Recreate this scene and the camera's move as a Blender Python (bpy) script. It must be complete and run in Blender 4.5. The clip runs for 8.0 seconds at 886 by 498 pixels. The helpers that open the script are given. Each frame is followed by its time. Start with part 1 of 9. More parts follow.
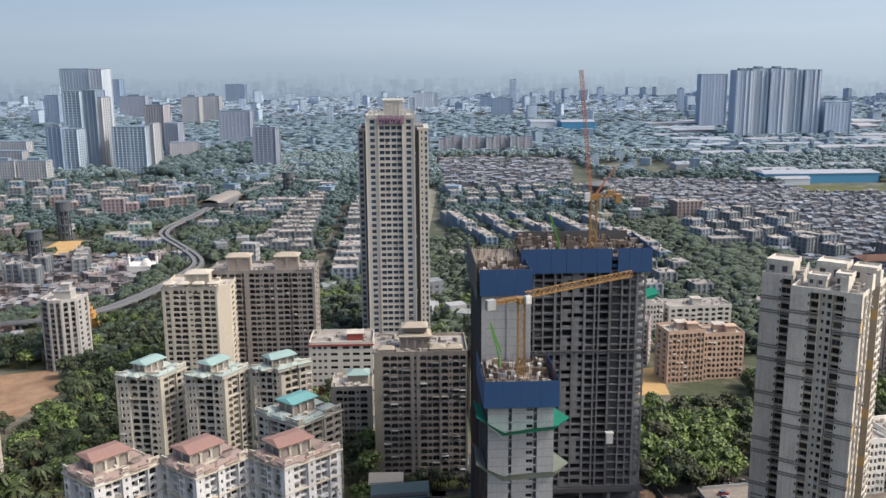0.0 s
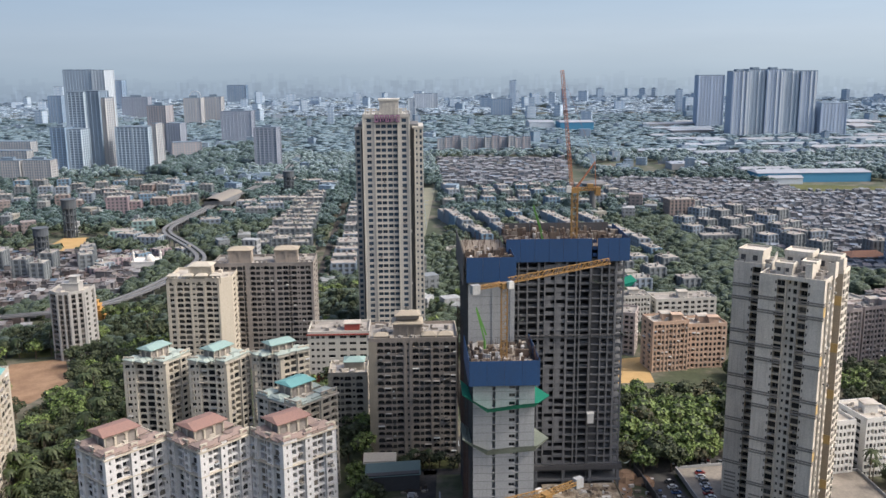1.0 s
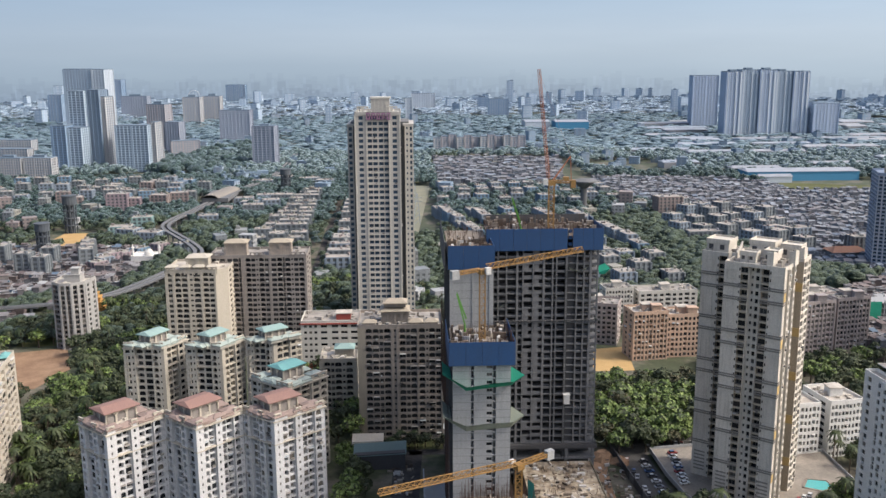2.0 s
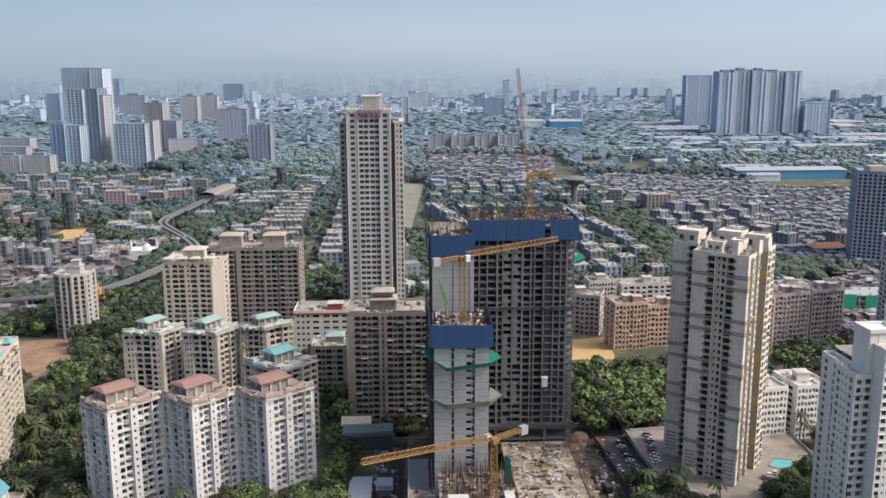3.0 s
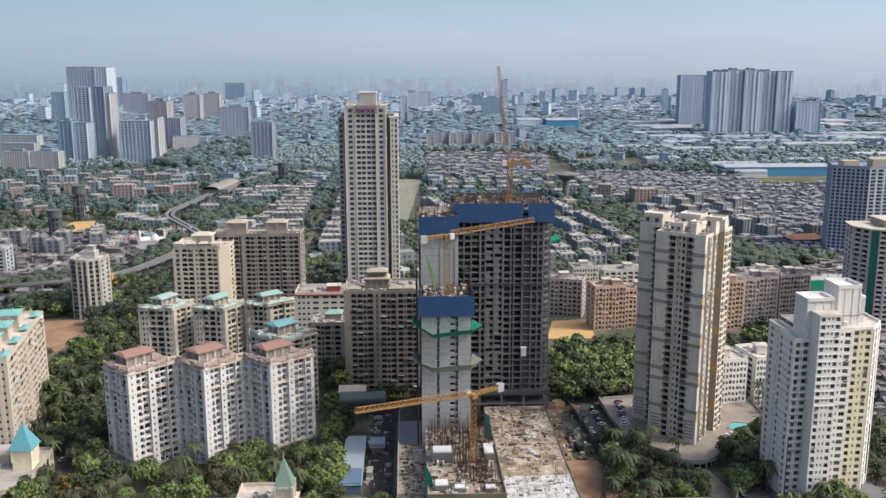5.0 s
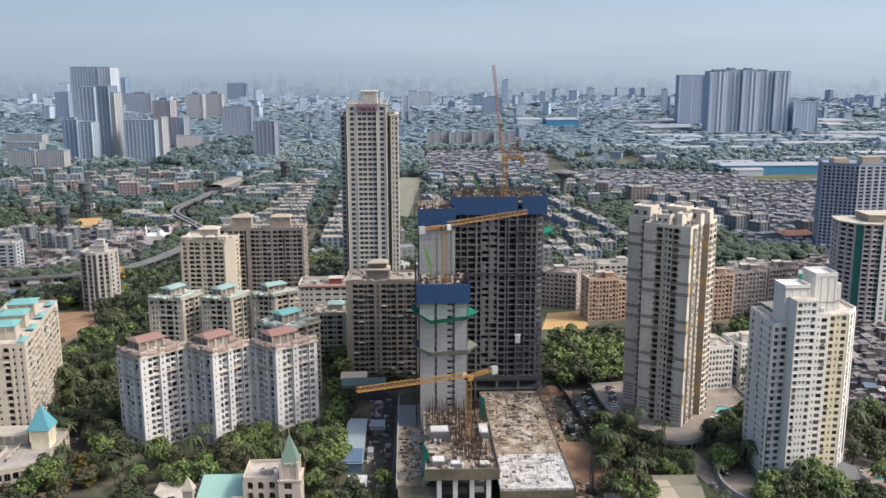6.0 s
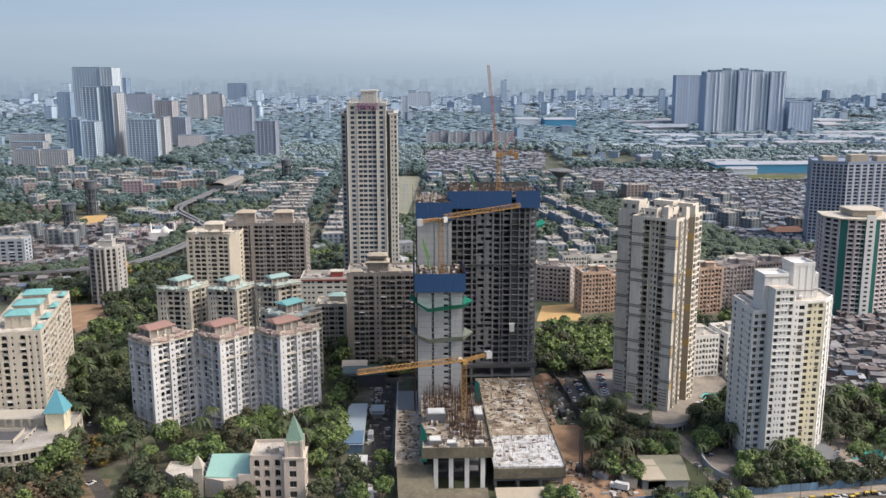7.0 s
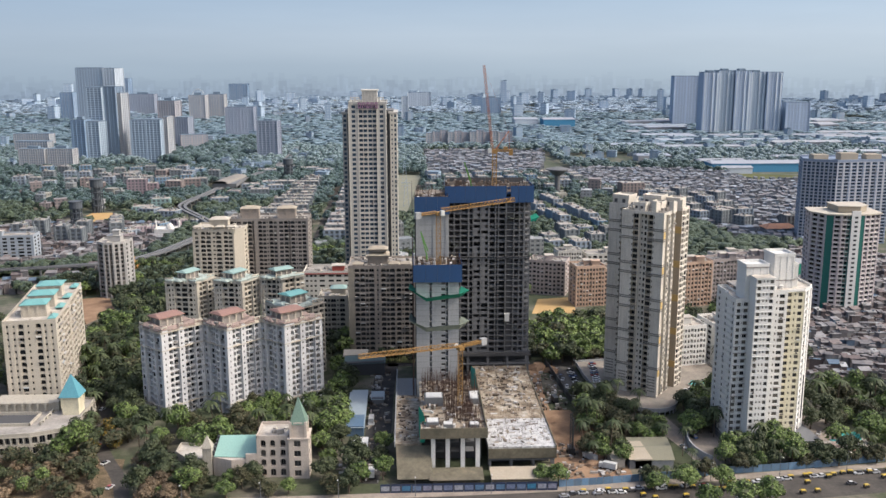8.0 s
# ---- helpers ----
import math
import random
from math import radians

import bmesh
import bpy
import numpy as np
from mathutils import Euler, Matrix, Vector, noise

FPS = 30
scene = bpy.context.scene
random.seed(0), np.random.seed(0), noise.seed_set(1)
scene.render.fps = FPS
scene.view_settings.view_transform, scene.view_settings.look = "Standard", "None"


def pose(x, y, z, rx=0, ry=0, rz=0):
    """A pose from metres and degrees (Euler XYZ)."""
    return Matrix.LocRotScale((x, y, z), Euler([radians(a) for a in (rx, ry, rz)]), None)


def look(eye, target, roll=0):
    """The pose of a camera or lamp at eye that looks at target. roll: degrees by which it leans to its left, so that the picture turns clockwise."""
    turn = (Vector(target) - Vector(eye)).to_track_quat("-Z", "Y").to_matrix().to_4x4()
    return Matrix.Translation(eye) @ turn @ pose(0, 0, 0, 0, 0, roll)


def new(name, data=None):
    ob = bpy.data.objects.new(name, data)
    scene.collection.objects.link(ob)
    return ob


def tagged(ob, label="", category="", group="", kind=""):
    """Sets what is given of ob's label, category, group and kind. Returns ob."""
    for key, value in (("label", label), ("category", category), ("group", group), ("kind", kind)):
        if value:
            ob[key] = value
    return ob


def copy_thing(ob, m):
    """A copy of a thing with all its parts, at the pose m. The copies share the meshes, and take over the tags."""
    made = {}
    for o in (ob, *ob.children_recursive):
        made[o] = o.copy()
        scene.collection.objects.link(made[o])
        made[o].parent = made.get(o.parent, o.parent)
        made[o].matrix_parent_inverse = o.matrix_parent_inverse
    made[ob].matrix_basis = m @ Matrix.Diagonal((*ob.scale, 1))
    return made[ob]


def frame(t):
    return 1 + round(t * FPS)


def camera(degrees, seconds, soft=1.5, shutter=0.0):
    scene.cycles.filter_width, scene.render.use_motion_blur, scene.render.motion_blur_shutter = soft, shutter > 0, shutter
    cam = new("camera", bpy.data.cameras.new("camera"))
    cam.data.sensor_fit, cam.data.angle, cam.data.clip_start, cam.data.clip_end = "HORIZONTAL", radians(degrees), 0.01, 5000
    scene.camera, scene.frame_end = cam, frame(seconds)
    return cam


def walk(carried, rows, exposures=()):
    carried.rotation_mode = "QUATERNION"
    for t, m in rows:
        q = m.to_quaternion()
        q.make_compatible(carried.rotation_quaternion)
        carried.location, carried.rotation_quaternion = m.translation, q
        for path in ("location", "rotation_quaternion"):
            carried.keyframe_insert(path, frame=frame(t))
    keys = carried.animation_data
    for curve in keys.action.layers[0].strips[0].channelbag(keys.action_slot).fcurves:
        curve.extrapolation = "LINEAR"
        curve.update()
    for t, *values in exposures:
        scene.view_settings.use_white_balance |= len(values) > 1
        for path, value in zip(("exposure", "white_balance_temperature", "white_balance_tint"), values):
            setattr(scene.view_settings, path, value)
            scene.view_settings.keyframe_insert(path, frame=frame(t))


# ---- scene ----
cam = camera(51.2, 8.0, soft=1.5)
UNIT = 1.15      # the plan below is drawn at 1 : 1.15
PATH = [
    (0, (-0.568, 3.999, 169.54), (21.33, 590.8, 47.14), -0.4),
    (0.5, (0.928, -5.916, 169.55), (21.93, 581.18, 47.45), -0.4),
    (1, (2.92, -15.812, 169.531), (23.92, 571.29, 47.73), -0.4),
    (1.5, (5.415, -25.607, 169.466), (26.42, 561.49, 47.67), -0.3),
    (2.8, (12.177, -50.896, 169.132), (35.28, 536.2, 47.33), -0.3),
    (3, (13.019, -54.814, 169.11), (36.12, 532.29, 47.31), -0.2),
    (3.5, (14.566, -64.677, 169.017), (37.67, 522.12, 46.62), -0.2),
    (4, (15.686, -74.518, 168.909), (38.79, 512.58, 46.51), -0.1),
    (4.5, (16.475, -84.271, 168.79), (39.27, 502.53, 46.69), -0.1),
    (5.8, (17.872, -109.408, 168.339), (40.37, 477.69, 46.54), -0.1),
    (6, (18.026, -113.287, 168.316), (39.93, 473.81, 46.52), -0.1),
    (6.5, (18.27, -123.015, 168.278), (40.17, 464.08, 46.48), -0.1),
    (7, (18.503, -132.702, 168.258), (40.7, 454.4, 46.76), -0.1),
    (7.5, (18.821, -142.367, 168.247), (40.72, 444.73, 46.75), -0.1),
    (8, (19.179, -152.014, 168.253), (41.08, 435.09, 47.05), -0.1),
]
walk(cam, [(t, look(eye, target, roll)) for t, eye, target, roll in PATH])

SUN_TURN, SUN_HEIGHT = -14.0, 46.0      # degrees: from +x towards +y, above the horizon
world = bpy.data.worlds.new("world")
scene.world = world
world.use_nodes = True
wn = world.node_tree.nodes
sky = wn.new("ShaderNodeTexSky")
sky.sky_type, sky.sun_disc = "NISHITA", False
sky.sun_elevation, sky.sun_rotation = radians(SUN_HEIGHT), radians(90 - SUN_TURN)
sky.air_density, sky.dust_density, sky.ozone_density = 1.0, 6.0, 1.5
wn["Background"].inputs["Strength"].default_value = 0.2
world.node_tree.links.new(sky.outputs[0], wn["Background"].inputs["Color"])
sun = new("sun", bpy.data.lights.new("sun", "SUN"))
sun.data.energy, sun.data.angle, sun.data.color = 1.76, radians(2.5), (1.0, 0.967, 0.915)
sx = math.cos(radians(SUN_TURN)) * math.cos(radians(SUN_HEIGHT))
sy = math.sin(radians(SUN_TURN)) * math.cos(radians(SUN_HEIGHT))
sun.matrix_world = look((sx * 900, sy * 900, math.sin(radians(SUN_HEIGHT)) * 900), (0, 0, 0))
scene.view_settings.exposure = 0.325

# ---------------------------------------------------------------- materials
def material(name):
    m = bpy.data.materials.new(name)
    m.use_nodes = True
    return m, m.node_tree.nodes, m.node_tree.links, m.node_tree.nodes["Principled BSDF"]


def ramp(nodes, stops, mode="LINEAR"):
    r = nodes.new("ShaderNodeValToRGB")
    r.color_ramp.interpolation = mode
    while len(r.color_ramp.elements) < len(stops):
        r.color_ramp.elements.new(0.5)
    for e, (at, c) in zip(r.color_ramp.elements, stops):
        e.position, e.color = at, (*c, 1)
    return r


def noise_tex(nodes, links, vector, scale, detail=4.0, rough=0.55):
    n = nodes.new("ShaderNodeTexNoise")
    n.inputs["Scale"].default_value, n.inputs["Detail"].default_value, n.inputs["Roughness"].default_value = scale, detail, rough
    links.new(vector, n.inputs["Vector"])
    return n.outputs["Fac"]


def mix(nodes, links, kind, fac, a, b):
    x = nodes.new("ShaderNodeMix")
    x.data_type, x.blend_type, x.clamp_factor = "RGBA", kind, True
    for value, socket in ((fac, x.inputs[0]), (a, x.inputs[6]), (b, x.inputs[7])):
        if isinstance(value, (int, float)):
            socket.default_value = value
        elif isinstance(value, tuple):
            socket.default_value = (*value, 1)
        else:
            links.new(value, socket)
    return x.outputs[2]


def place_vector(nodes, links, scale=(1, 1, 1)):
    g = nodes.new("ShaderNodeNewGeometry")
    v = nodes.new("ShaderNodeMapping")
    v.inputs["Scale"].default_value = scale
    links.new(g.outputs["Position"], v.inputs["Vector"])
    return v.outputs["Vector"]


def plaster(name, colour, stain=(0.22, 0.2, 0.18), amount=0.5, rough=0.85, random_tone=0.0, bump=0.25, grain=0.35):
    """Painted render or concrete: broad weathering, rain streaks down the wall and fine grain."""
    m, n, l, b = material(name)
    p = place_vector(n, l)
    broad = ramp(n, [(0.35, (0, 0, 0)), (0.75, (1, 1, 1))])
    l.new(noise_tex(n, l, p, 0.09, 5), broad.inputs[0])
    streak = ramp(n, [(0.48, (0, 0, 0)), (0.72, (1, 1, 1))])
    l.new(noise_tex(n, l, place_vector(n, l, (1.3, 1.3, 0.07)), 1.0, 4, 0.7), streak.inputs[0])
    fine = noise_tex(n, l, p, 2.2, 3)
    c = mix(n, l, "MIX", 0.0, colour, colour)
    if random_tone:
        info = n.new("ShaderNodeObjectInfo")
        tone = ramp(n, [(0, tuple(max(0, k * (1 - random_tone)) for k in colour)), (1, tuple(min(0.85, k * (1 + random_tone)) for k in colour))])
        l.new(info.outputs["Random"], tone.inputs[0])
        c = tone.outputs[0]
    f1 = n.new("ShaderNodeMath")
    f1.operation = "MULTIPLY"
    f1.inputs[1].default_value = amount * 0.55
    l.new(streak.outputs[0], f1.inputs[0])
    c = mix(n, l, "MIX", f1.outputs[0], c, stain)
    f2 = n.new("ShaderNodeMath")
    f2.operation = "MULTIPLY"
    f2.inputs[1].default_value = amount * 0.4
    l.new(broad.outputs[0], f2.inputs[0])
    c = mix(n, l, "MIX", f2.outputs[0], c, stain)
    g = ramp(n, [(0.3, (1 - grain,) * 3), (0.7, (1, 1, 1))])
    l.new(fine, g.inputs[0])
    c = mix(n, l, "MULTIPLY", 0.7, c, g.outputs[0])
    l.new(c, b.inputs["Base Color"])
    b.inputs["Roughness"].default_value = rough
    if bump:
        k = n.new("ShaderNodeBump")
        k.inputs["Strength"].default_value, k.inputs["Distance"].default_value = bump, 0.05
        l.new(fine, k.inputs["Height"])
        l.new(k.outputs[0], b.inputs["Normal"])
    return m


def island_mat(name, stops, rough=0.85, scale=0.6, mottling=0.35, sheen=0.0, sheen_tint=(0.7, 0.8, 0.95), of_object=False):
    """Colour picked piece by piece from a palette, with mottling on top."""
    m, n, l, b = material(name)
    if of_object:
        src = n.new("ShaderNodeObjectInfo").outputs["Random"]
    else:
        src = n.new("ShaderNodeNewGeometry").outputs["Random Per Island"]
    r = ramp(n, stops, "CONSTANT" if len(stops) > 4 else "LINEAR")
    l.new(src, r.inputs[0])
    p = place_vector(n, l)
    v = ramp(n, [(0.3, (1 - mottling,) * 3), (0.72, (1, 1, 1))])
    l.new(noise_tex(n, l, p, scale, 5, 0.6), v.inputs[0])
    c = mix(n, l, "MULTIPLY", 1.0, r.outputs[0], v.outputs[0])
    l.new(c, b.inputs["Base Color"])
    b.inputs["Roughness"].default_value = rough
    # a bluish sheen pales grazing views in place of haze
    if sheen:
        b.inputs["Sheen Weight"].default_value = sheen
        b.inputs["Sheen Roughness"].default_value = 0.45
        b.inputs["Sheen Tint"].default_value = (*sheen_tint, 1)
    return m


def leaf_mat(name, dark, light, sheen=0.0, bump=0.0):
    m, n, l, b = material(name)
    r = ramp(n, [(0, dark), (0.6, tuple((a + c) / 2 for a, c in zip(dark, light))), (1, light)])
    g = n.new("ShaderNodeNewGeometry")
    info = n.new("ShaderNodeObjectInfo")
    a = n.new("ShaderNodeMath")
    a.operation = "MULTIPLY_ADD"
    a.inputs[1].default_value = 0.45
    l.new(info.outputs["Random"], a.inputs[0])
    k = n.new("ShaderNodeMath")
    k.operation = "MULTIPLY"
    k.inputs[1].default_value = 0.55
    l.new(g.outputs["Random Per Island"], k.inputs[0])
    l.new(k.outputs[0], a.inputs[2])
    l.new(a.outputs[0], r.inputs[0])
    v = ramp(n, [(0.35, (0.6, 0.62, 0.6)), (0.7, (1, 1, 1))])
    l.new(noise_tex(n, l, place_vector(n, l), 0.5, 3), v.inputs[0])
    l.new(mix(n, l, "MULTIPLY", 1.0, r.outputs[0], v.outputs[0]), b.inputs["Base Color"])
    b.inputs["Roughness"].default_value = 0.6
    b.inputs["Specular IOR Level"].default_value = 0.3
    if bump:
        k2 = n.new("ShaderNodeBump")
        k2.inputs["Strength"].default_value, k2.inputs["Distance"].default_value = 1.0, bump
        l.new(noise_tex(n, l, place_vector(n, l), 0.55, 4, 0.7), k2.inputs["Height"])
        l.new(k2.outputs[0], b.inputs["Normal"])
    # blue-white sheen imitates haze over distant crowns
    if sheen:
        b.inputs["Sheen Weight"].default_value = sheen
        b.inputs["Sheen Roughness"].default_value = 0.5
        b.inputs["Sheen Tint"].default_value = (0.72, 0.82, 0.95, 1)
    return m


def glass_mat(name, stops, rough=0.2):
    m, n, l, b = material(name)
    info = n.new("ShaderNodeObjectInfo")
    r = ramp(n, stops, "CONSTANT")
    l.new(info.outputs["Random"], r.inputs[0])
    l.new(r.outputs[0], b.inputs["Base Color"])
    b.inputs["Roughness"].default_value = rough
    b.inputs["Specular IOR Level"].default_value = 0.22
    return m


def plain(name, colour, rough=0.6, metal=0.0, wear=0.3, scale=1.5):
    m, n, l, b = material(name)
    v = ramp(n, [(0.3, tuple(k * (1 - wear) for k in colour)), (0.7, colour)])
    l.new(noise_tex(n, l, place_vector(n, l), scale, 4), v.inputs[0])
    l.new(v.outputs[0], b.inputs["Base Color"])
    b.inputs["Roughness"].default_value, b.inputs["Metallic"].default_value = rough, metal
    return m


def ground_mat(name, stops, scale, rough=0.95, fine=0.25, sheen=0.0, fine_scale=0.9):
    m, n, l, b = material(name)
    p = place_vector(n, l)
    r = ramp(n, stops)
    l.new(noise_tex(n, l, p, scale, 6, 0.62), r.inputs[0])
    v = ramp(n, [(0.3, (1 - fine,) * 3), (0.7, (1, 1, 1))])
    f = noise_tex(n, l, p, fine_scale, 4, 0.65)
    l.new(f, v.inputs[0])
    l.new(mix(n, l, "MULTIPLY", 1.0, r.outputs[0], v.outputs[0]), b.inputs["Base Color"])
    b.inputs["Roughness"].default_value = rough
    b.inputs["Specular IOR Level"].default_value = 0.2
    k = n.new("ShaderNodeBump")
    k.inputs["Strength"].default_value, k.inputs["Distance"].default_value = 0.5, 0.15
    l.new(f, k.inputs["Height"])
    l.new(k.outputs[0], b.inputs["Normal"])
    # sheen added as a haze substitute on ground seen at low angles
    if sheen:
        b.inputs["Sheen Weight"].default_value = sheen
        b.inputs["Sheen Roughness"].default_value = 0.4
        b.inputs["Sheen Tint"].default_value = (0.72, 0.82, 0.95, 1)
    return m


M = {}
M["grey_white"] = plaster("bluish_white_render", (0.62, 0.619, 0.625), (0.36, 0.355, 0.36), 0.5)
M["cream"] = plaster("cream_render", (0.44, 0.405, 0.34), (0.25, 0.23, 0.19), 0.6)
M["cream_pale"] = plaster("pale_cream_render", (0.56, 0.525, 0.455), (0.27, 0.25, 0.21), 0.55)
M["cream_light"] = plaster("light_cream_render", (0.5, 0.455, 0.38), (0.36, 0.32, 0.25), 0.45)
M["beige"] = plaster("beige_panel_render", (0.67, 0.62, 0.54), (0.24, 0.21, 0.17), 0.8)
M["ochre"] = plaster("ochre_render", (0.56, 0.4, 0.17), (0.25, 0.19, 0.12), 0.4)
M["band"] = plaster("grey_band_render", (0.24, 0.22, 0.195), (0.14, 0.13, 0.12), 0.4)
M["white"] = plaster("white_render", (0.73, 0.72, 0.69), (0.42, 0.4, 0.37), 0.3)
M["yellowish"] = plaster("pale_yellow_render", (0.74, 0.68, 0.5), (0.36, 0.33, 0.24), 0.35)
M["tower_grey"] = plaster("grey_beige_render", (0.47, 0.455, 0.42), (0.3, 0.28, 0.26), 0.35)
M["tower_pale"] = plaster("pale_beige_render", (0.55, 0.53, 0.48), (0.34, 0.31, 0.26), 0.35)
M["brown"] = plaster("brownish_grey_render", (0.38, 0.325, 0.275), (0.13, 0.12, 0.11), 0.65)
M["tan"] = plaster("tan_render", (0.41, 0.355, 0.275), (0.2, 0.17, 0.13), 0.5)
M["dark_grey"] = plaster("dark_grey_render", (0.27, 0.245, 0.225), (0.13, 0.12, 0.12), 0.5)
M["pink"] = plaster("dusty_pink_render", (0.54, 0.38, 0.28), (0.2, 0.16, 0.14), 0.5)
M["mauve"] = plaster("mauve_grey_render", (0.4, 0.345, 0.325), (0.18, 0.16, 0.16), 0.5)
M["red_band"] = plaster("brick_red_paint", (0.3, 0.06, 0.045), (0.12, 0.05, 0.04), 0.4)
M["concrete"] = plaster("bare_concrete", (0.157, 0.162, 0.17), (0.103, 0.103, 0.103), 0.6, 0.9)
M["concrete_pale"] = plaster("pale_bare_concrete", (0.345, 0.355, 0.36), (0.2, 0.2, 0.2), 0.6, 0.9)
# On interiors, undersides and sunless sides this dark colour carries the shade.
M["concrete_dark"] = plaster("dark_shade_concrete", (0.075, 0.075, 0.08), (0.06, 0.06, 0.06), 0.5, 0.9)
M["roof_slab"] = ground_mat("weathered_roof_slab", [(0.3, (0.22, 0.205, 0.19)), (0.55, (0.36, 0.335, 0.305)), (0.8, (0.48, 0.45, 0.4))], 0.12, 0.9)
M["roof_light"] = ground_mat("light_roof_screed", [(0.3, (0.352, 0.317, 0.273)), (0.6, (0.546, 0.502, 0.44)), (0.85, (0.651, 0.616, 0.554))], 0.2, 0.9)
M["teal"] = plaster("turquoise_roof_sheet", (0.15, 0.37, 0.36), (0.2, 0.3, 0.28), 0.5, 0.6)
M["teal_dull"] = plaster("faded_turquoise_roof", (0.27, 0.39, 0.36), (0.2, 0.26, 0.24), 0.5, 0.7)
M["teal_pale"] = plaster("washed_out_turquoise_roof", (0.36, 0.42, 0.38), (0.24, 0.27, 0.25), 0.5, 0.7)
M["green_copper"] = plaster("green_spire_cladding", (0.16, 0.25, 0.2), (0.1, 0.14, 0.11), 0.5, 0.6)
M["blue_spire"] = plaster("blue_green_spire_cladding", (0.1, 0.31, 0.38), (0.1, 0.2, 0.22), 0.4, 0.6)
M["tile_red"] = plaster("faded_red_roof_tile", (0.29, 0.165, 0.135), (0.19, 0.14, 0.12), 0.6)
M["tile_brown"] = plaster("brownish_roof_tile", (0.29, 0.215, 0.185), (0.16, 0.14, 0.13), 0.6)
M["screen_blue"] = plaster("blue_safety_screen", (0.011, 0.058, 0.165), (0.025, 0.045, 0.085), 0.5, 0.7)
M["net_green"] = plaster("green_safety_net", (0.01, 0.3, 0.19), (0.02, 0.16, 0.12), 0.4, 0.8)
M["net_pale"] = plaster("faded_net", (0.3, 0.34, 0.28), (0.2, 0.22, 0.18), 0.5, 0.85)
M["green_strip"] = plaster("green_cladding", (0.01, 0.13, 0.11), (0.02, 0.09, 0.08), 0.3, 0.5)
M["crane"] = plain("crane_yellow_paint", (0.34, 0.195, 0.065), 0.5, 0.0, 0.45)
M["crane_boom"] = plain("crane_red_orange_paint", (0.42, 0.16, 0.08), 0.5, 0.0, 0.4)
M["boom_green"] = plain("lime_green_paint", (0.12, 0.3, 0.06), 0.5)
M["steel"] = plain("rusty_reinforcement", (0.11, 0.065, 0.05), 0.85, 0.0, 0.5)
M["deck_brown"] = ground_mat("dirty_cast_deck", [(0.3, (0.1, 0.075, 0.055)), (0.42, (0.26, 0.205, 0.15)), (0.55, (0.42, 0.36, 0.28)), (0.72, (0.6, 0.57, 0.51))], 0.16, 0.95, 0.55, 0.0, 0.9)
M["deck_white"] = ground_mat("lime_splashed_deck", [(0.3, (0.2, 0.19, 0.18)), (0.45, (0.42, 0.42, 0.42)), (0.6, (0.62, 0.62, 0.62)), (0.75, (0.5, 0.47, 0.43))], 0.35, 0.95, 0.4, 0.0, 1.4)
M["cover"] = ground_mat("olive_brown_cover_sheet", [(0.3, (0.09, 0.085, 0.065)), (0.6, (0.17, 0.15, 0.11)), (0.8, (0.24, 0.2, 0.14))], 0.12, 0.9)
M["wood"] = island_mat("formwork_timber", [(0, (0.08, 0.06, 0.05)), (0.5, (0.17, 0.13, 0.1)), (0.85, (0.26, 0.23, 0.2)), (1, (0.5, 0.48, 0.45))], 0.9, 2.0)
M["rubble"] = island_mat("site_materials", [(0, (0.06, 0.048, 0.04)), (0.35, (0.16, 0.12, 0.09)), (0.7, (0.32, 0.28, 0.23)), (1, (0.6, 0.6, 0.6))], 0.9, 1.0)
M["metal_white"] = plain("white_sheet_metal", (0.6, 0.6, 0.58), 0.5)
M["awning"] = island_mat("awning_sheet", [(0, (0.16, 0.15, 0.14)), (0.5, (0.3, 0.28, 0.26)), (0.75, (0.5, 0.5, 0.48)), (1, (0.25, 0.3, 0.34))], 0.7, 1.0, 0.3, of_object=True)
M["metal_dark"] = plain("dark_painted_metal", (0.03, 0.032, 0.035), 0.5)
M["roof_green"] = plaster("dark_green_sheet_roof", (0.1, 0.16, 0.16), (0.1, 0.12, 0.12), 0.5, 0.6)
M["roof_blue"] = plaster("pale_blue_grey_sheet_roof", (0.3, 0.36, 0.4), (0.25, 0.27, 0.28), 0.4, 0.55)
M["fence_blue"] = plaster("blue_hoarding_sheet", (0.1, 0.2, 0.32), (0.2, 0.22, 0.24), 0.8, 0.55, 0.35)
M["hoarding"] = island_mat("printed_hoarding", [(0, (0.015, 0.02, 0.04)), (0.6, (0.025, 0.04, 0.09)), (1, (0.04, 0.1, 0.16))], 0.5, 0.8)
M["glass"] = glass_mat("window_glass", [(0, (0.012, 0.014, 0.017)), (0.4, (0.03, 0.033, 0.037)), (0.7, (0.06, 0.06, 0.058)), (0.9, (0.13, 0.12, 0.105))])
M["glass_blue"] = glass_mat("bluish_window_glass", [(0, (0.03, 0.05, 0.08)), (0.5, (0.05, 0.08, 0.12)), (0.8, (0.09, 0.12, 0.16))])
M["frame"] = plain("window_frame_paint", (0.2, 0.19, 0.18), 0.6)
M["frame_dark"] = plain("dark_window_frame", (0.12, 0.12, 0.12), 0.6)
M["trim"] = plaster("white_trim_paint", (0.78, 0.76, 0.72), (0.4, 0.37, 0.33), 0.35)
M["bark"] = plain("bark", (0.12, 0.09, 0.065), 0.9, 0, 0.4, 3)
M["leaf"] = leaf_mat("green_leaves", (0.029, 0.046, 0.022), (0.097, 0.113, 0.053))
M["leaf_bright"] = leaf_mat("fresh_green_leaves", (0.085, 0.134, 0.036), (0.226, 0.297, 0.095))
M["leaf_olive"] = leaf_mat("olive_brown_leaves", (0.05, 0.05, 0.026), (0.134, 0.122, 0.065))
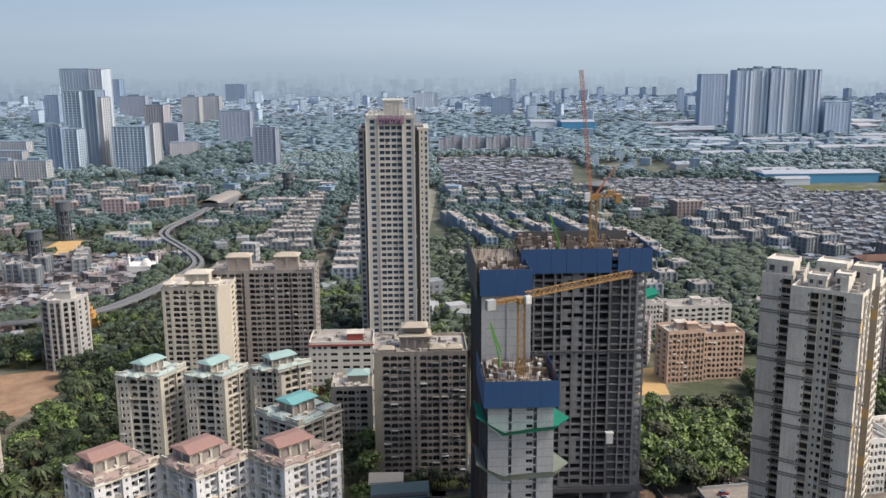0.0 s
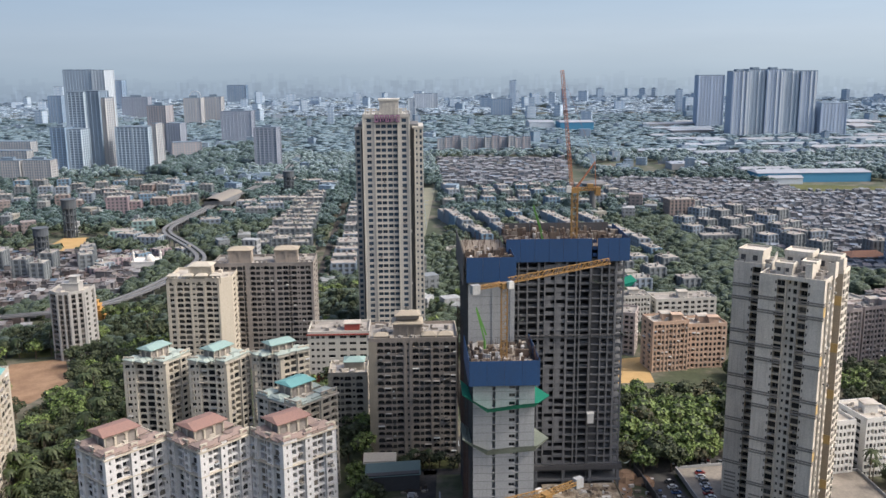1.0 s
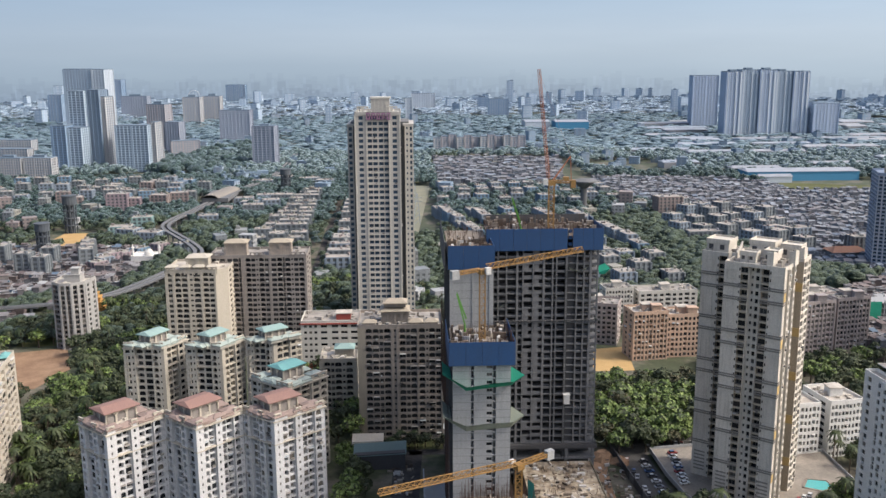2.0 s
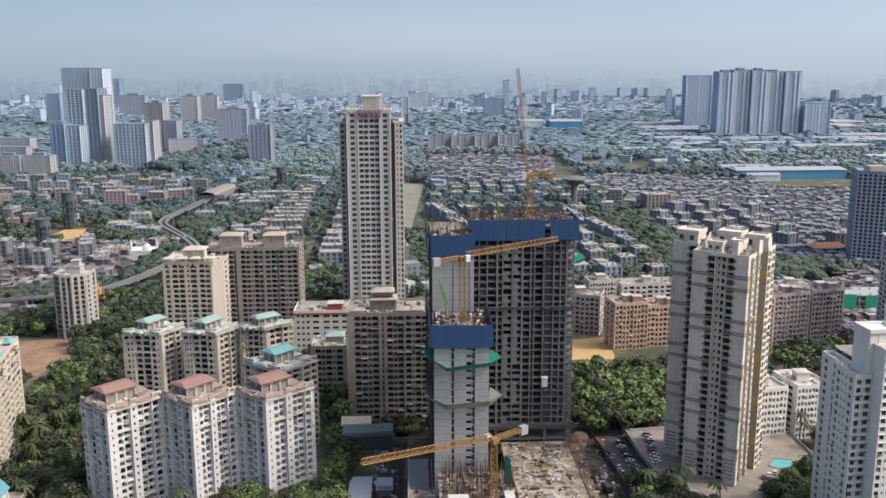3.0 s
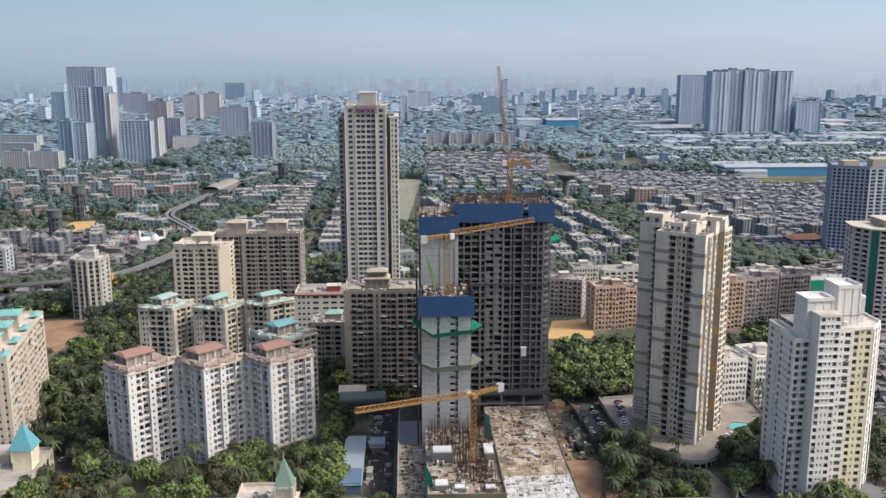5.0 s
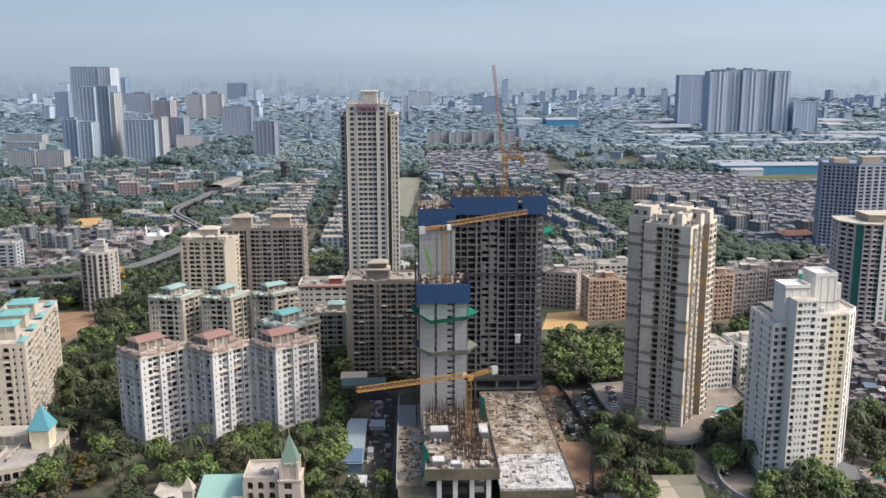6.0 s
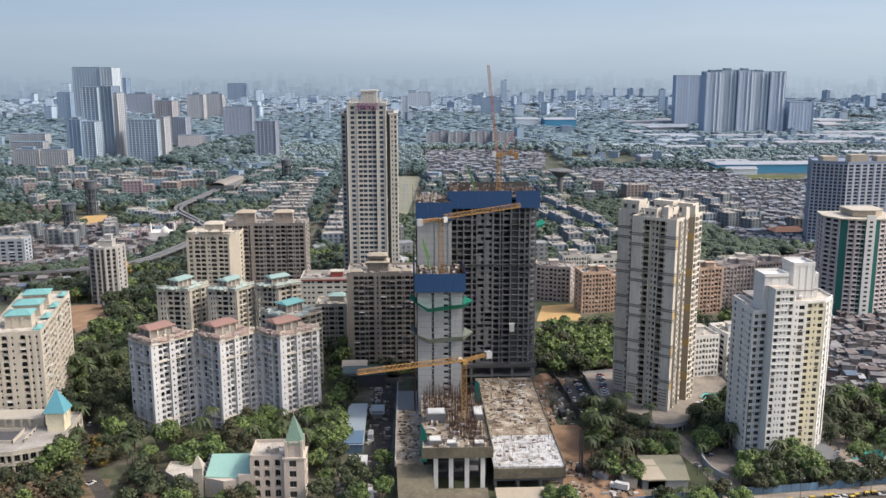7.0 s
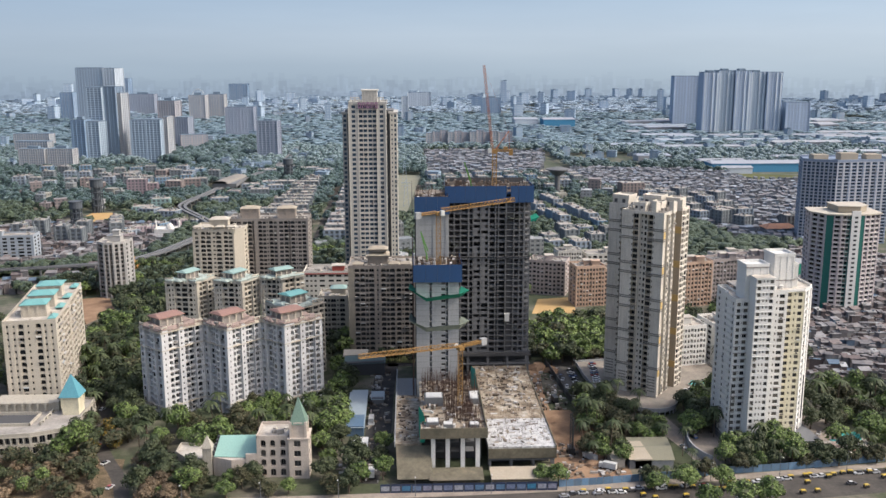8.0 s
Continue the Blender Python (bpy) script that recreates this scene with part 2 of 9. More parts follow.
# Crown cores: a darker leaf colour with the inner shade painted in.
M["leaf_core"] = leaf_mat("shade_toned_inner_leaves", (0.03, 0.04, 0.018), (0.055, 0.065, 0.03))
M["leaf_dry"] = leaf_mat("dry_brown_twigs", (0.109, 0.08, 0.052), (0.235, 0.168, 0.107))
M["leaf_yellow"] = leaf_mat("yellow_blossom_leaves", (0.1, 0.085, 0.015), (0.3, 0.19, 0.03))
M["palm"] = leaf_mat("palm_fronds", (0.03, 0.05, 0.02), (0.1, 0.12, 0.05))
M["wood_near"] = leaf_mat("green_canopy", (0.034, 0.056, 0.034), (0.086, 0.118, 0.066), 0.1, 2.0)
# Distant canopies: haze is put into the leaf colour, paler and bluer farther out.
M["wood_mid"] = leaf_mat("haze_tinted_canopy", (0.027, 0.06, 0.054), (0.064, 0.119, 0.104), 0.25, 2.5)
M["wood_pale"] = leaf_mat("haze_grey_green_canopy", (0.074, 0.125, 0.124), (0.118, 0.181, 0.177), 0.6, 1.4)
M["wood_far"] = leaf_mat("haze_paled_canopy", (0.122, 0.192, 0.233), (0.143, 0.22, 0.264), 0.3, 0.3)
M["wood_haze"] = leaf_mat("far_haze_blue_canopy", (0.201, 0.281, 0.368), (0.213, 0.297, 0.387), 1.0, 0.6)
M["asphalt"] = ground_mat("worn_asphalt", [(0.3, (0.06, 0.058, 0.056)), (0.7, (0.11, 0.105, 0.1))], 0.1, 0.9)
M["road_dusty"] = ground_mat("dust_covered_asphalt", [(0.3, (0.055, 0.051, 0.047)), (0.7, (0.105, 0.094, 0.083))], 0.12, 0.9)
# Ground around the site with the buildings' shade put into its colour.
M["lane_shade"] = ground_mat("shade_darkened_yard", [(0.3, (0.03, 0.03, 0.032)), (0.7, (0.08, 0.075, 0.07))], 0.15, 0.9)
M["scrub"] = ground_mat("dry_scrub_ground", [(0.3, (0.1, 0.085, 0.05)), (0.5, (0.18, 0.135, 0.085)), (0.75, (0.27, 0.2, 0.13))], 0.25, 0.95, 0.5, 0.0, 1.3)
M["mint_roof"] = plaster("mint_sheet_roof", (0.27, 0.47, 0.41), (0.3, 0.4, 0.36), 0.5, 0.6)
M["stone_pink"] = plaster("pinkish_cream_render", (0.56, 0.485, 0.42), (0.34, 0.28, 0.23), 0.5)
M["tarp"] = plaster("turquoise_tarpaulin", (0.03, 0.42, 0.38), (0.05, 0.25, 0.24), 0.4, 0.5)
M["paving"] = ground_mat("dusty_paving", [(0.3, (0.22, 0.19, 0.16)), (0.7, (0.36, 0.31, 0.26))], 0.15, 0.9)
M["soil"] = ground_mat("bare_reddish_soil", [(0.3, (0.2, 0.12, 0.075)), (0.7, (0.36, 0.24, 0.155))], 0.08, 0.95)
M["sand"] = ground_mat("orange_sand_pitch", [(0.3, (0.4, 0.26, 0.11)), (0.7, (0.5, 0.34, 0.16))], 0.07, 0.95, 0.15)
M["field"] = ground_mat("dry_grass_field", [(0.3, (0.17, 0.17, 0.105)), (0.7, (0.28, 0.25, 0.155))], 0.03, 0.95, 0.3, 0.3)
M["lawn"] = ground_mat("short_grass", [(0.3, (0.07, 0.085, 0.03)), (0.7, (0.14, 0.14, 0.06))], 0.1, 0.95)
M["water"] = plain("pool_water", (0.1, 0.4, 0.4), 0.08, 0, 0.15)
M["ground"] = ground_mat("city_ground", [(0.3, (0.05, 0.065, 0.03)), (0.48, (0.075, 0.085, 0.045)), (0.6, (0.17, 0.15, 0.115)), (0.75, (0.07, 0.085, 0.045))], 0.03, 0.95, 0.4, 0.12, 0.25)
# Roof sheet colours, cooled a little towards blue in place of haze.
SLUM = [(0, (0.162, 0.155, 0.161)), (0.2, (0.22, 0.205, 0.205)), (0.42, (0.147, 0.116, 0.113)), (0.6, (0.279, 0.274, 0.278)), (0.78, (0.205, 0.17, 0.161)), (0.92, (0.11, 0.162, 0.224)), (0.96, (0.382, 0.394, 0.394))]
M["slum"] = island_mat("shanty_roof_sheets", SLUM, 0.8, 0.5, 0.4)
# Far shanties: a cooler, narrower palette with the haze mixed in.
M["slum_far"] = island_mat("far_haze_shanty_roofs", [(0, (0.149, 0.158, 0.18)), (0.3, (0.204, 0.211, 0.228)), (0.5, (0.171, 0.165, 0.178)), (0.65, (0.226, 0.246, 0.276)), (0.85, (0.154, 0.191, 0.246)), (0.94, (0.297, 0.331, 0.372))], 0.9, 0.2, 0.25)
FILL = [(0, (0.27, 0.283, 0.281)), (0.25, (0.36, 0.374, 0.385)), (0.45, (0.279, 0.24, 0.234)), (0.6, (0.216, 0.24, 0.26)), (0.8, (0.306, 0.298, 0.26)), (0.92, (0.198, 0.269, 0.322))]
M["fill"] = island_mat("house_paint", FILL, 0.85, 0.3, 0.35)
# Far house walls are paled and blued so that the colour carries haze.
M["fill_far"] = island_mat("far_haze_house_paint", [(0, (0.208, 0.292, 0.386)), (0.3, (0.243, 0.323, 0.409)), (0.5, (0.249, 0.299, 0.366)), (0.7, (0.202, 0.285, 0.378)), (0.92, (0.289, 0.363, 0.441))], 0.9, 0.1, 0.15, 0.5, (0.555, 0.647, 0.72))
# Far roofs darker than walls, cancelling sunlight on the tops as haze would.
M["roof_far"] = island_mat("light_evened_far_roofs", [(0, (0.113, 0.174, 0.243)), (0.4, (0.132, 0.191, 0.259)), (0.7, (0.145, 0.191, 0.243)), (1, (0.172, 0.237, 0.305))], 0.95, 0.1, 0.2)
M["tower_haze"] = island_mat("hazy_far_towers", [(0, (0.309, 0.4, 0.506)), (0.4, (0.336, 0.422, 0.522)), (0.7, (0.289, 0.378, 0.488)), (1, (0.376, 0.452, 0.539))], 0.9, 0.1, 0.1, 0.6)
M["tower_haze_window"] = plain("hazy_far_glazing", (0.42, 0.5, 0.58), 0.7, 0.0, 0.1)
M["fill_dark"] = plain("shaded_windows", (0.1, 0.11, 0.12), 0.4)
# Far window tones are lifted towards haze colour.
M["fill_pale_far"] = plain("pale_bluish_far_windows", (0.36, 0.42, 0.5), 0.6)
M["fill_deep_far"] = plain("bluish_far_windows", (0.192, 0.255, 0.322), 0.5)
M["fill_dark_far"] = plain("haze_paled_windows", (0.27, 0.335, 0.4), 0.6)
# Shed roofs cooled and lightened in place of haze.
M["shed_far"] = island_mat("haze_tinted_shed_roofs", [(0, (0.221, 0.238, 0.266)), (0.4, (0.295, 0.299, 0.314)), (0.75, (0.254, 0.29, 0.342)), (1, (0.344, 0.37, 0.399))], 0.8, 0.1, 0.2, 0.3)
M["fitting"] = island_mat("window_fittings", [(0, (0.08, 0.08, 0.08)), (0.35, (0.2, 0.18, 0.16)), (0.6, (0.42, 0.41, 0.38)), (1, (0.6, 0.6, 0.58))], 0.7, 1.5)
M["fill_house"] = island_mat("town_house_paint", FILL, 0.85, 0.3, 0.35, of_object=True)
M["roof_olive"] = plaster("olive_sheet_roof", (0.22, 0.21, 0.15), (0.14, 0.13, 0.1), 0.5, 0.7)

# ---------------------------------------------------------------- mesh kit
class Kit:
    """Collects faces of one mesh."""

    def __init__(self):
        self.v, self.f, self.m = [], [], []

    def face(self, pts, mat=0):
        k = len(self.v)
        self.v.extend(tuple(p) for p in pts)
        self.f.append(tuple(range(k, k + len(pts))))
        self.m.append(mat)

    def solid(self, pts, faces, mat=0):
        k = len(self.v)
        self.v.extend(tuple(p) for p in pts)
        for f in faces:
            self.f.append(tuple(k + i for i in f))
            self.m.append(mat)

    def box(self, x0, y0, z0, x1, y1, z1, mat=0):
        p = [(x0, y0, z0), (x1, y0, z0), (x1, y1, z0), (x0, y1, z0), (x0, y0, z1), (x1, y0, z1), (x1, y1, z1), (x0, y1, z1)]
        self.solid(p, ((3, 2, 1, 0), (4, 5, 6, 7), (0, 1, 5, 4), (1, 2, 6, 5), (2, 3, 7, 6), (3, 0, 4, 7)), mat)

    def block(self, m, sx, sy, sz, mat=0):
        """A box of that size on the base point of the pose m."""
        p = [m @ Vector((a * sx / 2, b * sy / 2, c * sz)) for c in (0, 1) for a, b in ((-1, -1), (1, -1), (1, 1), (-1, 1))]
        self.solid(p, ((3, 2, 1, 0), (4, 5, 6, 7), (0, 1, 5, 4), (1, 2, 6, 5), (2, 3, 7, 6), (3, 0, 4, 7)), mat)

    def prism(self, poly, z0, z1, mat=0, top=None, cap=True):
        n = len(poly)
        p = [(x, y, z0) for x, y in poly] + [(x, y, z1) for x, y in poly]
        self.solid(p, [(i, (i + 1) % n, n + (i + 1) % n, n + i) for i in range(n)], mat)
        if cap:
            self.face([(x, y, z1) for x, y in poly], mat if top is None else top)
            self.face([(x, y, z0) for x, y in reversed(poly)], mat)

    def tube(self, x, y, z0, z1, r0, r1, n=10, mat=0):
        a = [2 * math.pi * i / n for i in range(n)]
        p = [(x + r0 * math.cos(t), y + r0 * math.sin(t), z0) for t in a] + [(x + r1 * math.cos(t), y + r1 * math.sin(t), z1) for t in a]
        self.solid(p, [(i, (i + 1) % n, n + (i + 1) % n, n + i) for i in range(n)] + [tuple(range(n, 2 * n)), tuple(reversed(range(n)))], mat)

    def beam(self, p, q, w, mat=0):
        p, q = Vector(p), Vector(q)
        d = (q - p).normalized()
        s = d.cross(Vector((0, 0, 1)) if abs(d.z) < 0.9 else Vector((1, 0, 0))).normalized() * (w / 2)
        u = d.cross(s).normalized() * (w / 2)
        pts = [c + a * s + b * u for c in (p, q) for a, b in ((-1, -1), (1, -1), (1, 1), (-1, 1))]
        self.solid(pts, ((3, 2, 1, 0), (4, 5, 6, 7), (0, 1, 5, 4), (1, 2, 6, 5), (2, 3, 7, 6), (3, 0, 4, 7)), mat)

    def hip(self, m, sx, sy, h, over=0.5, mat=0, ridge=0.4):
        """A hipped roof on the pose m; ridge: its ridge's share of the length."""
        a, b = sx / 2 + over, sy / 2 + over
        r = a * ridge
        p = [m @ Vector(c) for c in ((-a, -b, 0), (a, -b, 0), (a, b, 0), (-a, b, 0), (-a, -b, 0.25), (a, -b, 0.25), (a, b, 0.25), (-a, b, 0.25), (-r, 0, h), (r, 0, h))]
        self.solid(p, ((3, 2, 1, 0), (0, 1, 5, 4), (1, 2, 6, 5), (2, 3, 7, 6), (3, 0, 4, 7), (4, 5, 9, 8), (6, 7, 8, 9), (5, 6, 9), (7, 4, 8)), mat)

    def data(self, name, mats, smooth=False):
        d = bpy.data.meshes.new(name)
        d.from_pydata(self.v, [], self.f)
        for k in mats:
            d.materials.append(k)
        d.polygons.foreach_set("material_index", self.m)
        if smooth:
            d.polygons.foreach_set("use_smooth", [True] * len(self.f))
        d.update()
        return d

    def make(self, name, mats, parent=None, label="", smooth=False, m=None):
        ob = new(name, self.data(name, mats if isinstance(mats, (list, tuple)) else [mats], smooth))
        if parent:
            ob.parent = parent
        if m is not None:
            ob.matrix_local = m
        if label:
            tagged(ob, label)
        return ob


def thing(name, label, category, group="", kind="", m=None):
    e = new(name)
    e.empty_display_size = 1.0
    if m is not None:
        e.matrix_world = m
    return tagged(e, label, category, group, kind)


WINDOWS = {}


def window_mesh(w, h, glass, frame_mat, arched=False):
    key = (round(w, 1), round(h, 1), glass, frame_mat, arched)
    if key not in WINDOWS:
        w, h = key[:2]
        k = Kit()
        k.face([(-w / 2, 0, 0), (w / 2, 0, 0), (w / 2, 0, h), (-w / 2, 0, h)], 0)
        t = 0.09
        for x0, x1, z0, z1 in ((-w / 2, -w / 2 + t, 0, h), (w / 2 - t, w / 2, 0, h), (-w / 2 + t, w / 2 - t, h - t, h), (-w / 2 + t, w / 2 - t, 0, t), (-t / 2, t / 2, t, h - t)):
            k.face([(x0, -0.05, z0), (x1, -0.05, z0), (x1, -0.05, z1), (x0, -0.05, z1)], 1)
            k.face([(x0, 0, z0), (x0, -0.05, z0), (x0, -0.05, z1), (x0, 0, z1)], 1)
            k.face([(x1, -0.05, z0), (x1, 0, z0), (x1, 0, z1), (x1, -0.05, z1)], 1)
        WINDOWS[key] = k.data("window", [M[glass], M[frame_mat]])
    return WINDOWS[key]


class Facade:
    """Walls of a building with real openings. Local z is up; each side runs from p to q with its outside on the right."""

    def __init__(self, parent, glass="glass", frame_mat="frame"):
        self.k, self.panes, self.parent, self.glass, self.frame_mat, self.rails = Kit(), [], parent, glass, frame_mat, []
        self.fit, self.rng = Kit(), random.Random(77)

    def side(self, p, q, z0, storey, count, bays, mat=0, band=0.0, band_mat=None, awnings=0.0):
        """bays: pairs of share of width and kind. '.' blank, 'w' window, 'b' balcony, 'a' arched balcony, 's' vent, 'l' long low window, 'd' dark open slot."""
        p, q = Vector((p[0], p[1], 0)), Vector((q[0], q[1], 0))
        d = q - p
        length = d.length
        d.normalize()
        out = Vector((d.y, -d.x, 0))
        total = sum(w for w, _ in bays)
        z1 = z0 + storey * count

        def at(u, z, depth=0.0):
            return p + d * u - out * depth + Vector((0, 0, z))

        u = 0.0
        for share, kind in bays:
            wide = length * share / total
            m_here = mat
            if kind[-1].isdigit():
                m_here, kind = int(kind[-1]), kind[0]
            if kind == "." and wide < 1.7 and count > 8:      # a shallow pilaster
                c = [at(u, z0), at(u, z0, -0.2), at(u + wide, z0, -0.2), at(u + wide, z0), at(u, z1), at(u, z1, -0.2), at(u + wide, z1, -0.2), at(u + wide, z1)]
                self.k.solid(c, ((1, 2, 6, 5), (0, 1, 5, 4), (2, 3, 7, 6), (5, 6, 7, 4)), m_here)
                u += wide
                continue
            if kind in ".,":
                self.k.face([at(u, z0), at(u + wide, z0), at(u + wide, z1), at(u, z1)], m_here)
                u += wide
                continue
            for i in range(count):
                zb = z0 + i * storey
                spec = {"w": (0.08, 0.65, 2.45, 0.4), "b": (0.06, 0.8, 2.7, 1.4), "a": (0.05, 0.55, 2.78, 1.4), "s": (0.18, 1.15, 2.35, 0.3), "l": (0.06, 0.95, 2.25, 0.4), "d": (0.04, 0.25, 2.9, 2.0), "k": (0.04, 0.7, 2.6, 0.7), "r": (0.02, 0.6, 2.86, 1.5)}[kind]
                a, b, c, deep = u + wide * spec[0], zb + spec[1] * storey / 3, zb + spec[2] * storey / 3, spec[3]
                e = u + wide * (1 - spec[0])
                closed = kind in "bar" and self.rng.random() < 0.17      # a balcony glazed in by its owner
                deep = 0.3 if closed else deep
                zt = zb + storey
                self.k.face([at(u, zb), at(a, zb), at(a, zt), at(u, zt)], m_here)
                self.k.face([at(e, zb), at(u + wide, zb), at(u + wide, zt), at(e, zt)], m_here)
                self.k.face([at(a, zb), at(e, zb), at(e, b), at(a, b)], m_here)
                if kind == "a" :
                    r = (e - a) / 2
                    rise = min(r, 0.75)
                    arc = [(a + r - r * math.cos(math.pi * j / 6), c - rise + rise * math.sin(math.pi * j / 6)) for j in range(7)]
                    self.k.face([at(x, z) for x, z in arc] + [at(e, zt), at(a, zt)], m_here)
                    for (x0, w0), (x1, w1) in zip(arc, arc[1:]):
                        self.k.face([at(x0, w0), at(x1, w1), at(x1, w1, deep), at(x0, w0, deep)], m_here)
                    side_top = c - rise
                else:
                    self.k.face([at(a, c), at(e, c), at(e, zt), at(a, zt)], m_here)
                    self.k.face([at(a, c), at(e, c), at(e, c, deep), at(a, c, deep)], m_here)
                    side_top = c
                self.k.face([at(a, b), at(a, side_top), at(a, side_top, deep), at(a, b, deep)], m_here)
                self.k.face([at(e, b), at(e, b, deep), at(e, side_top, deep), at(e, side_top)], m_here)
                self.k.face([at(a, b), at(a, b, deep), at(e, b, deep), at(e, b)], m_here)
                self.k.face([at(a, b, deep), at(e, b, deep), at(e, c, deep), at(a, c, deep)], m_here)
                if kind in "wbalkrs":
                    side = 0.0 if kind in "wlks" or closed else (e - a) * 0.05
                    self.panes.append((at((a + e) / 2, b + 0.02, deep - 0.03), d, e - a - 2 * side, c - b - (0.04 if kind in "wlks" else 0.2)))
                if kind in "wbakr" and count > 8 and self.rng.random() < 0.16:      # cooling units and drying racks
                    x, w, h, dd = self.rng.uniform(a, max(a, e - 0.9)), self.rng.uniform(0.6, 1.3), self.rng.uniform(0.35, 0.7), self.rng.uniform(0.3, 0.6)
                    zz = b - h * self.rng.choice((0.15, 1.0))
                    q8 = [at(x, zz, -0.005), at(x, zz, -dd), at(x + w, zz, -dd), at(x + w, zz, -0.005), at(x, zz + h, -0.005), at(x, zz + h, -dd), at(x + w, zz + h, -dd), at(x + w, zz + h, -0.005)]
                    self.fit.solid(q8, ((1, 2, 6, 5), (0, 1, 5, 4), (2, 3, 7, 6), (5, 6, 7, 4), (0, 3, 2, 1), (0, 4, 7, 3)))
                if kind in "wbar" and awnings and random.random() < awnings:
                    self.rails.append((at((a + e) / 2, c - 0.05), d, e - a))
            u += wide
        if band:
            for i in range(1, count + 1):
                z = z0 + i * storey
                c = [at(-0.1, z - band, -0.14), at(length + 0.1, z - band, -0.14), at(length + 0.1, z, -0.14), at(-0.1, z, -0.14), at(-0.1, z - band, 0), at(length + 0.1, z - band, 0), at(length + 0.1, z, 0), at(-0.1, z, 0)]
                self.k.solid(c, ((0, 1, 2, 3), (3, 2, 6, 7), (0, 4, 5, 1), (0, 3, 7, 4), (1, 5, 6, 2)), mat if band_mat is None else band_mat)

    def steps(self, p, q, z0, storey, count, parts, mat=0, awnings=0.0):
        """A face broken into bays; parts: share of width, depth behind the line, pattern."""
        p, q = Vector(p), Vector(q)
        length = (q - p).length
        d = (q - p).normalized()
        out = Vector((d.y, -d.x))
        total = sum(part[0] for part in parts)
        u = last = 0.0
        for share, off, bays in parts:
            a = p + d * u - out * off
            if abs(off - last) > 0.01:
                self.side(p + d * u - out * last, a, z0, storey, count, [(1, ",")], mat)
            u += length * share / total
            self.side(a, p + d * u - out * off, z0, storey, count, bays, mat, awnings=awnings)
            last = off
        if last > 0.01:
            self.side(q - out * last, q, z0, storey, count, [(1, ",")], mat)

    def finish(self, mats, label="", limit=300, name="wall"):
        self.k.make(name, mats, self.parent, label)
        rng = random.Random(len(self.panes))
        keep = self.panes
        if len(keep) > limit:
            keep = rng.sample(keep, limit)
        chosen = {id(x) for x in keep}
        rest = Kit()
        for pane in self.panes:
            at, d, w, h = pane
            if id(pane) in chosen:
                ob = new("window", window_mesh(w, h, self.glass, self.frame_mat))
                ob.parent = self.parent
                ob.matrix_local = Matrix.Translation(at) @ Matrix.Rotation(math.atan2(d.y, d.x), 4, "Z")
            else:
                z = Vector((0, 0, h))
                rest.face([at - d * w / 2, at + d * w / 2, at + d * w / 2 + z, at - d * w / 2 + z])
        if rest.f:
            tagged(rest.make("window_panes", M[self.glass], self.parent), kind="stuff")
        if self.fit.f:
            tagged(self.fit.make("window_fitting", M["fitting"], self.parent), kind="stuff")
        for at, d, w in self.rails:
            out = Vector((d.y, -d.x, 0))
            ob = new("awning", AWNING)
            ob.parent = self.parent
            ob.matrix_local = Matrix.Translation(at) @ Matrix.Rotation(math.atan2(d.y, d.x), 4, "Z") @ Matrix.Diagonal((w, 1, 1, 1))


def awning_mesh():
    k = Kit()
    k.solid([(-0.5, 0.0, 0.0), (0.5, 0.0, 0.0), (0.5, -0.6, -0.3), (-0.5, -0.6, -0.3), (-0.5, 0.0, 0.06), (0.5, 0.0, 0.06), (0.5, -0.6, -0.25), (-0.5, -0.6, -0.25)],
            ((3, 2, 1, 0), (4, 5, 6, 7), (1, 2, 6, 5), (2, 3, 7, 6), (3, 0, 4, 7)))
    return k.data("awning", [M["awning"]])


AWNING = awning_mesh()


def roof_clutter(k, poly, z, n, rng, mat=0, tall=1.6):
    """Small boxes, tanks and lumps inside a roof's outline."""
    xs, ys = [p[0] for p in poly], [p[1] for p in poly]
    done = 0
    for _ in range(n * 6):
        x, y = rng.uniform(min(xs), max(xs)), rng.uniform(min(ys), max(ys))
        if inside(x, y, poly) and done < n:
            done += 1
            k.block(pose(x, y, z, 0, 0, rng.uniform(0, 90)), rng.uniform(0.7, 2.6), rng.uniform(0.7, 2.0), rng.uniform(0.4, tall), mat)


def inside(x, y, poly):
    hit = False
    j = len(poly) - 1
    for i in range(len(poly)):
        (xi, yi), (xj, yj) = poly[i], poly[j]
        if (yi > y) != (yj > y) and x < (xj - xi) * (y - yi) / (yj - yi) + xi:
            hit = not hit
        j = i
    return hit


def parapet(k, poly, z, h=1.1, t=0.25, mat=0):
    """A low wall round a roof; poly runs counter-clockwise."""
    n = len(poly)
    for i in range(n):
        a, b = Vector((*poly[i], 0)), Vector((*poly[(i + 1) % n], 0))
        d = (b - a).normalized()
        s = Vector((-d.y, d.x, 0)) * t
        k.solid([a + Vector((0, 0, z)), b + Vector((0, 0, z)), b + s + Vector((0, 0, z)), a + s + Vector((0, 0, z)),
                 a + Vector((0, 0, z + h)), b + Vector((0, 0, z + h)), b + s + Vector((0, 0, z + h)), a + s + Vector((0, 0, z + h))],
                ((4, 5, 6, 7), (0, 1, 5, 4), (2, 3, 7, 6), (1, 2, 6, 5), (3, 0, 4, 7)), mat)

# ---------------------------------------------------------------- ground, roads, distance
def sheet(name, poly, z, mat, label, category="ground", thick=0.0):
    k = Kit()
    if thick:
        k.prism(poly, z - thick, z, 0)
    else:
        k.face([(x, y, z) for x, y in poly])
    return tagged(k.make(name, M[mat]), label, category, kind="structure")


k = Kit()
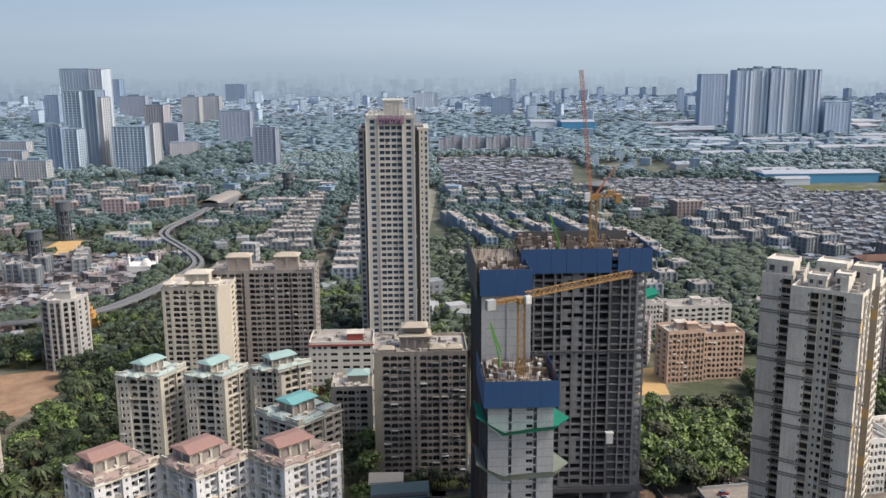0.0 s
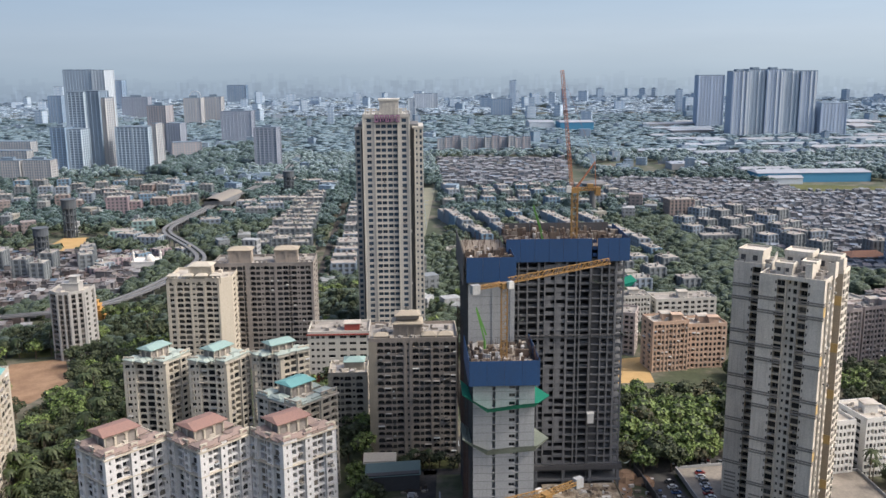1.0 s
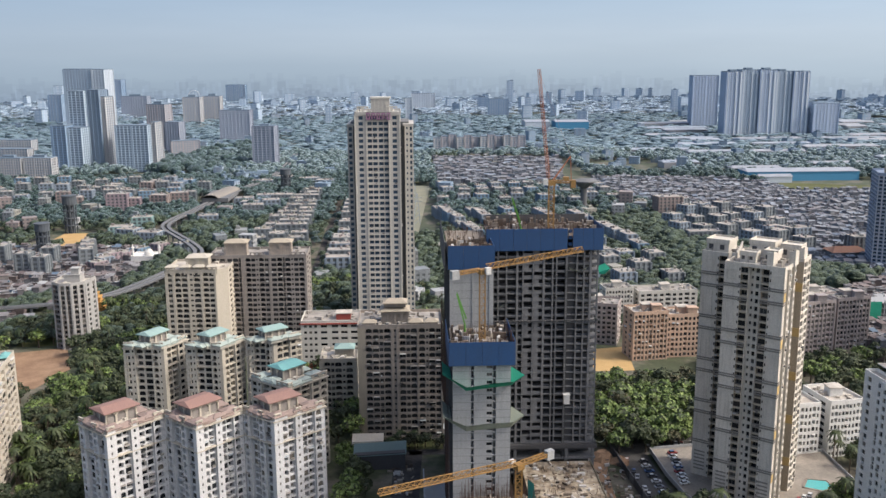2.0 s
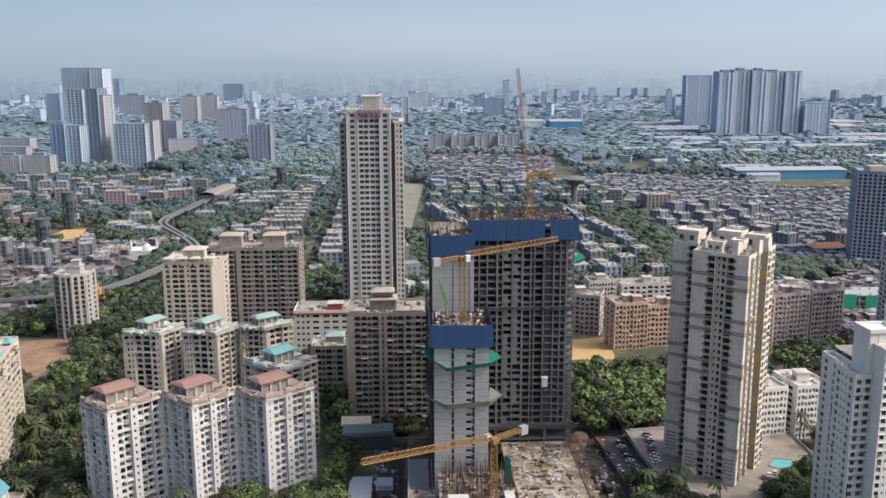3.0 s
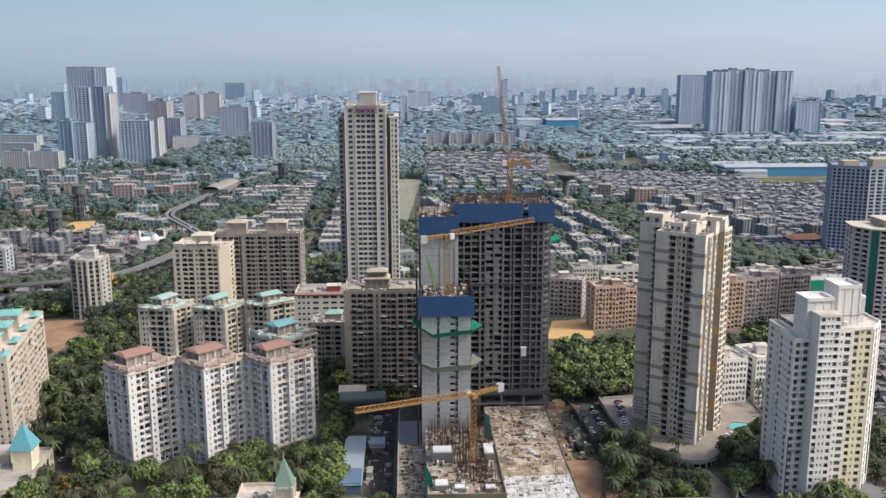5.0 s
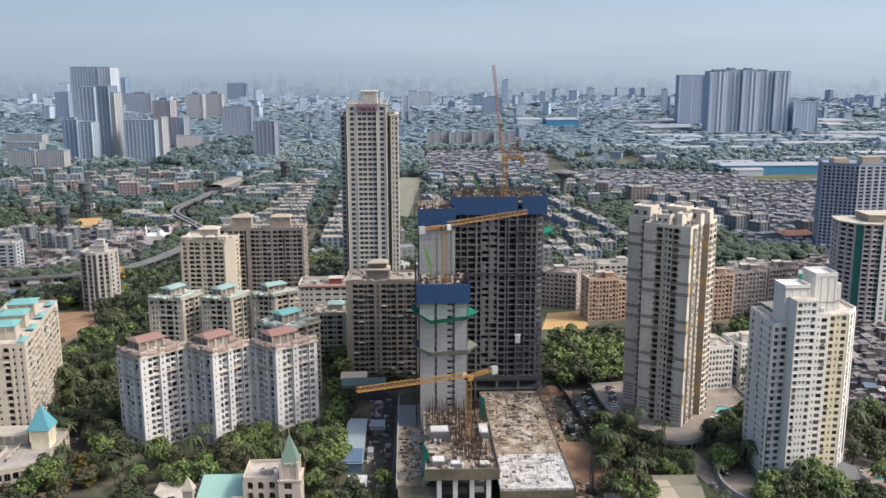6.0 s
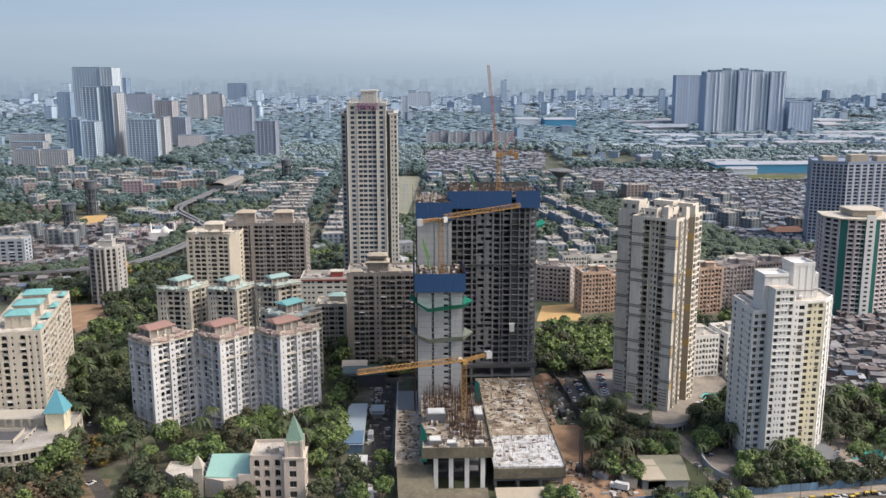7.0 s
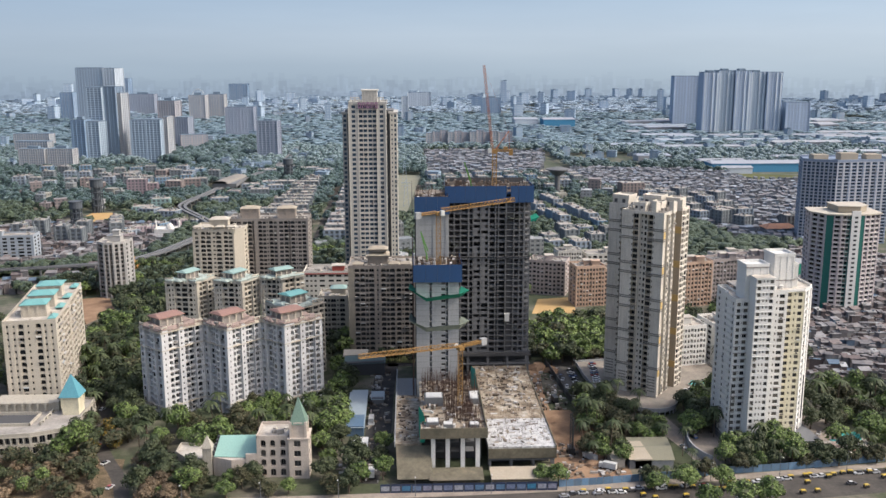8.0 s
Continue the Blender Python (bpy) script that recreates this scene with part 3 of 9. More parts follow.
k.face([(-4200, -700, 0), (4200, -700, 0), (4200, 5200, 0), (-4200, 5200, 0)])
tagged(k.make("ground", M["ground"]), "dusty city ground with patches of grass and bare earth", "ground", kind="structure")


HORIZON = 3350.0


def backdrop():
    """A self-lit painted screen: hazy sky and the last faint skyline, far behind everything."""
    k = Kit()
    r, n = HORIZON, 48
    for i in range(n):
        a, b = [radians(90 + 64 * (2 * (i + j) / n - 1)) for j in (0, 1)]
        k.face([(r * math.cos(a), r * math.sin(a), -40), (r * math.cos(b), r * math.sin(b), -40), (r * math.cos(b), r * math.sin(b), 900), (r * math.cos(a), r * math.sin(a), 900)][::-1])
    m, nd, l, b = material("hazy_sky_and_distance")
    g = nd.new("ShaderNodeNewGeometry")
    sep = nd.new("ShaderNodeSeparateXYZ")
    l.new(g.outputs["Position"], sep.inputs[0])

    def calc(op, a, b=0.0, c=0.0):
        x = nd.new("ShaderNodeMath")
        x.operation = op
        for value, socket in zip((a, b, c), x.inputs):
            if isinstance(value, (int, float)):
                socket.default_value = value
            else:
                l.new(value, socket)
        return x.outputs[0]

    height = calc("DIVIDE", sep.outputs["Z"], UNIT)
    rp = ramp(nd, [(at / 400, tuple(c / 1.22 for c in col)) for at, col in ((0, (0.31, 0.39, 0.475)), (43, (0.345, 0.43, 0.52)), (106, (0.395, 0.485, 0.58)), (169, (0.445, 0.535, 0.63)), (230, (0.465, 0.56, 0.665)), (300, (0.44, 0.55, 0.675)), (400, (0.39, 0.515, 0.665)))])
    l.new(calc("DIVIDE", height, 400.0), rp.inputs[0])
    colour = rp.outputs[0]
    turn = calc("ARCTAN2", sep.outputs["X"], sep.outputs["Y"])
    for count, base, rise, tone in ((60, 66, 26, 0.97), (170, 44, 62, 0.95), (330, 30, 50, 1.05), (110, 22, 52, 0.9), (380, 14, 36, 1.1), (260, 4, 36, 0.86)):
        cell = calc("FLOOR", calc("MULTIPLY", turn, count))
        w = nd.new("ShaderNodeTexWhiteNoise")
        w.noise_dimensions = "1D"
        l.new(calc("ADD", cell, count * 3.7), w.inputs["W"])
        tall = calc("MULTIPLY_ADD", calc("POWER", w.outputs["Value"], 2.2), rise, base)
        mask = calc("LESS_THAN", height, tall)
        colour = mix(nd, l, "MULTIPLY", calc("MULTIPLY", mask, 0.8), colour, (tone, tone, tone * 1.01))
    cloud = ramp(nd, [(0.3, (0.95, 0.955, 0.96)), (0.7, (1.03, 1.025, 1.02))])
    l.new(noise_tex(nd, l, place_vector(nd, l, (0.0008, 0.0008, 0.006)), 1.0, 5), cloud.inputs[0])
    # painted glow, brighter towards the sun's side
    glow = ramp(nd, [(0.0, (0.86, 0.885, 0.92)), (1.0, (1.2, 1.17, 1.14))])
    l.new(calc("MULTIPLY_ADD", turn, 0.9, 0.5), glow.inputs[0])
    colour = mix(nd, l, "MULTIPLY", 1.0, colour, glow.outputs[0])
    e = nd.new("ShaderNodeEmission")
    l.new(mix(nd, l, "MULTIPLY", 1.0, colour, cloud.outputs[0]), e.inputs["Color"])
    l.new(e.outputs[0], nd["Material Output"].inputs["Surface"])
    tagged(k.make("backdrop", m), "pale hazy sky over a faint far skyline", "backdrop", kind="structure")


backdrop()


def road_strip(name, pts, width, z, mat, label, category="road", kind="structure", sides=0.0):
    """A band along a line of points, smoothed; with sides, a deck of that depth."""
    k = Kit()
    line = [Vector((*p, 0)) for p in pts]
    for _ in range(2):
        line = [line[0]] + [c for a, b in zip(line, line[1:]) for c in (a * 0.75 + b * 0.25, a * 0.25 + b * 0.75)] + [line[-1]]
    rows = []
    for i, p in enumerate(line):
        d = (line[min(i + 1, len(line) - 1)] - line[max(i - 1, 0)]).normalized()
        s = Vector((d.y, -d.x, 0)) * width / 2
        rows.append((p - s, p + s))
    for (a, b), (c, d) in zip(rows, rows[1:]):
        u = Vector((0, 0, z))
        k.face([a + u, b + u, d + u, c + u])
        if sides:
            w = Vector((0, 0, z - sides))
            k.face([b + u, b + w, d + w, d + u])
            k.face([a + w, a + u, c + u, c + w])
            k.face([b + w, a + w, c + w, d + w])
    ob = k.make(name, M[mat])
    tagged(ob, label, category, kind=kind)
    return line


road_strip("road", [(-420, 152), (-200, 147), (-60, 147), (70, 152), (130, 158), (190, 166), (300, 180), (600, 226)], 17, 0.05, "road_dusty", "worn asphalt main road with light traffic")
road_strip("pavement", [(-420, 163), (-200, 158), (-60, 158), (70, 162.5), (130, 169.5), (190, 177), (300, 191), (600, 237)], 4, 0.14, "paving", "dusty paved footpath beside the road", "pavement")
road_strip("road", [(-78, 150), (-86, 176), (-98, 196), (-106, 214), (-112, 238), (-118, 262), (-128, 300), (-140, 340)], 5, 0.06, "road_dusty", "pale concrete lane between housing blocks")
road_strip("road", [(0, 170), (4, 210), (4, 260), (6, 300)], 10, 0.05, "lane_shade", "site lane darkened to stand in for shade")
road_strip("road", [(72, 172), (73, 200), (71, 235), (72, 270), (76, 296)], 9, 0.05, "soil", "sandy haul track along the site")
road_strip("road", [(127, 168), (126, 190), (121, 210), (118, 226)], 9, 0.05, "paving", "pale paved driveway to the housing tower")
road_strip("road", [(-60, 440), (-58, 520), (-62, 700), (-66, 950)], 5, 0.05, "road_dusty", "straight street between low houses")
road_strip("road", [(230, 500), (190, 640), (205, 900), (140, 1150), (60, 1400)], 9, 0.05, "asphalt", "street past the low housing rows")
road_strip("road", [(-176, 560), (-163, 600), (-160, 640), (-186, 700), (-210, 745), (-212, 800), (-200, 860)], 12, 0.05, "asphalt", "busy street beneath the elevated line")
sheet("ground_soil", [(-200, 160), (-84, 160), (-90, 194), (-200, 196)], 0.045, "scrub", "dry brown scrubland by the road")
sheet("ground_sand_pitch", [(88, 387), (114, 387), (118, 424), (96, 420)], 0.06, "sand", "orange sand playing pitch")
sheet("ground_field", [(-2, 735), (14, 735), (32, 1045), (2, 1045)], 0.06, "field", "dry straw-coloured open field")
sheet("ground_soil", [(-196, 430), (-172, 438), (-158, 404), (-165, 376), (-186, 372)], 0.06, "soil", "bare reddish earth slope")
sheet("ground_paving", [(-127.5, 240), (-119, 240), (-129, 303), (-138, 303)], 0.055, "paving", "pinkish paved drive beside the cream slab block")
sheet("ground_lawn", [(-200, 440), (-170, 442), (-172, 456), (-200, 455)], 0.07, "lawn", "dry yellow-green lawn")
sheet("ground_lawn", [(-8, 301), (19, 301), (19, 311), (-8, 311)], 0.06, "lawn", "dry lawn before the brown block")
sheet("ground_lawn", [(8, 425), (30, 425), (32, 500), (12, 500)], 0.06, "lawn", "garden lawn beside the tall tower")
sheet("ground_lawn", [(440, 985), (560, 960), (570, 1000), (440, 1040)], 0.07, "lawn", "green field before the blue shed")
sheet("ground_soil", [(-290, 700), (-262, 700), (-268, 765), (-290, 765)], 0.07, "sand", "orange earth yard by the water tower")
sheet("ground_soil", [(70, 170), (96, 170), (96, 196), (84, 236), (70, 236)], 0.045, "soil", "churned earth of the building site")
sheet("ground_asphalt", [(83, 300), (86.6, 246), (98, 246), (96, 270), (95.6, 292), (118, 296), (118, 308), (90, 308)], 0.08, "asphalt", "dark car park beside the beige tower")
sheet("ground_paving", [(126, 180), (190, 184), (188, 226), (128, 222)], 0.07, "paving", "paved yard around the white tower")
sheet("ground_asphalt", [(6, 296), (70, 296), (70, 330), (6, 330)], 0.05, "lane_shade", "site yard darkened to stand in for shade")

# ---------------------------------------------------------------- the housing blocks
def inset(poly, d):
    n = len(poly)
    cx, cy = sum(p[0] for p in poly) / n, sum(p[1] for p in poly) / n
    return [(x + (cx - x) * d / math.hypot(cx - x, cy - y), y + (cy - y) * d / math.hypot(cx - x, cy - y)) for x, y in poly]


def arch_row(k, p, q, z, n, h, mat=0, t=0.35, depth=0.5):
    """A free-standing row of arches from p to q."""
    p, q = Vector((*p, z)), Vector((*q, z))
    d = (q - p) / n
    out = Vector((d.y, -d.x, 0)).normalized() * depth
    for i in range(n):
        a, b = p + d * i, p + d * (i + 1)
        e = d.normalized()
        pts = [(0, 0), (t, 0)]
        w = d.length
        r = w / 2 - t
        arc = [(w / 2 - r * math.cos(math.pi * j / 8), h - t - r * 0.8 + r * 0.8 * math.sin(math.pi * j / 8)) for j in range(9)]
        shape = [(0, 0), (t, 0)] + arc + [(w - t, 0), (w, 0), (w, h), (0, h)]
        for off in (0, 1):
            f = [a + e * u + Vector((0, 0, v)) - out * off for u, v in shape]
            k.face(f if not off else f[::-1], mat)
        for (u0, v0), (u1, v1) in zip(arc, arc[1:]):
            k.face([a + e * u0 + Vector((0, 0, v0)), a + e * u1 + Vector((0, 0, v1)), a + e * u1 + Vector((0, 0, v1)) - out, a + e * u0 + Vector((0, 0, v0)) - out], mat)
        k.face([a + Vector((0, 0, h)), b + Vector((0, 0, h)), b + Vector((0, 0, h)) - out, a + Vector((0, 0, h)) - out], mat)


def housing_module(front, left, right, height, storey, wall, trim, roof, roof_small, label, bays_l, bays_r, seed, pavilion, awn=0.0):
    """One diamond-shaped apartment module; front, left and right are three of its corners on the plan."""
    rng = random.Random(seed)
    f, a, b = Vector(front), Vector(left), Vector(right)
    back = a + b - f
    count = int(round(height / storey))
    ob = thing("apartment_block", label, "apartment block", "housing modules", m=pose(f.x, f.y, 0))
    poly = [(0, 0), tuple(b - f), tuple(back - f), tuple(a - f)]
    fc = Facade(ob)
    # each face steps in and out, so that the bays shade one another
    fc.steps(poly[3], poly[0], 0, storey, count, bays_l, 0, awn)
    fc.steps(poly[0], poly[1], 0, storey, count, bays_r, 0, awn)
    fc.steps(poly[1], poly[2], 0, storey, count, bays_l, 0)
    fc.steps(poly[2], poly[3], 0, storey, count, bays_r, 0)
    # string courses at the third floor from the top and under the roof
    top = count * storey
    for z, h in ((top - 3 * storey - 0.15, 0.3), (2 * storey, 0.35)):
        ring = [tuple(Vector(p) * 1.0) for p in poly]
        c = Vector((sum(p[0] for p in ring) / 4, sum(p[1] for p in ring) / 4))
        big = [tuple(c + (Vector(p) - c) * 1.014) for p in ring]
        fc.k.prism(big, z, z + h, 1)
    fc.finish([M[wall], M[trim]], limit=95)
    k = Kit()
    c = Vector((sum(p[0] for p in poly) / 4, sum(p[1] for p in poly) / 4))
    eave = [tuple(c + (Vector(p) - c) * 1.045) for p in poly]
    k.prism(eave, top, top + 0.45, 0, 1)
    parapet(k, [tuple(c + (Vector(p) - c) * 0.985) for p in poly], top + 0.45, 0.7, 0.3, 0)
    roof_clutter(k, inset(poly, 4), top + 0.45, 16, rng, 1, 1.3)
    k.make("roof", [M[trim], M["roof_light"]], ob)
    ang = math.degrees(math.atan2((b - f).y, (b - f).x))
    lu, lv = (b - f).length, (a - f).length

    def local(u, v, z, turn=0):
        p = (b - f).normalized() * u + (a - f).normalized() * v
        return pose(p.x, p.y, z, 0, 0, ang + turn)

    # corner hips
    for u, v, w, d in ((lu * 0.14, lv * 0.84, 5.4, 4.4), (lu * 0.14, lv * 0.14, 4.6, 4.6), (lu * 0.82, lv * 0.16, 5.4, 4.6), (lu * 0.5, lv * 0.08, 4.0, 2.4), (lu * 0.08, lv * 0.5, 2.4, 4.0)):
        h = Kit()
        m = local(u, v, top + 0.45)
        h.block(m, w, d, 1.0, 1)
        h.hip(m @ pose(0, 0, 1.0), w, d, 1.1, 0.35, 0, 0.25)
        h.make("roof_hip", [M[roof_small], M[wall]], ob)
    # arched gables over the proud bays, tiled pents between them
    for p, q, bays in ((poly[3], poly[0], bays_l), (poly[0], poly[1], bays_r)):
        p, q = Vector(p), Vector(q)
        d = (q - p).normalized()
        out = Vector((d.y, -d.x))
        whole = sum(part[0] for part in bays)
        u = 0.0
        for share, off, _ in bays:
            w = (q - p).length * share / whole
            g = Kit()
            e1, e2 = p + d * (u + 0.25) + out * 0.1, p + d * (u + w - 0.25) + out * 0.1
            if off < 0.5 and w > 2.4:
                arch_row(g, tuple(e1), tuple(e2), top + 0.4, 1 if w < 4.2 else 2, 2.3, 0, 0.4, 0.45)
                g.make("gable", [M[trim]], ob)
            elif w > 2.4:
                mid = (e1 + e2) / 2 - out * 1.2
                g.hip(pose(mid.x, mid.y, top + 0.75, 0, 0, math.degrees(math.atan2(d.y, d.x))), w, 2.6, 1.5, 0.15, 0, 0.8)
                g.make("roof_pent", [M[roof_small]], ob)
            u += w
    # stair pavilion with arched sides
    pu, pv, pw, pd, ph = pavilion
    p = Kit()
    m = local(lu * pu, lv * pv, top + 0.45)
    p.block(m, pw - 0.9, pd - 0.9, ph, 0)
    e1, e2 = m @ Vector((-pw / 2, -pd / 2, 0)), m @ Vector((pw / 2, -pd / 2, 0))
    e3, e4 = m @ Vector((pw / 2, pd / 2, 0)), m @ Vector((-pw / 2, pd / 2, 0))
    for s, e, n in ((e1, e2, 3), (e2, e3, 2), (e3, e4, 3), (e4, e1, 2)):
        row = Kit()
        arch_row(row, s[:2], e[:2], s[2], n, ph, 0)
        row.make("arcade", [M[trim]], ob)
    # dark body: the shade of open arches put into its colour
    p.make("pavilion", [M["dark_grey"]], ob)
    h = Kit()
    h.hip(m @ pose(0, 0, ph), pw, pd, 1.3, 0.9, 0, 0.8)
    h.make("pavilion_roof", [M[roof]], ob)
    # lean-to frames beside it
    for s in (-1, 1):
        q = Kit()
        q.hip(m @ pose(s * (pw / 2 + 2.2), -0.5, 0.9), 3.6, pd * 0.7, 1.0, 0.2, 0, 0.6)
        for x in (-1.5, 1.5):
            for y in (-1.8, 1.2):
                q.block(m @ pose(s * (pw / 2 + 2.2) + x, y, 0), 0.3, 0.3, 1.0, 1)
        q.make("terrace_roof", [M[roof_small], M[wall]], ob)
    return ob


GL = [(4.6, 0.0, [(0.5, ","), (2.5, "a"), (0.5, ","), (0.9, "s"), (0.3, ",")]), (6.0, 1.1, [(0.2, ","), (2.7, "r"), (0.3, ","), (2.5, "r"), (0.2, ",")]),
      (4.2, 0.2, [(0.4, ","), (2.5, "a"), (0.3, ","), (0.8, "s"), (0.3, ",")]), (5.2, 1.1, [(0.2, ","), (2.6, "r"), (0.3, ","), (1.9, "w"), (0.2, ",")]), (2.4, 0.0, [(2.4, ",")])]
GR = [(3.6, 0.0, [(1.2, ","), (0.9, "s"), (1.5, ",")]), (5.6, 1.0, [(0.2, ","), (2.5, "a"), (0.4, ","), (2.4, "r"), (0.2, ",")]), (3.0, 0.0, [(0.6, ","), (1.1, "s"), (0.8, ",")]),
      (5.8, 1.1, [(0.2, ","), (2.6, "r"), (0.3, ","), (2.5, "r"), (0.2, ",")]), (4.6, 0.2, [(0.4, ","), (2.5, "a"), (0.3, ","), (0.9, "s"), (0.4, ",")])]
for i, (f, a, b) in enumerate([((-84, 231.4), (-95.6, 241.4), (-70.4, 246)), ((-58.3, 235), (-70.3, 246), (-46.5, 248.4)), ((-35.4, 239.6), (-46.4, 248.4), (-20.9, 252.2))]):
    housing_module(f, a, b, 37, 2.465, "grey_white", "cream_light", "tile_red", "tile_brown",
                   "bluish-white arched apartment block with faded red hipped roofs", GL, GR, 10 + i, (0.45, 0.62, 10.5, 7.5, 4.2), 0.16)
CL = [(4.4, 0.0, [(0.5, ","), (2.1, "w"), (0.4, ","), (1.1, "s"), (0.3, ",")]), (6.4, 0.8, [(0.2, ","), (2.7, "a"), (0.5, ","), (2.7, "r"), (0.3, ",")]), (4.8, 0.0, [(0.5, ","), (2.3, "a"), (0.4, ","), (1.0, "s"), (1.4, ",1")])]
CR = [(1.5, 0.0, [(1.5, ",1")]), (5.2, 0.7, [(0.2, ",1"), (2.4, "a1"), (0.3, ",1"), (2.4, "r1"), (0.2, ",1")]), (4.8, 0.0, [(0.4, ",1"), (2.2, "w1"), (0.3, ",1"), (1.9, "a1"), (0.3, ",1")])]
for i, (f, a, b) in enumerate([((-87, 310), (-102.8, 311.6), (-80.6, 321.6)), ((-64.8, 308.8), (-79, 310.6), (-58.2, 319.6)), ((-46.2, 315.3), (-57.2, 316.6), (-36.2, 323))]):
    housing_module(f, a, b, 38.9, 2.43, "cream_pale", "cream_light", "teal_dull", "teal_pale",
                   "cream arched apartment block with faded turquoise roofs", CL, CR, 20 + i, (0.5, 0.55, 9.0, 5.6, 4.4), 0.05)
housing_module((-36, 277), (-51, 289.5), (-23.4, 291), 33.6, 2.4, "cream_pale", "cream_light", "teal", "teal_pale",
               "cream stepped apartment block with bright turquoise roofs", CL, CR, 30, (0.5, 0.55, 9.5, 7, 4.4))


def corner_block(name, label, poly, height, storey, walls, bays, seed, roof_mat="roof_slab", clutter=18, base=0.0, group="", band=0.0, awn=0.0, glass="glass", frame_mat="frame", limit=130, para=1.1, m=None, category="apartment building"):
    """A building on a counter-clockwise outline; bays: a pattern for each side."""
    rng = random.Random(seed)
    ob = thing(name, label, category, group, m=m or pose(0, 0, 0))
    count = int(round((height - base) / storey))
    fc = Facade(ob, glass, frame_mat)
    for i in range(len(poly)):
        fc.side(poly[i], poly[(i + 1) % len(poly)], base, storey, count, bays[i % len(bays)], 0, band, 1 if len(walls) > 1 else 0, awnings=awn)
    fc.finish([M[w] for w in walls], limit=limit)
    top = base + count * storey
    k = Kit()
    k.prism(poly, top, top + 0.3, 0, 1)
    parapet(k, poly, top + 0.3, para, 0.3, 0)
    if clutter:
        roof_clutter(k, inset(poly, 1.5), top + 0.3, clutter, rng, 1)
    k.make("roof", [M[walls[0]], M[roof_mat]], ob)
    return ob, top + 0.3


def roof_room(ob, x, y, z, w, d, h, wall, roof, kind="hip", arches=0, turn=0, name="roof_room"):
    k = Kit()
    m = pose(x, y, z, 0, 0, turn)
    k.block(m, w, d, h, 0)
    if arches:
        e1, e2 = m @ Vector((-w / 2 - 0.5, -d / 2 - 0.6, 0)), m @ Vector((w / 2 + 0.5, -d / 2 - 0.6, 0))
        arch_row(k, e1[:2], e2[:2], z, arches, h, 0)
    r = k.make(name, [M[wall]], ob)
    k = Kit()
    if kind == "hip":
        k.hip(m @ pose(0, 0, h), w, d, 1.6, 0.9, 0, 0.4)
    else:
        k.block(m @ pose(0, 0, h), w + 0.8, d + 0.8, 0.35, 0)
    k.make("roof_cap", [M[roof]], ob)


# the long cream slab with turquoise roofs
ob, z = corner_block("apartment_block", "cream slab block with bright turquoise roofs and arched windows", [(-149, 236), (-128.5, 239), (-140, 303), (-160.5, 300)], 40.5, 2.7,
                     ["cream_light", "trim"], [[(0.8, "."), (0.8, "s"), (0.9, "."), (0.8, "s"), (0.6, "."), (1.6, "a"), (0.8, "."), (0.8, "s"), (1.4, "."), (1.6, "a"), (0.6, "."), (0.8, "s"), (0.9, "."), (0.8, "s"), (0.8, ".")],
                                               [(1, "."), (1.4, "s"), (2.6, "a"), (2.2, "w"), (0.6, "."), (2.6, "a"), (1.6, "w"), (2.6, "a"), (0.8, "."), (1.6, "s"), (2.6, "a"), (2.2, "w"), (2.6, "a"), (0.6, "."), (2.4, "a"), (1.6, "w"), (2.6, "a"), (1, ".")]], 41, "roof_light", 26, awn=0.18)
for t, w in ((0.2, 9.0), (0.45, 9.5), (0.72, 9.5)):
    x, y = -140 - 11.5 * t + 1.5, 238 + 64 * t
    roof_room(ob, x, y, z, w, 9, 5.2, "cream_light", "teal", "hip", 3, 10)
for t in (0.06, 0.33, 0.6, 0.9):
    x, y = -130.5 - 11.5 * t, 240 + 63 * t
    k = Kit()
    k.hip(pose(x, y, z + 0.8, 0, 0, 100), 6.0, 3.0, 1.2, 0.3, 0, 0.6)
    k.make("roof_hip", [M["teal"]], ob)

# cream tower with arched crown, dark slab behind it
ob, z = corner_block("apartment_tower", "cream apartment tower with arched top floor and cream cap", [(-109, 400), (-85, 400), (-80, 404), (-80, 424), (-109, 424)], 48, 2.53, ["cream_light"],
                     [[(0.8, "."), (1.6, "w"), (0.7, "."), (2.2, "a"), (2.2, "a"), (0.5, "."), (1.4, "s"), (2.4, "a"), (0.6, "."), (2.2, "a"), (1.8, "w"), (0.6, ".")], [(1, ".")], [(1, "."), (2, "w"), (1, "."), (2, "w"), (1, ".")]], 51, "roof_light", 10)
for x in (-106, -99.5, -93, -86.5):
    k = Kit()
    arch_row(k, (x - 2.2, 399.6), (x + 2.2, 399.6), 47, 2, 3.6, 0)
    k.hip(pose(x, 402, 50.6), 4.8, 5, 1.0, 0.3, 0, 0.4)
    k.make("crown_arch", [M["cream_light"]], ob)
roof_room(ob, -94, 407, z, 9.5, 8, 6.0, "cream_light", "cream_light", "hip", 2)
ob, z = corner_block("apartment_slab", "dark grey wide apartment slab with two roof pavilions", [(-92, 418), (-44, 418), (-44, 438), (-92, 438)], 51, 2.55, ["dark_grey"],
                     [[(0.8, "."), (2, "a"), (1, "s"), (2, "w"), (0.5, "."), (2, "w"), (2, "a"), (0.9, "d"), (1.4, "."), (2, "a"), (1.6, "w"), (1, "s"), (2, "a"), (1.6, "w"), (0.7, "."), (2, "w"), (2, "a"), (0.9, "d"), (2, "a"), (1, "s"), (1.7, "w"), (2, "a"), (0.8, ".")], [(1, "."), (2, "w"), (1, "."), (2, "w"), (1, ".")]], 52, "roof_slab", 26)
for x in (-79, -57):
    roof_room(ob, x, 425, z, 10, 8, 6.5, "brown", "tan", "hip", 2)
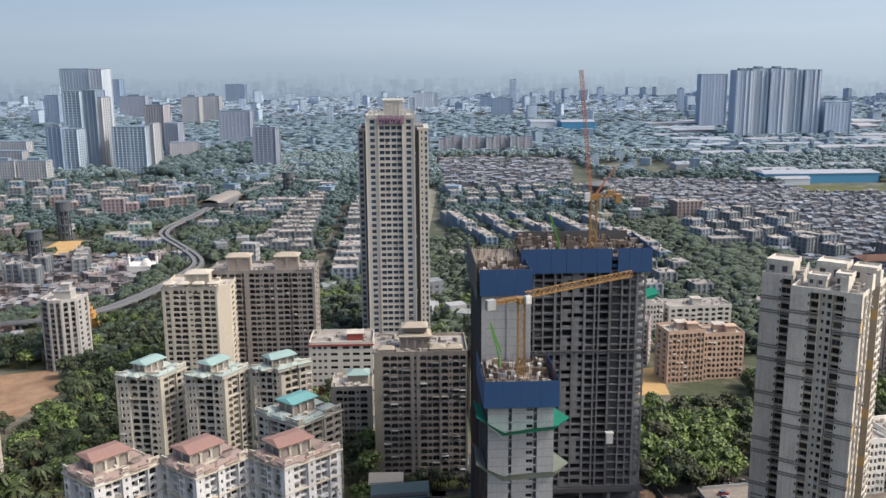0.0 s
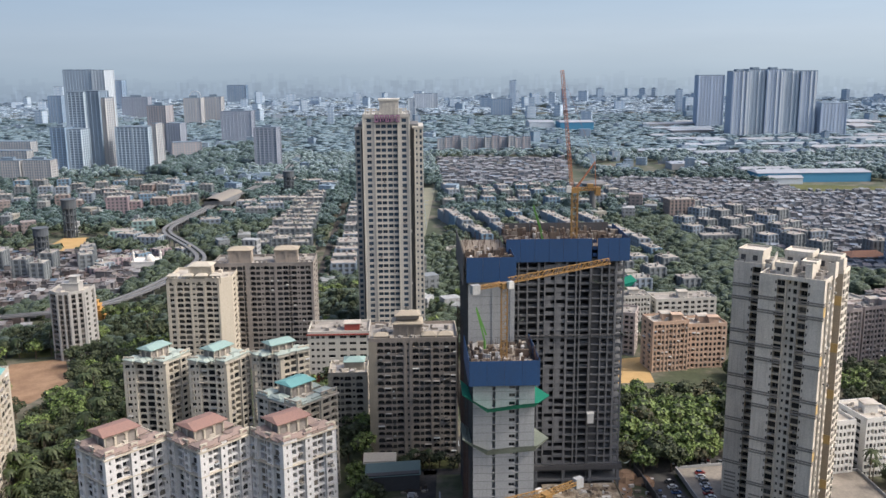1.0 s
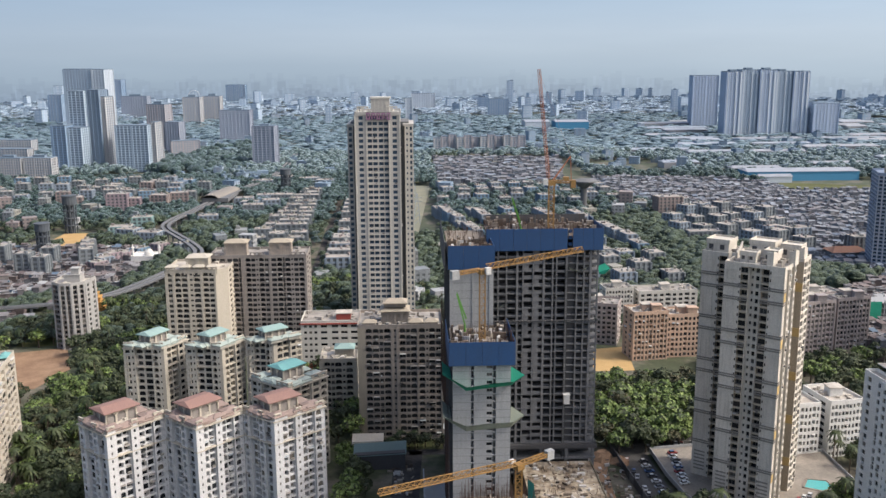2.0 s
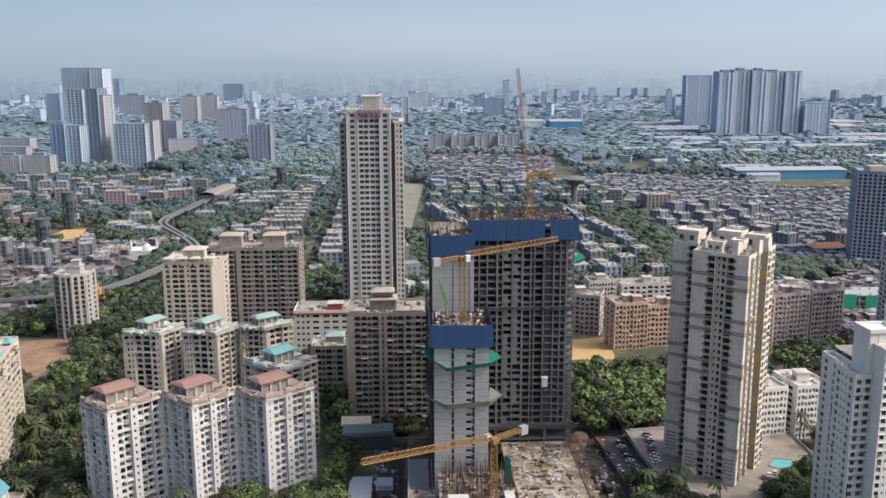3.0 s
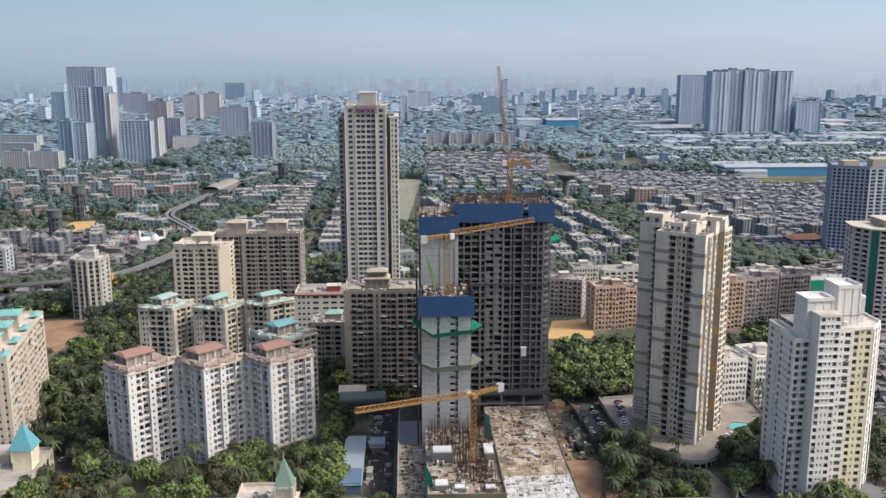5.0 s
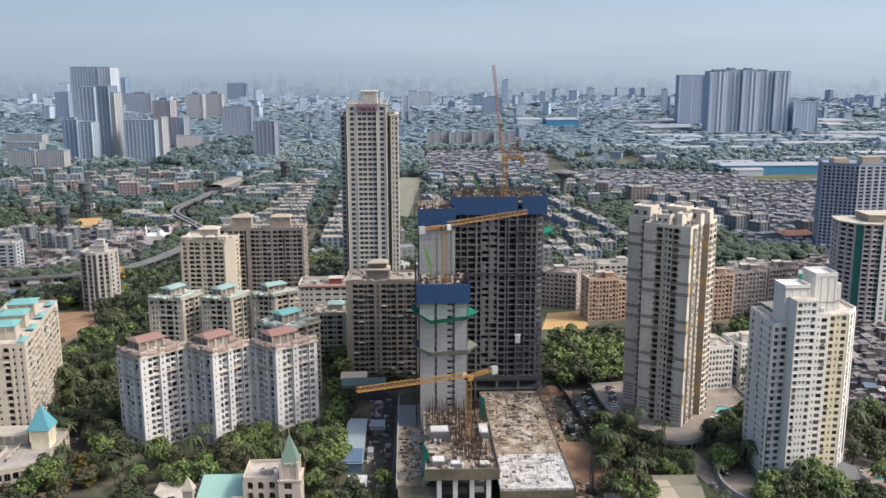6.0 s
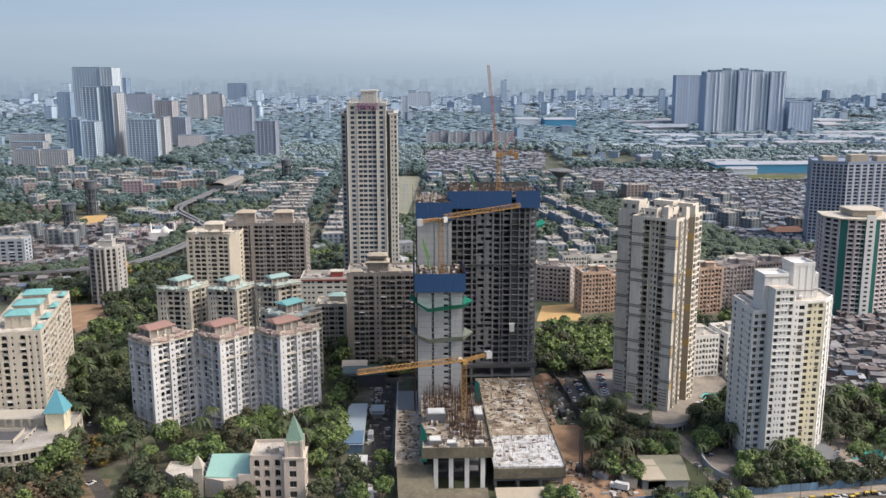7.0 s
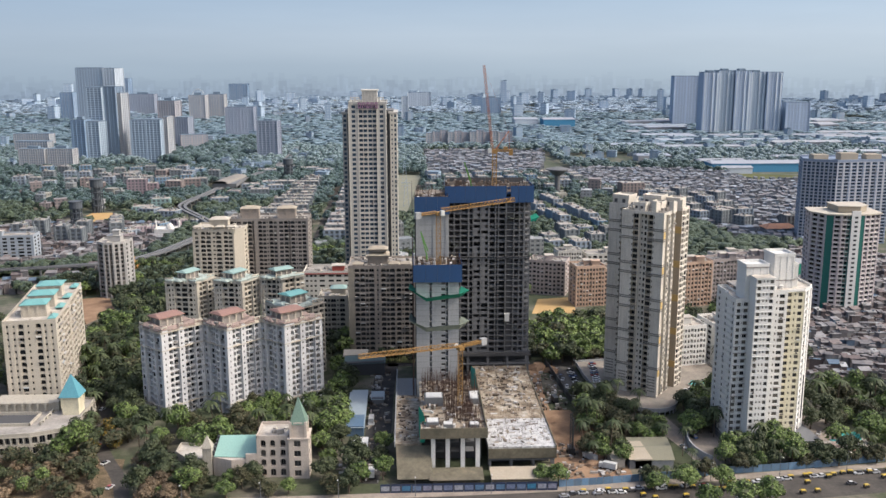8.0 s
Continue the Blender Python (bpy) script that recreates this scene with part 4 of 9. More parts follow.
for x in (-88, -68, -48):
    k = Kit()
    arch_row(k, (x - 3.5, 417.6), (x + 3.5, 417.6), z, 3, 2.4, 0)
    k.make("crown_arch", [M["dark_grey"]], ob)

# brown block with the two-tier pavilion
ob, z = corner_block("apartment_slab", "weathered brown-grey apartment block with arched balconies", [(-13.5, 313), (19.5, 313), (19.5, 335), (-13.5, 335)], 45, 2.5, ["brown", "tan"],
                     [[(2.2, ".1"), (2.0, "a"), (2.0, "a"), (1.2, "w"), (2.2, "a"), (0.7, "."), (0.9, "s"), (0.7, "."), (2.0, "a"), (1.2, "w"), (2.0, "a"), (0.4, "."), (2.0, "a"), (0.9, "s"), (2.0, "a"), (1.6, "w"), (0.5, ".")], [(1, "."), (2, "w"), (1, "."), (2, "a"), (1, ".")]], 53, "roof_slab", 34, awn=0.12)
roof_room(ob, 1, 322, z, 10, 8, 4.6, "brown", "tan", "flat", 4)
k = Kit()
k.hip(pose(1, 322, z + 4.9), 11, 9, 1.8, 0.4, 0, 0.5)
k.block(pose(1, 322, z + 6.5), 8.5, 6.5, 1.4, 1)
k.hip(pose(1, 322, z + 7.9), 9, 7, 1.5, 0.4, 0, 0.5)
k.make("pavilion_roof", [M["tan"], M["brown"]], ob)
for x in (-9, 9, 15):
    k = Kit()
    k.hip(pose(x, 317, z + 1.2), 5.5, 5, 1.2, 0.2, 0, 0.4)
    k.block(pose(x, 317, z), 4.6, 4.2, 1.2, 1)
    k.make("roof_hip", [M["tan"], M["brown"]], ob)

# white office with red bands, small cream block beside it
ob, z = corner_block("office_building", "white low office building with brick-red bands and flat roof", [(-45, 393), (-17, 393), (-17, 412), (-45, 412)], 24, 3.0, ["tower_pale", "red_band"],
                     [[(0.8, "."), (0.9, "l"), (0.5, "."), (0.9, "l"), (0.5, "."), (0.9, "l"), (0.8, "."), (2.0, "l"), (1.0, "."), (2, "l"), (0.5, "."), (2, "l"), (0.7, "."), (2, "l"), (0.6, ".")], [(1, "."), (2, "l"), (1, "."), (2, "l"), (1, ".")]], 54, "roof_slab", 14, category="office building")
k = Kit()
k.box(-45.5, 392.5, 23.6, -16.5, 392.98, 24.2, 0)
k.box(-45.5, 392.5, 0.0, -16.5, 392.98, 4.5, 0)
k.make("red_band", [M["red_band"]], ob)
roof_room(ob, -25, 401, z, 7, 6, 3, "red_band", "roof_light", "flat")
ob, z = corner_block("apartment_block", "small cream arched block with a pale turquoise roof hip", [(-31, 338), (-15.5, 338), (-15.5, 354), (-31, 354)], 24, 2.6, ["cream"],
                     [[(1, "."), (2, "a"), (1, "w"), (2, "a"), (1, "s"), (2, "a"), (1, ".")]], 55, "roof_light", 10)
roof_room(ob, -21, 347, z, 7, 6, 3.4, "cream", "teal_dull", "hip", 2)

M["slim_white"] = plaster("aged_white_paint", (0.44, 0.43, 0.41), (0.22, 0.21, 0.2), 0.7)
# slim light tower by the shanty quarter
ob, z = corner_block("apartment_tower", "slim white tower with dark vertical window slots", [(-177, 438), (-172, 434), (-166, 434), (-160, 438), (-158.5, 450), (-177, 452)], 34.1, 2.62, ["slim_white", "dark_grey"],
                     [[(0.5, "."), (2.6, "r1"), (0.5, ".")], [(0.7, "."), (2.2, "r1"), (1.0, "."), (2.0, "d1"), (0.7, ".")], [(0.9, "."), (1.8, "r1"), (1.2, "."), (1.6, "r1"), (0.9, ".")], [(1, "."), (1.6, "w"), (2, "."), (1.6, "w"), (1, ".")]], 56, "roof_light", 8)
roof_room(ob, -167, 443, z, 8, 7, 4, "slim_white", "slim_white", "flat")
roof_room(ob, -165.5, 442, z + 4.3, 4, 4, 3, "slim_white", "slim_white", "flat")


# ---------------------------------------------------------------- the tall tower
def tall_tower():
    ob = thing("apartment_tower", "tall grey-beige residential tower with stepped crown", "skyscraper")
    fc = Facade(ob, "glass_blue")
    S, n = 3.0, 38
    wing = [(1.5, ","), (2.6, "w"), (1.6, ",")]
    fc.side((-20.5, 455), (-14.6, 455), 4, S, n, wing, 0)
    fc.side((-14.6, 455), (-14.6, 455.5), 4, S, n, [(1, ",")], 0)
    fc.side((-14.6, 455.5), (-2.9, 455.5), 4, S, n, [(0.3, ","), (2.4, "k"), (0.25, ","), (2.4, "k"), (0.6, ","), (2.4, "k"), (0.25, ","), (2.4, "k"), (0.3, ",")], 0, 0.5, 1)
    fc.side((-2.9, 455.5), (-2.9, 455), 4, S, n, [(1, ",")], 0)
    fc.side((-2.9, 455), (3.0, 455), 4, S, n, wing, 0)
    # right-hand faces take the paler render: sunlight put into the colour
    fc.side((3.0, 455), (3.0, 467), 4, S, n, [(1, "."), (1.6, "w"), (1.6, "w"), (1, ".")], 1)
    fc.side((-20.5, 467), (-20.5, 455), 4, S, n, [(1, "."), (1.6, "w"), (1.6, "w"), (1, ".")], 0)
    fc.side((-25.0, 461), (-21.9, 461), 4, S, n - 2, [(0.5, "."), (2, "w"), (0.5, ".")], 0)
    fc.side((-21.9, 461), (-21.9, 468), 4, S, n - 2, [(1, ".")], 0)
    fc.side((-25.0, 490), (-25.0, 461), 4, S, n - 2, [(1, "."), (2, "w"), (2, "."), (2, "w"), (1, ".")], 0)
    # right wing likewise in the lighter, sunlit tone
    fc.side((5.2, 461), (9.7, 461), 4, S, n - 2, [(0.7, "."), (1.3, "s"), (0.9, "."), (1.5, "w"), (0.6, ".")], 1)
    fc.side((9.7, 461), (9.7, 490), 4, S, n - 2, [(1, "."), (2, "a"), (1, "."), (2, "w"), (1.4, "."), (2, "a"), (1, "."), (2, "w"), (1, ".")], 1)
    fc.side((5.2, 468), (5.2, 461), 4, S, n - 2, [(1, ".")], 0)
    fc.side((9.7, 490), (-25.0, 490), 4, S, n - 2, [(1, "."), (2, "w")] * 7 + [(1, ".")], 0)
    fc.k.prism([(-23.4, 464), (7.4, 464), (7.4, 489), (-23.4, 489)], 0, 114, 2)
    fc.k.box(-26, 452, 0, 11, 491, 4, 0)
    for x in (-20.6, -14.6, -2.9, 2.6):     # ribs up the front
        r = Kit()
        r.box(x - 0.3, 454.55, 4, x + 0.3, 454.997, 118, 0)
        r.make("rib", [M["tower_pale"]], ob)
    fc.finish([M["tower_grey"], M["tower_pale"], M["concrete"]], limit=200)
    k = Kit()
    k.box(-20.7, 454.7, 118, 3.2, 486, 118.7, 0)
    parapet(k, [(-20.7, 454.7), (3.2, 454.7), (3.2, 486), (-20.7, 486)], 118.7, 1.0, 0.3, 0)
    k.box(-25.3, 460.7, 112, -20.9, 490.2, 113, 0)
    k.box(4.2, 460.7, 112, 10.0, 490.2, 113, 0)
    roof_clutter(k, [(-19, 458), (2, 458), (2, 484), (-19, 484)], 118.7, 16, random.Random(3), 0)
    k.make("roof", [M["tower_grey"]], ob)
    for a, b in ((-19.5, -13.5), (-4.5, 1.5)):
        k = Kit()
        arch_row(k, (a, 456), (b, 456), 118.7, 2, 3.8, 0, 0.5, 0.8)
        k.make("crown_arch", [M["tower_pale"]], ob)
    k = Kit()
    k.box(-12.3, 459, 118.7, -2.6, 470, 126.2, 0)
    k.box(-12.8, 458.6, 126.2, -2.1, 470.4, 127.0, 1)
    for x in (-10.4, -8.4, -6.4, -4.4):
        k.box(x - 0.15, 458.75, 119.5, x + 0.15, 458.99, 125.5, 1)
    k.make("lift_tower", [M["tower_grey"], M["tower_pale"]], ob)
    sign = thing("roof_sign", "faded pink rooftop sign on a dark frame", "sign")
    k = Kit()
    k.beam((-15.5, 454.3, 119.4), (-1.5, 454.3, 119.4), 0.15)
    k.beam((-15.5, 454.3, 115.6), (-1.5, 454.3, 115.6), 0.15)
    for x in (-14, -8.5, -3):
        k.beam((x, 454.35, 115.4), (x, 454.35, 119.8), 0.15)
    k.make("sign_frame", [M["metal_dark"]], sign)
    pink = plain("pink_sign_face", (0.36, 0.2, 0.32), 0.5)
    for i in range(5):
        k = Kit()
        x = -14.6 + i * 2.65
        k.box(x, 453.9, 115.7, x + 0.55, 454.2, 119.3)
        k.box(x + 0.55, 453.9, 118.7, x + 1.9, 454.2, 119.3)
        if i % 2 == 0:
            k.box(x + 0.55, 453.9, 115.7, x + 1.9, 454.2, 116.3)
        k.box(x + 1.4, 453.9, 116.3, x + 1.9, 454.2, 118.7)
        k.make("sign_shape", [pink], sign)


tall_tower()


# ---------------------------------------------------------------- beige tower on its deck
def beige_tower():
    base = pose(122.4, 242, 2.6, 0, 0, -38.5)
    ob = thing("apartment_tower", "beige panelled residential tower with grey bands and ochre recesses", "apartment tower", m=base)
    # local x runs along the front face, which ends at the origin; local y runs back along the sunny side
    S, n = 2.485, 32
    H = S * n
    W = 19.0
    fc = Facade(ob)

    def wall(p, q, bays=None):
        fc.side(p, q, 0, S, n, bays or [(1, ",")], 0)

    wall((-W, 0), (-11.2, 0), [(0.3, ","), (4.3, ","), (0.7, "s"), (2.4, "r3"), (0.1, ",")])
    wall((-11.2, 0), (-11.2, 1.8))
    wall((-11.2, 1.8), (-7.2, 1.8), [(0.3, ","), (1.1, "s"), (0.5, ","), (1.3, "w"), (0.4, ","), (0.7, "d3")])
    wall((-7.2, 1.8), (-7.2, 0))
    wall((-7.2, 0), (0, 0), [(0.1, ","), (2.4, "r3"), (0.7, "s"), (4.1, ",")])
    wall((0, 0), (0, 2.2))
    fc.steps((0, 2.2), (0, 12), 0, S, n, [(2.6, 0.9, [(0.2, ","), (2.2, "r"), (0.2, ",")]), (2.0, 0.0, [(0.3, ","), (1.2, "w"), (0.5, ",")]), (3.2, 0.9, [(0.2, ","), (2.6, "r"), (0.2, ",")]), (1.6, 0.0, [(0.3, ","), (1.1, "w"), (0.2, ",")])])
    # recess walls in darker tan, which paints in the recess's shade
    wall((0, 12), (-2.5, 12), [(1, ",3")])
    wall((-2.5, 12), (-2.5, 17), [(1, ",3")])
    wall((-2.5, 17), (1.0, 17), [(1, ",3")])
    wall((1.0, 17), (1.0, 25), [(0.4, ","), (2.4, "r"), (0.4, ","), (1.2, "w"), (0.4, ","), (2.4, "r"), (0.4, ",")])
    wall((1.0, 25), (-31, 25), [(1, ","), (2, "w")] * 7 + [(1, ",")])
    wall((-31, 25), (-31, 12), [(1, ","), (2, "w"), (1, ","), (2, "w"), (1, ",")])
    wall((-31, 12), (-22, 12), [(0.3, ","), (4.8, ","), (0.7, "s"), (2.6, "r3"), (0.3, ",")])
    wall((-22, 12), (-22, 16))
    wall((-22, 16), (-W, 16), [(1, "d3")])
    wall((-W, 16), (-W, 0), [(1, ","), (1.4, "w"), (1.6, ","), (1.4, "w"), (1, ",")])

    def strip(name, mat, *boxes):
        b = Kit()
        for c in boxes:
            b.box(*c)
        b.make(name, [M[mat]], ob)

    for i in range(5):                        # grey bands in pairs, an ochre storey between the two of a pair
        for z in (72.6 - 15.1 * i, 68.4 - 15.1 * i):
            if z > 9:
                for h in (0.0, 0.75):
                    strip("wall_band", "band", (-W - 0.12, -0.2, z + h, -11.2, -0.004, z + h + 0.42))
                    strip("wall_band", "band", (-7.2, -0.2, z + h, 0.2, -0.004, z + h + 0.42))
                    strip("wall_band", "band", (-31.12, 11.8, z + h, -22, 11.996, z + h + 0.42))
                    strip("wall_band", "band", (0.004, -0.2, z + h, 0.2, 2.2, z + h + 0.42))
        z0, z1 = 68.4 - 15.1 * i + 1.2, 72.6 - 15.1 * i - 0.05
        if z0 > 9:
            strip("ochre_panel", "ochre", (0.004, 0.1, z0, 0.1, 2.15, z1))
            strip("ochre_panel", "ochre", (-2.45, 16.88, z0, 0.95, 16.996, z1))
    for top, foot in [(H - 1.4, 75.0)] + [(67.7 - 15.1 * i, 59.4 - 15.1 * i) for i in range(4)]:
        for x0, x1, y in ((-W + 0.9, -W + 3.9, 0.0), (-3.9, -0.8, 0.0), (-30.1, -26.8, 12.0)):     # raised frames on the blank panels
            strip("panel_frame", "beige", *[(a, y - 0.13, b, c, y - 0.004, d) for a, b, c, d in ((x0, foot, x0 + 0.16, top), (x1 - 0.16, foot, x1, top), (x0 + 0.16, top - 0.16, x1 - 0.16, top), (x0 + 0.16, foot, x1 - 0.16, foot + 0.16))])
    for i in range(6):                        # louvre bands near the foot
        z = 2.2 + i * 1.3
        for x0, x1, y in ((-W + 0.9, -W + 4.4, -0.1), (-4.4, -0.8, -0.1), (-30.2, -26.4, 11.9)):
            strip("louvre", "band", (x0, y, z, x1, y + 0.096, z + 0.5))
    fc.finish([M["beige"], M["band"], M["ochre"], M["tan"]], limit=270)
    poly = [(-W, 0), (0, 0), (0, 12), (-2.5, 12), (-2.5, 17), (1, 17), (1, 25), (-31, 25), (-31, 12), (-22, 12), (-22, 16), (-W, 16)]
    k = Kit()
    k.prism(poly, H, H + 0.3, 0, 1)
    parapet(k, poly, H + 0.3, 0.9, 0.3, 0)
    roof_clutter(k, [(-17, 2), (-1, 2), (-1, 22), (-17, 22)], H + 0.3, 30, random.Random(9), 1, 2.4)
    roof_clutter(k, [(-30, 13), (-20, 13), (-20, 24), (-30, 24)], H + 0.3, 12, random.Random(8), 1, 2.0)
    k.make("roof", [M["beige"], M["roof_slab"]], ob)
    for x, y, w, d, h in ((-13.5, 7.5, 5, 4, 3.0), (-26.5, 18, 7.5, 8, 4.2), (-12, 18, 8, 7, 5.2), (-3.6, 20.5, 6, 6, 4.4), (-7.2, 11, 4, 5, 3.6)):
        k = Kit()
        k.block(pose(x, y, H + 0.3), w, d, h, 0)
        parapet(k, [(x - w / 2 - 0.25, y - d / 2 - 0.25), (x + w / 2 + 0.25, y - d / 2 - 0.25), (x + w / 2 + 0.25, y + d / 2 + 0.25), (x - w / 2 - 0.25, y + d / 2 + 0.25)], H + 0.3 + h - 0.9, 1.5, 0.25, 0)
        for a in (-0.3, 0.2):
            k.block(pose(x + a * w, y - d / 2 - 0.02, H + 0.3 + h * 0.3), w * 0.2, 0.1, h * 0.4, 1)
        k.make("roof_room", [M["beige"], M["concrete_dark"]], ob)
    for x, y0, y1, h0, h1 in ((-4.6, 1.2, 5.6, 5.4, 4.2), (0.1, 8.2, 11.9, 5.2, 4.4), (-W + 0.5, 9.0, 14.0, 2.0, 5.0), (0.3, 17.2, 21.0, 4.6, 4.0)):       # free-standing fins of the crown
        k = Kit()
        z = H + 0.3
        k.solid([(x, y0, z), (x + 0.45, y0, z), (x + 0.45, y1, z), (x, y1, z), (x, y0, z + h0), (x + 0.45, y0, z + h0), (x + 0.45, y1, z + h1), (x, y1, z + h1)],
                ((3, 2, 1, 0), (4, 5, 6, 7), (0, 1, 5, 4), (1, 2, 6, 5), (2, 3, 7, 6), (3, 0, 4, 7)))
        k.box(x - 1.6, y0 + 0.02, z, x - 0.003, y0 + 0.4, z + h0 * 0.9)
        k.make("roof_fin", [M["beige"]], ob)
    # deck under it
    M["deck_screed"] = ground_mat("worn_deck_screed", [(0.3, (0.2, 0.18, 0.155)), (0.7, (0.33, 0.29, 0.245))], 0.12, 0.9)
    deck = thing("parking_deck", "curved concrete parking deck under the beige tower", "parking deck", kind="structure")
    k = Kit()
    arc = [(118.6 + 11.8 * math.cos(a), 238.5 + 11.6 * math.sin(a)) for a in [radians(v) for v in range(200, 331, 13)]]
    pts = [(96, 291), (96.5, 270), (98.5, 253), (102.5, 243)] + arc + [(132, 240), (140, 246), (160, 249), (160, 286), (118, 294)]
    k.prism(pts, 1.8, 2.6, 0, 1)
    parapet(k, pts, 2.6, 1.0, 0.3, 0)
    k.make("deck_slab", [M["concrete_pale"], M["deck_screed"]], deck)
    k = Kit()
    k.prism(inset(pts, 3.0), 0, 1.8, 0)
    # near-black colour paints the shade below the deck
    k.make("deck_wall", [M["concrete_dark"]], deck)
    for x, y in arc:
        k = Kit()
        k.tube(x * 0.97 + 118.6 * 0.03, y * 0.97 + 238.5 * 0.03, 0, 1.8, 0.3, 0.3, 8)
        k.make("deck_column", [M["concrete_pale"]], deck)
    pool = thing("swimming_pool", "turquoise swimming pool on the paved deck", "pool")
    k = Kit()
    k.prism([(141, 257.5), (146, 254.8), (150.5, 257), (150, 261.5), (144.5, 263)], 2.63, 2.76, 0)
    k.make("water", [M["water"]], pool)
    k = Kit()
    parapet(k, [(140, 257.2), (146, 253.6), (151.6, 256.2), (151.2, 262.4), (144, 264.2)], 2.6, 0.22, 0.7, 0)
    k.make("rim", [M["paving"]], pool)


beige_tower()


# ---------------------------------------------------------------- white tower
def white_tower():
    ob = thing("apartment_tower", "white residential tower with stepped top and pale yellow strip", "apartment tower", m=pose(134.2, 196.2, 2.5, 0, 0, 3.0))
    S, n = 2.47, 26
    fc = Facade(ob)
    lo, mid = n - 4, n - 3
    fc.side((4.5, 2.0), (9.8, 2.0), 0, S, lo, [(0.6, ","), (1.7, "w"), (0.3, ","), (0.4, "s"), (0.2, ","), (2.0, "k"), (0.1, ",")], 0)
    fc.side((9.8, 2.6), (9.8, -3.2), 0, S, n, [(1, ",")], 0)
    fc.side((9.8, -3.2), (17.0, -3.2), 0, S, n, [(0.35, ","), (1.5, "w"), (0.5, ","), (0.7, "s"), (0.5, ","), (0.7, "s"), (0.5, ","), (1.5, "w"), (0.35, ",")], 0)
    fc.side((17.0, -3.2), (17.0, 3.4), 0, S, n, [(1, ",")], 0)
    fc.side((17.0, 3.4), (25.4, 3.4), 0, S, mid, [(0.3, ","), (2.5, "r"), (0.7, ","), (0.8, "s"), (0.3, ","), (2.2, "w"), (0.8, ",")], 0)
    fc.side((25.4, 3.4), (25.4, 5.2), 0, S, mid, [(1, ".1")], 1)
    fc.side((25.4, 5.2), (33.0, 5.2), 0, S, mid, [(0.5, ",1"), (1.5, "w1"), (0.5, ",1"), (0.7, "s1"), (0.5, ",1"), (1.5, "w1"), (0.5, ",1")], 1)
    fc.side((33.0, 5.2), (38.5, 11.0), 0, S, mid, [(0.8, "."), (1.3, "w"), (1.0, "."), (1.0, "s"), (0.8, ".")], 0)
    fc.side((38.5, 11.0), (38.5, 24), 0, S, mid, [(1, "."), (2, "w"), (1, "."), (2, "w"), (1, ".")], 0)
    fc.side((38.5, 24), (6, 24), 0, S, lo, [(1, "."), (2, "w")] * 6 + [(1, ".")], 0)
    fc.side((6, 24), (6, 13), 0, S, lo, [(1, ","), (1.4, "w"), (2, ","), (1.4, "w"), (1, ",")], 0)
    fc.side((6, 13), (4.5, 13), 0, S, lo, [(1, ",")], 0)
    fc.side((4.5, 13), (4.5, 2.0), 0, S, lo, [(1.0, ","), (1.5, "w"), (0.8, ","), (0.8, "s"), (0.8, ","), (0.8, "s"), (0.8, ","), (1.5, "w"), (1.0, ",")], 0)
    fc.finish([M["white"], M["yellowish"]], limit=250)
    ledge = Kit()
    ledge.box(9.9, -3.45, 0, 16.7, -3.204, 0.2, 0)
    ledge_data = ledge.data("ledge", [M["white"]])
    for i in range(lo - 9, n):
        o = new("ledge", ledge_data)
        o.parent, o.location = ob, (0, 0, i * S + 2.05)
    rng = random.Random(5)
    hood = Kit()
    hood.box(-1.3, -0.5, 0, 1.3, -0.003, 0.12, 0)
    hood_data = hood.data("window_hood", [M["dark_grey"]])
    for i in range(2, mid):
        for x, y in ((5.9, 2.0), (8.8, 2.0), (18.6, 3.4), (23.5, 3.4)):
            if rng.random() < 0.3 and i < (lo if x < 10 else mid):
                o = new("window_hood", hood_data)
                o.parent, o.location = ob, (x, y, i * S + 2.1)
    pipe = Kit()
    pipe.beam((37.2, 9.4, 4), (37.2, 9.4, 22), 0.35)
    pipe.beam((5.0, 1.85, 0), (5.0, 1.85, 22), 0.2)
    pipe.make("drain_pipe", [M["metal_dark"]], ob)
    k = Kit()
    low = [(4.5, 2.0), (9.8, 2.0), (9.8, 24), (6, 24), (6, 13), (4.5, 13)]
    k.prism(low, lo * S, lo * S + 0.3, 0, 1)
    parapet(k, low, lo * S + 0.3, 0.9, 0.25, 0)
    west = [(9.7, 10.7), (17.2, 10.7), (17.2, 3.4), (25.4, 3.4), (25.4, 5.2), (33, 5.2), (38.5, 11), (38.5, 24), (9.7, 24)]
    k.prism(west, mid * S + 0.004, mid * S + 0.3, 0, 1)
    parapet(k, [(17, 3.4), (25.4, 3.4), (33, 5.2), (38.5, 11), (38.5, 24), (17, 24)], mid * S + 0.3, 0.9, 0.25, 0)
    roof_clutter(k, [(18, 6), (36, 12), (36, 22), (18, 22)], mid * S + 0.3, 14, random.Random(4), 0)
    k.prism([(8.0, 2.6), (17.0, 2.6), (17.0, 10.6), (8.0, 10.6)], lo * S + 0.3, n * S, 0)
    k.prism([(9.6, -3.4), (17.2, -3.4), (17.2, 2.6), (9.6, 2.6)], n * S + 0.004, n * S + 0.3, 0, 1)
    k.make("roof", [M["white"], M["roof_light"]], ob)
    for x0, y0, x1, y1, z0, z1 in ((8.0, 2.4, 16.8, 10.6, n * S + 0.004, n * S + 4.4), (22.3, 10, 30.3, 19.5, mid * S + 0.3, mid * S + 13.9), (30.3, 11.5, 32.6, 18, mid * S + 0.3, mid * S + 9.6)):
        k = Kit()
        k.box(x0, y0, z0, x1, y1, z1 - 1.0, 0)
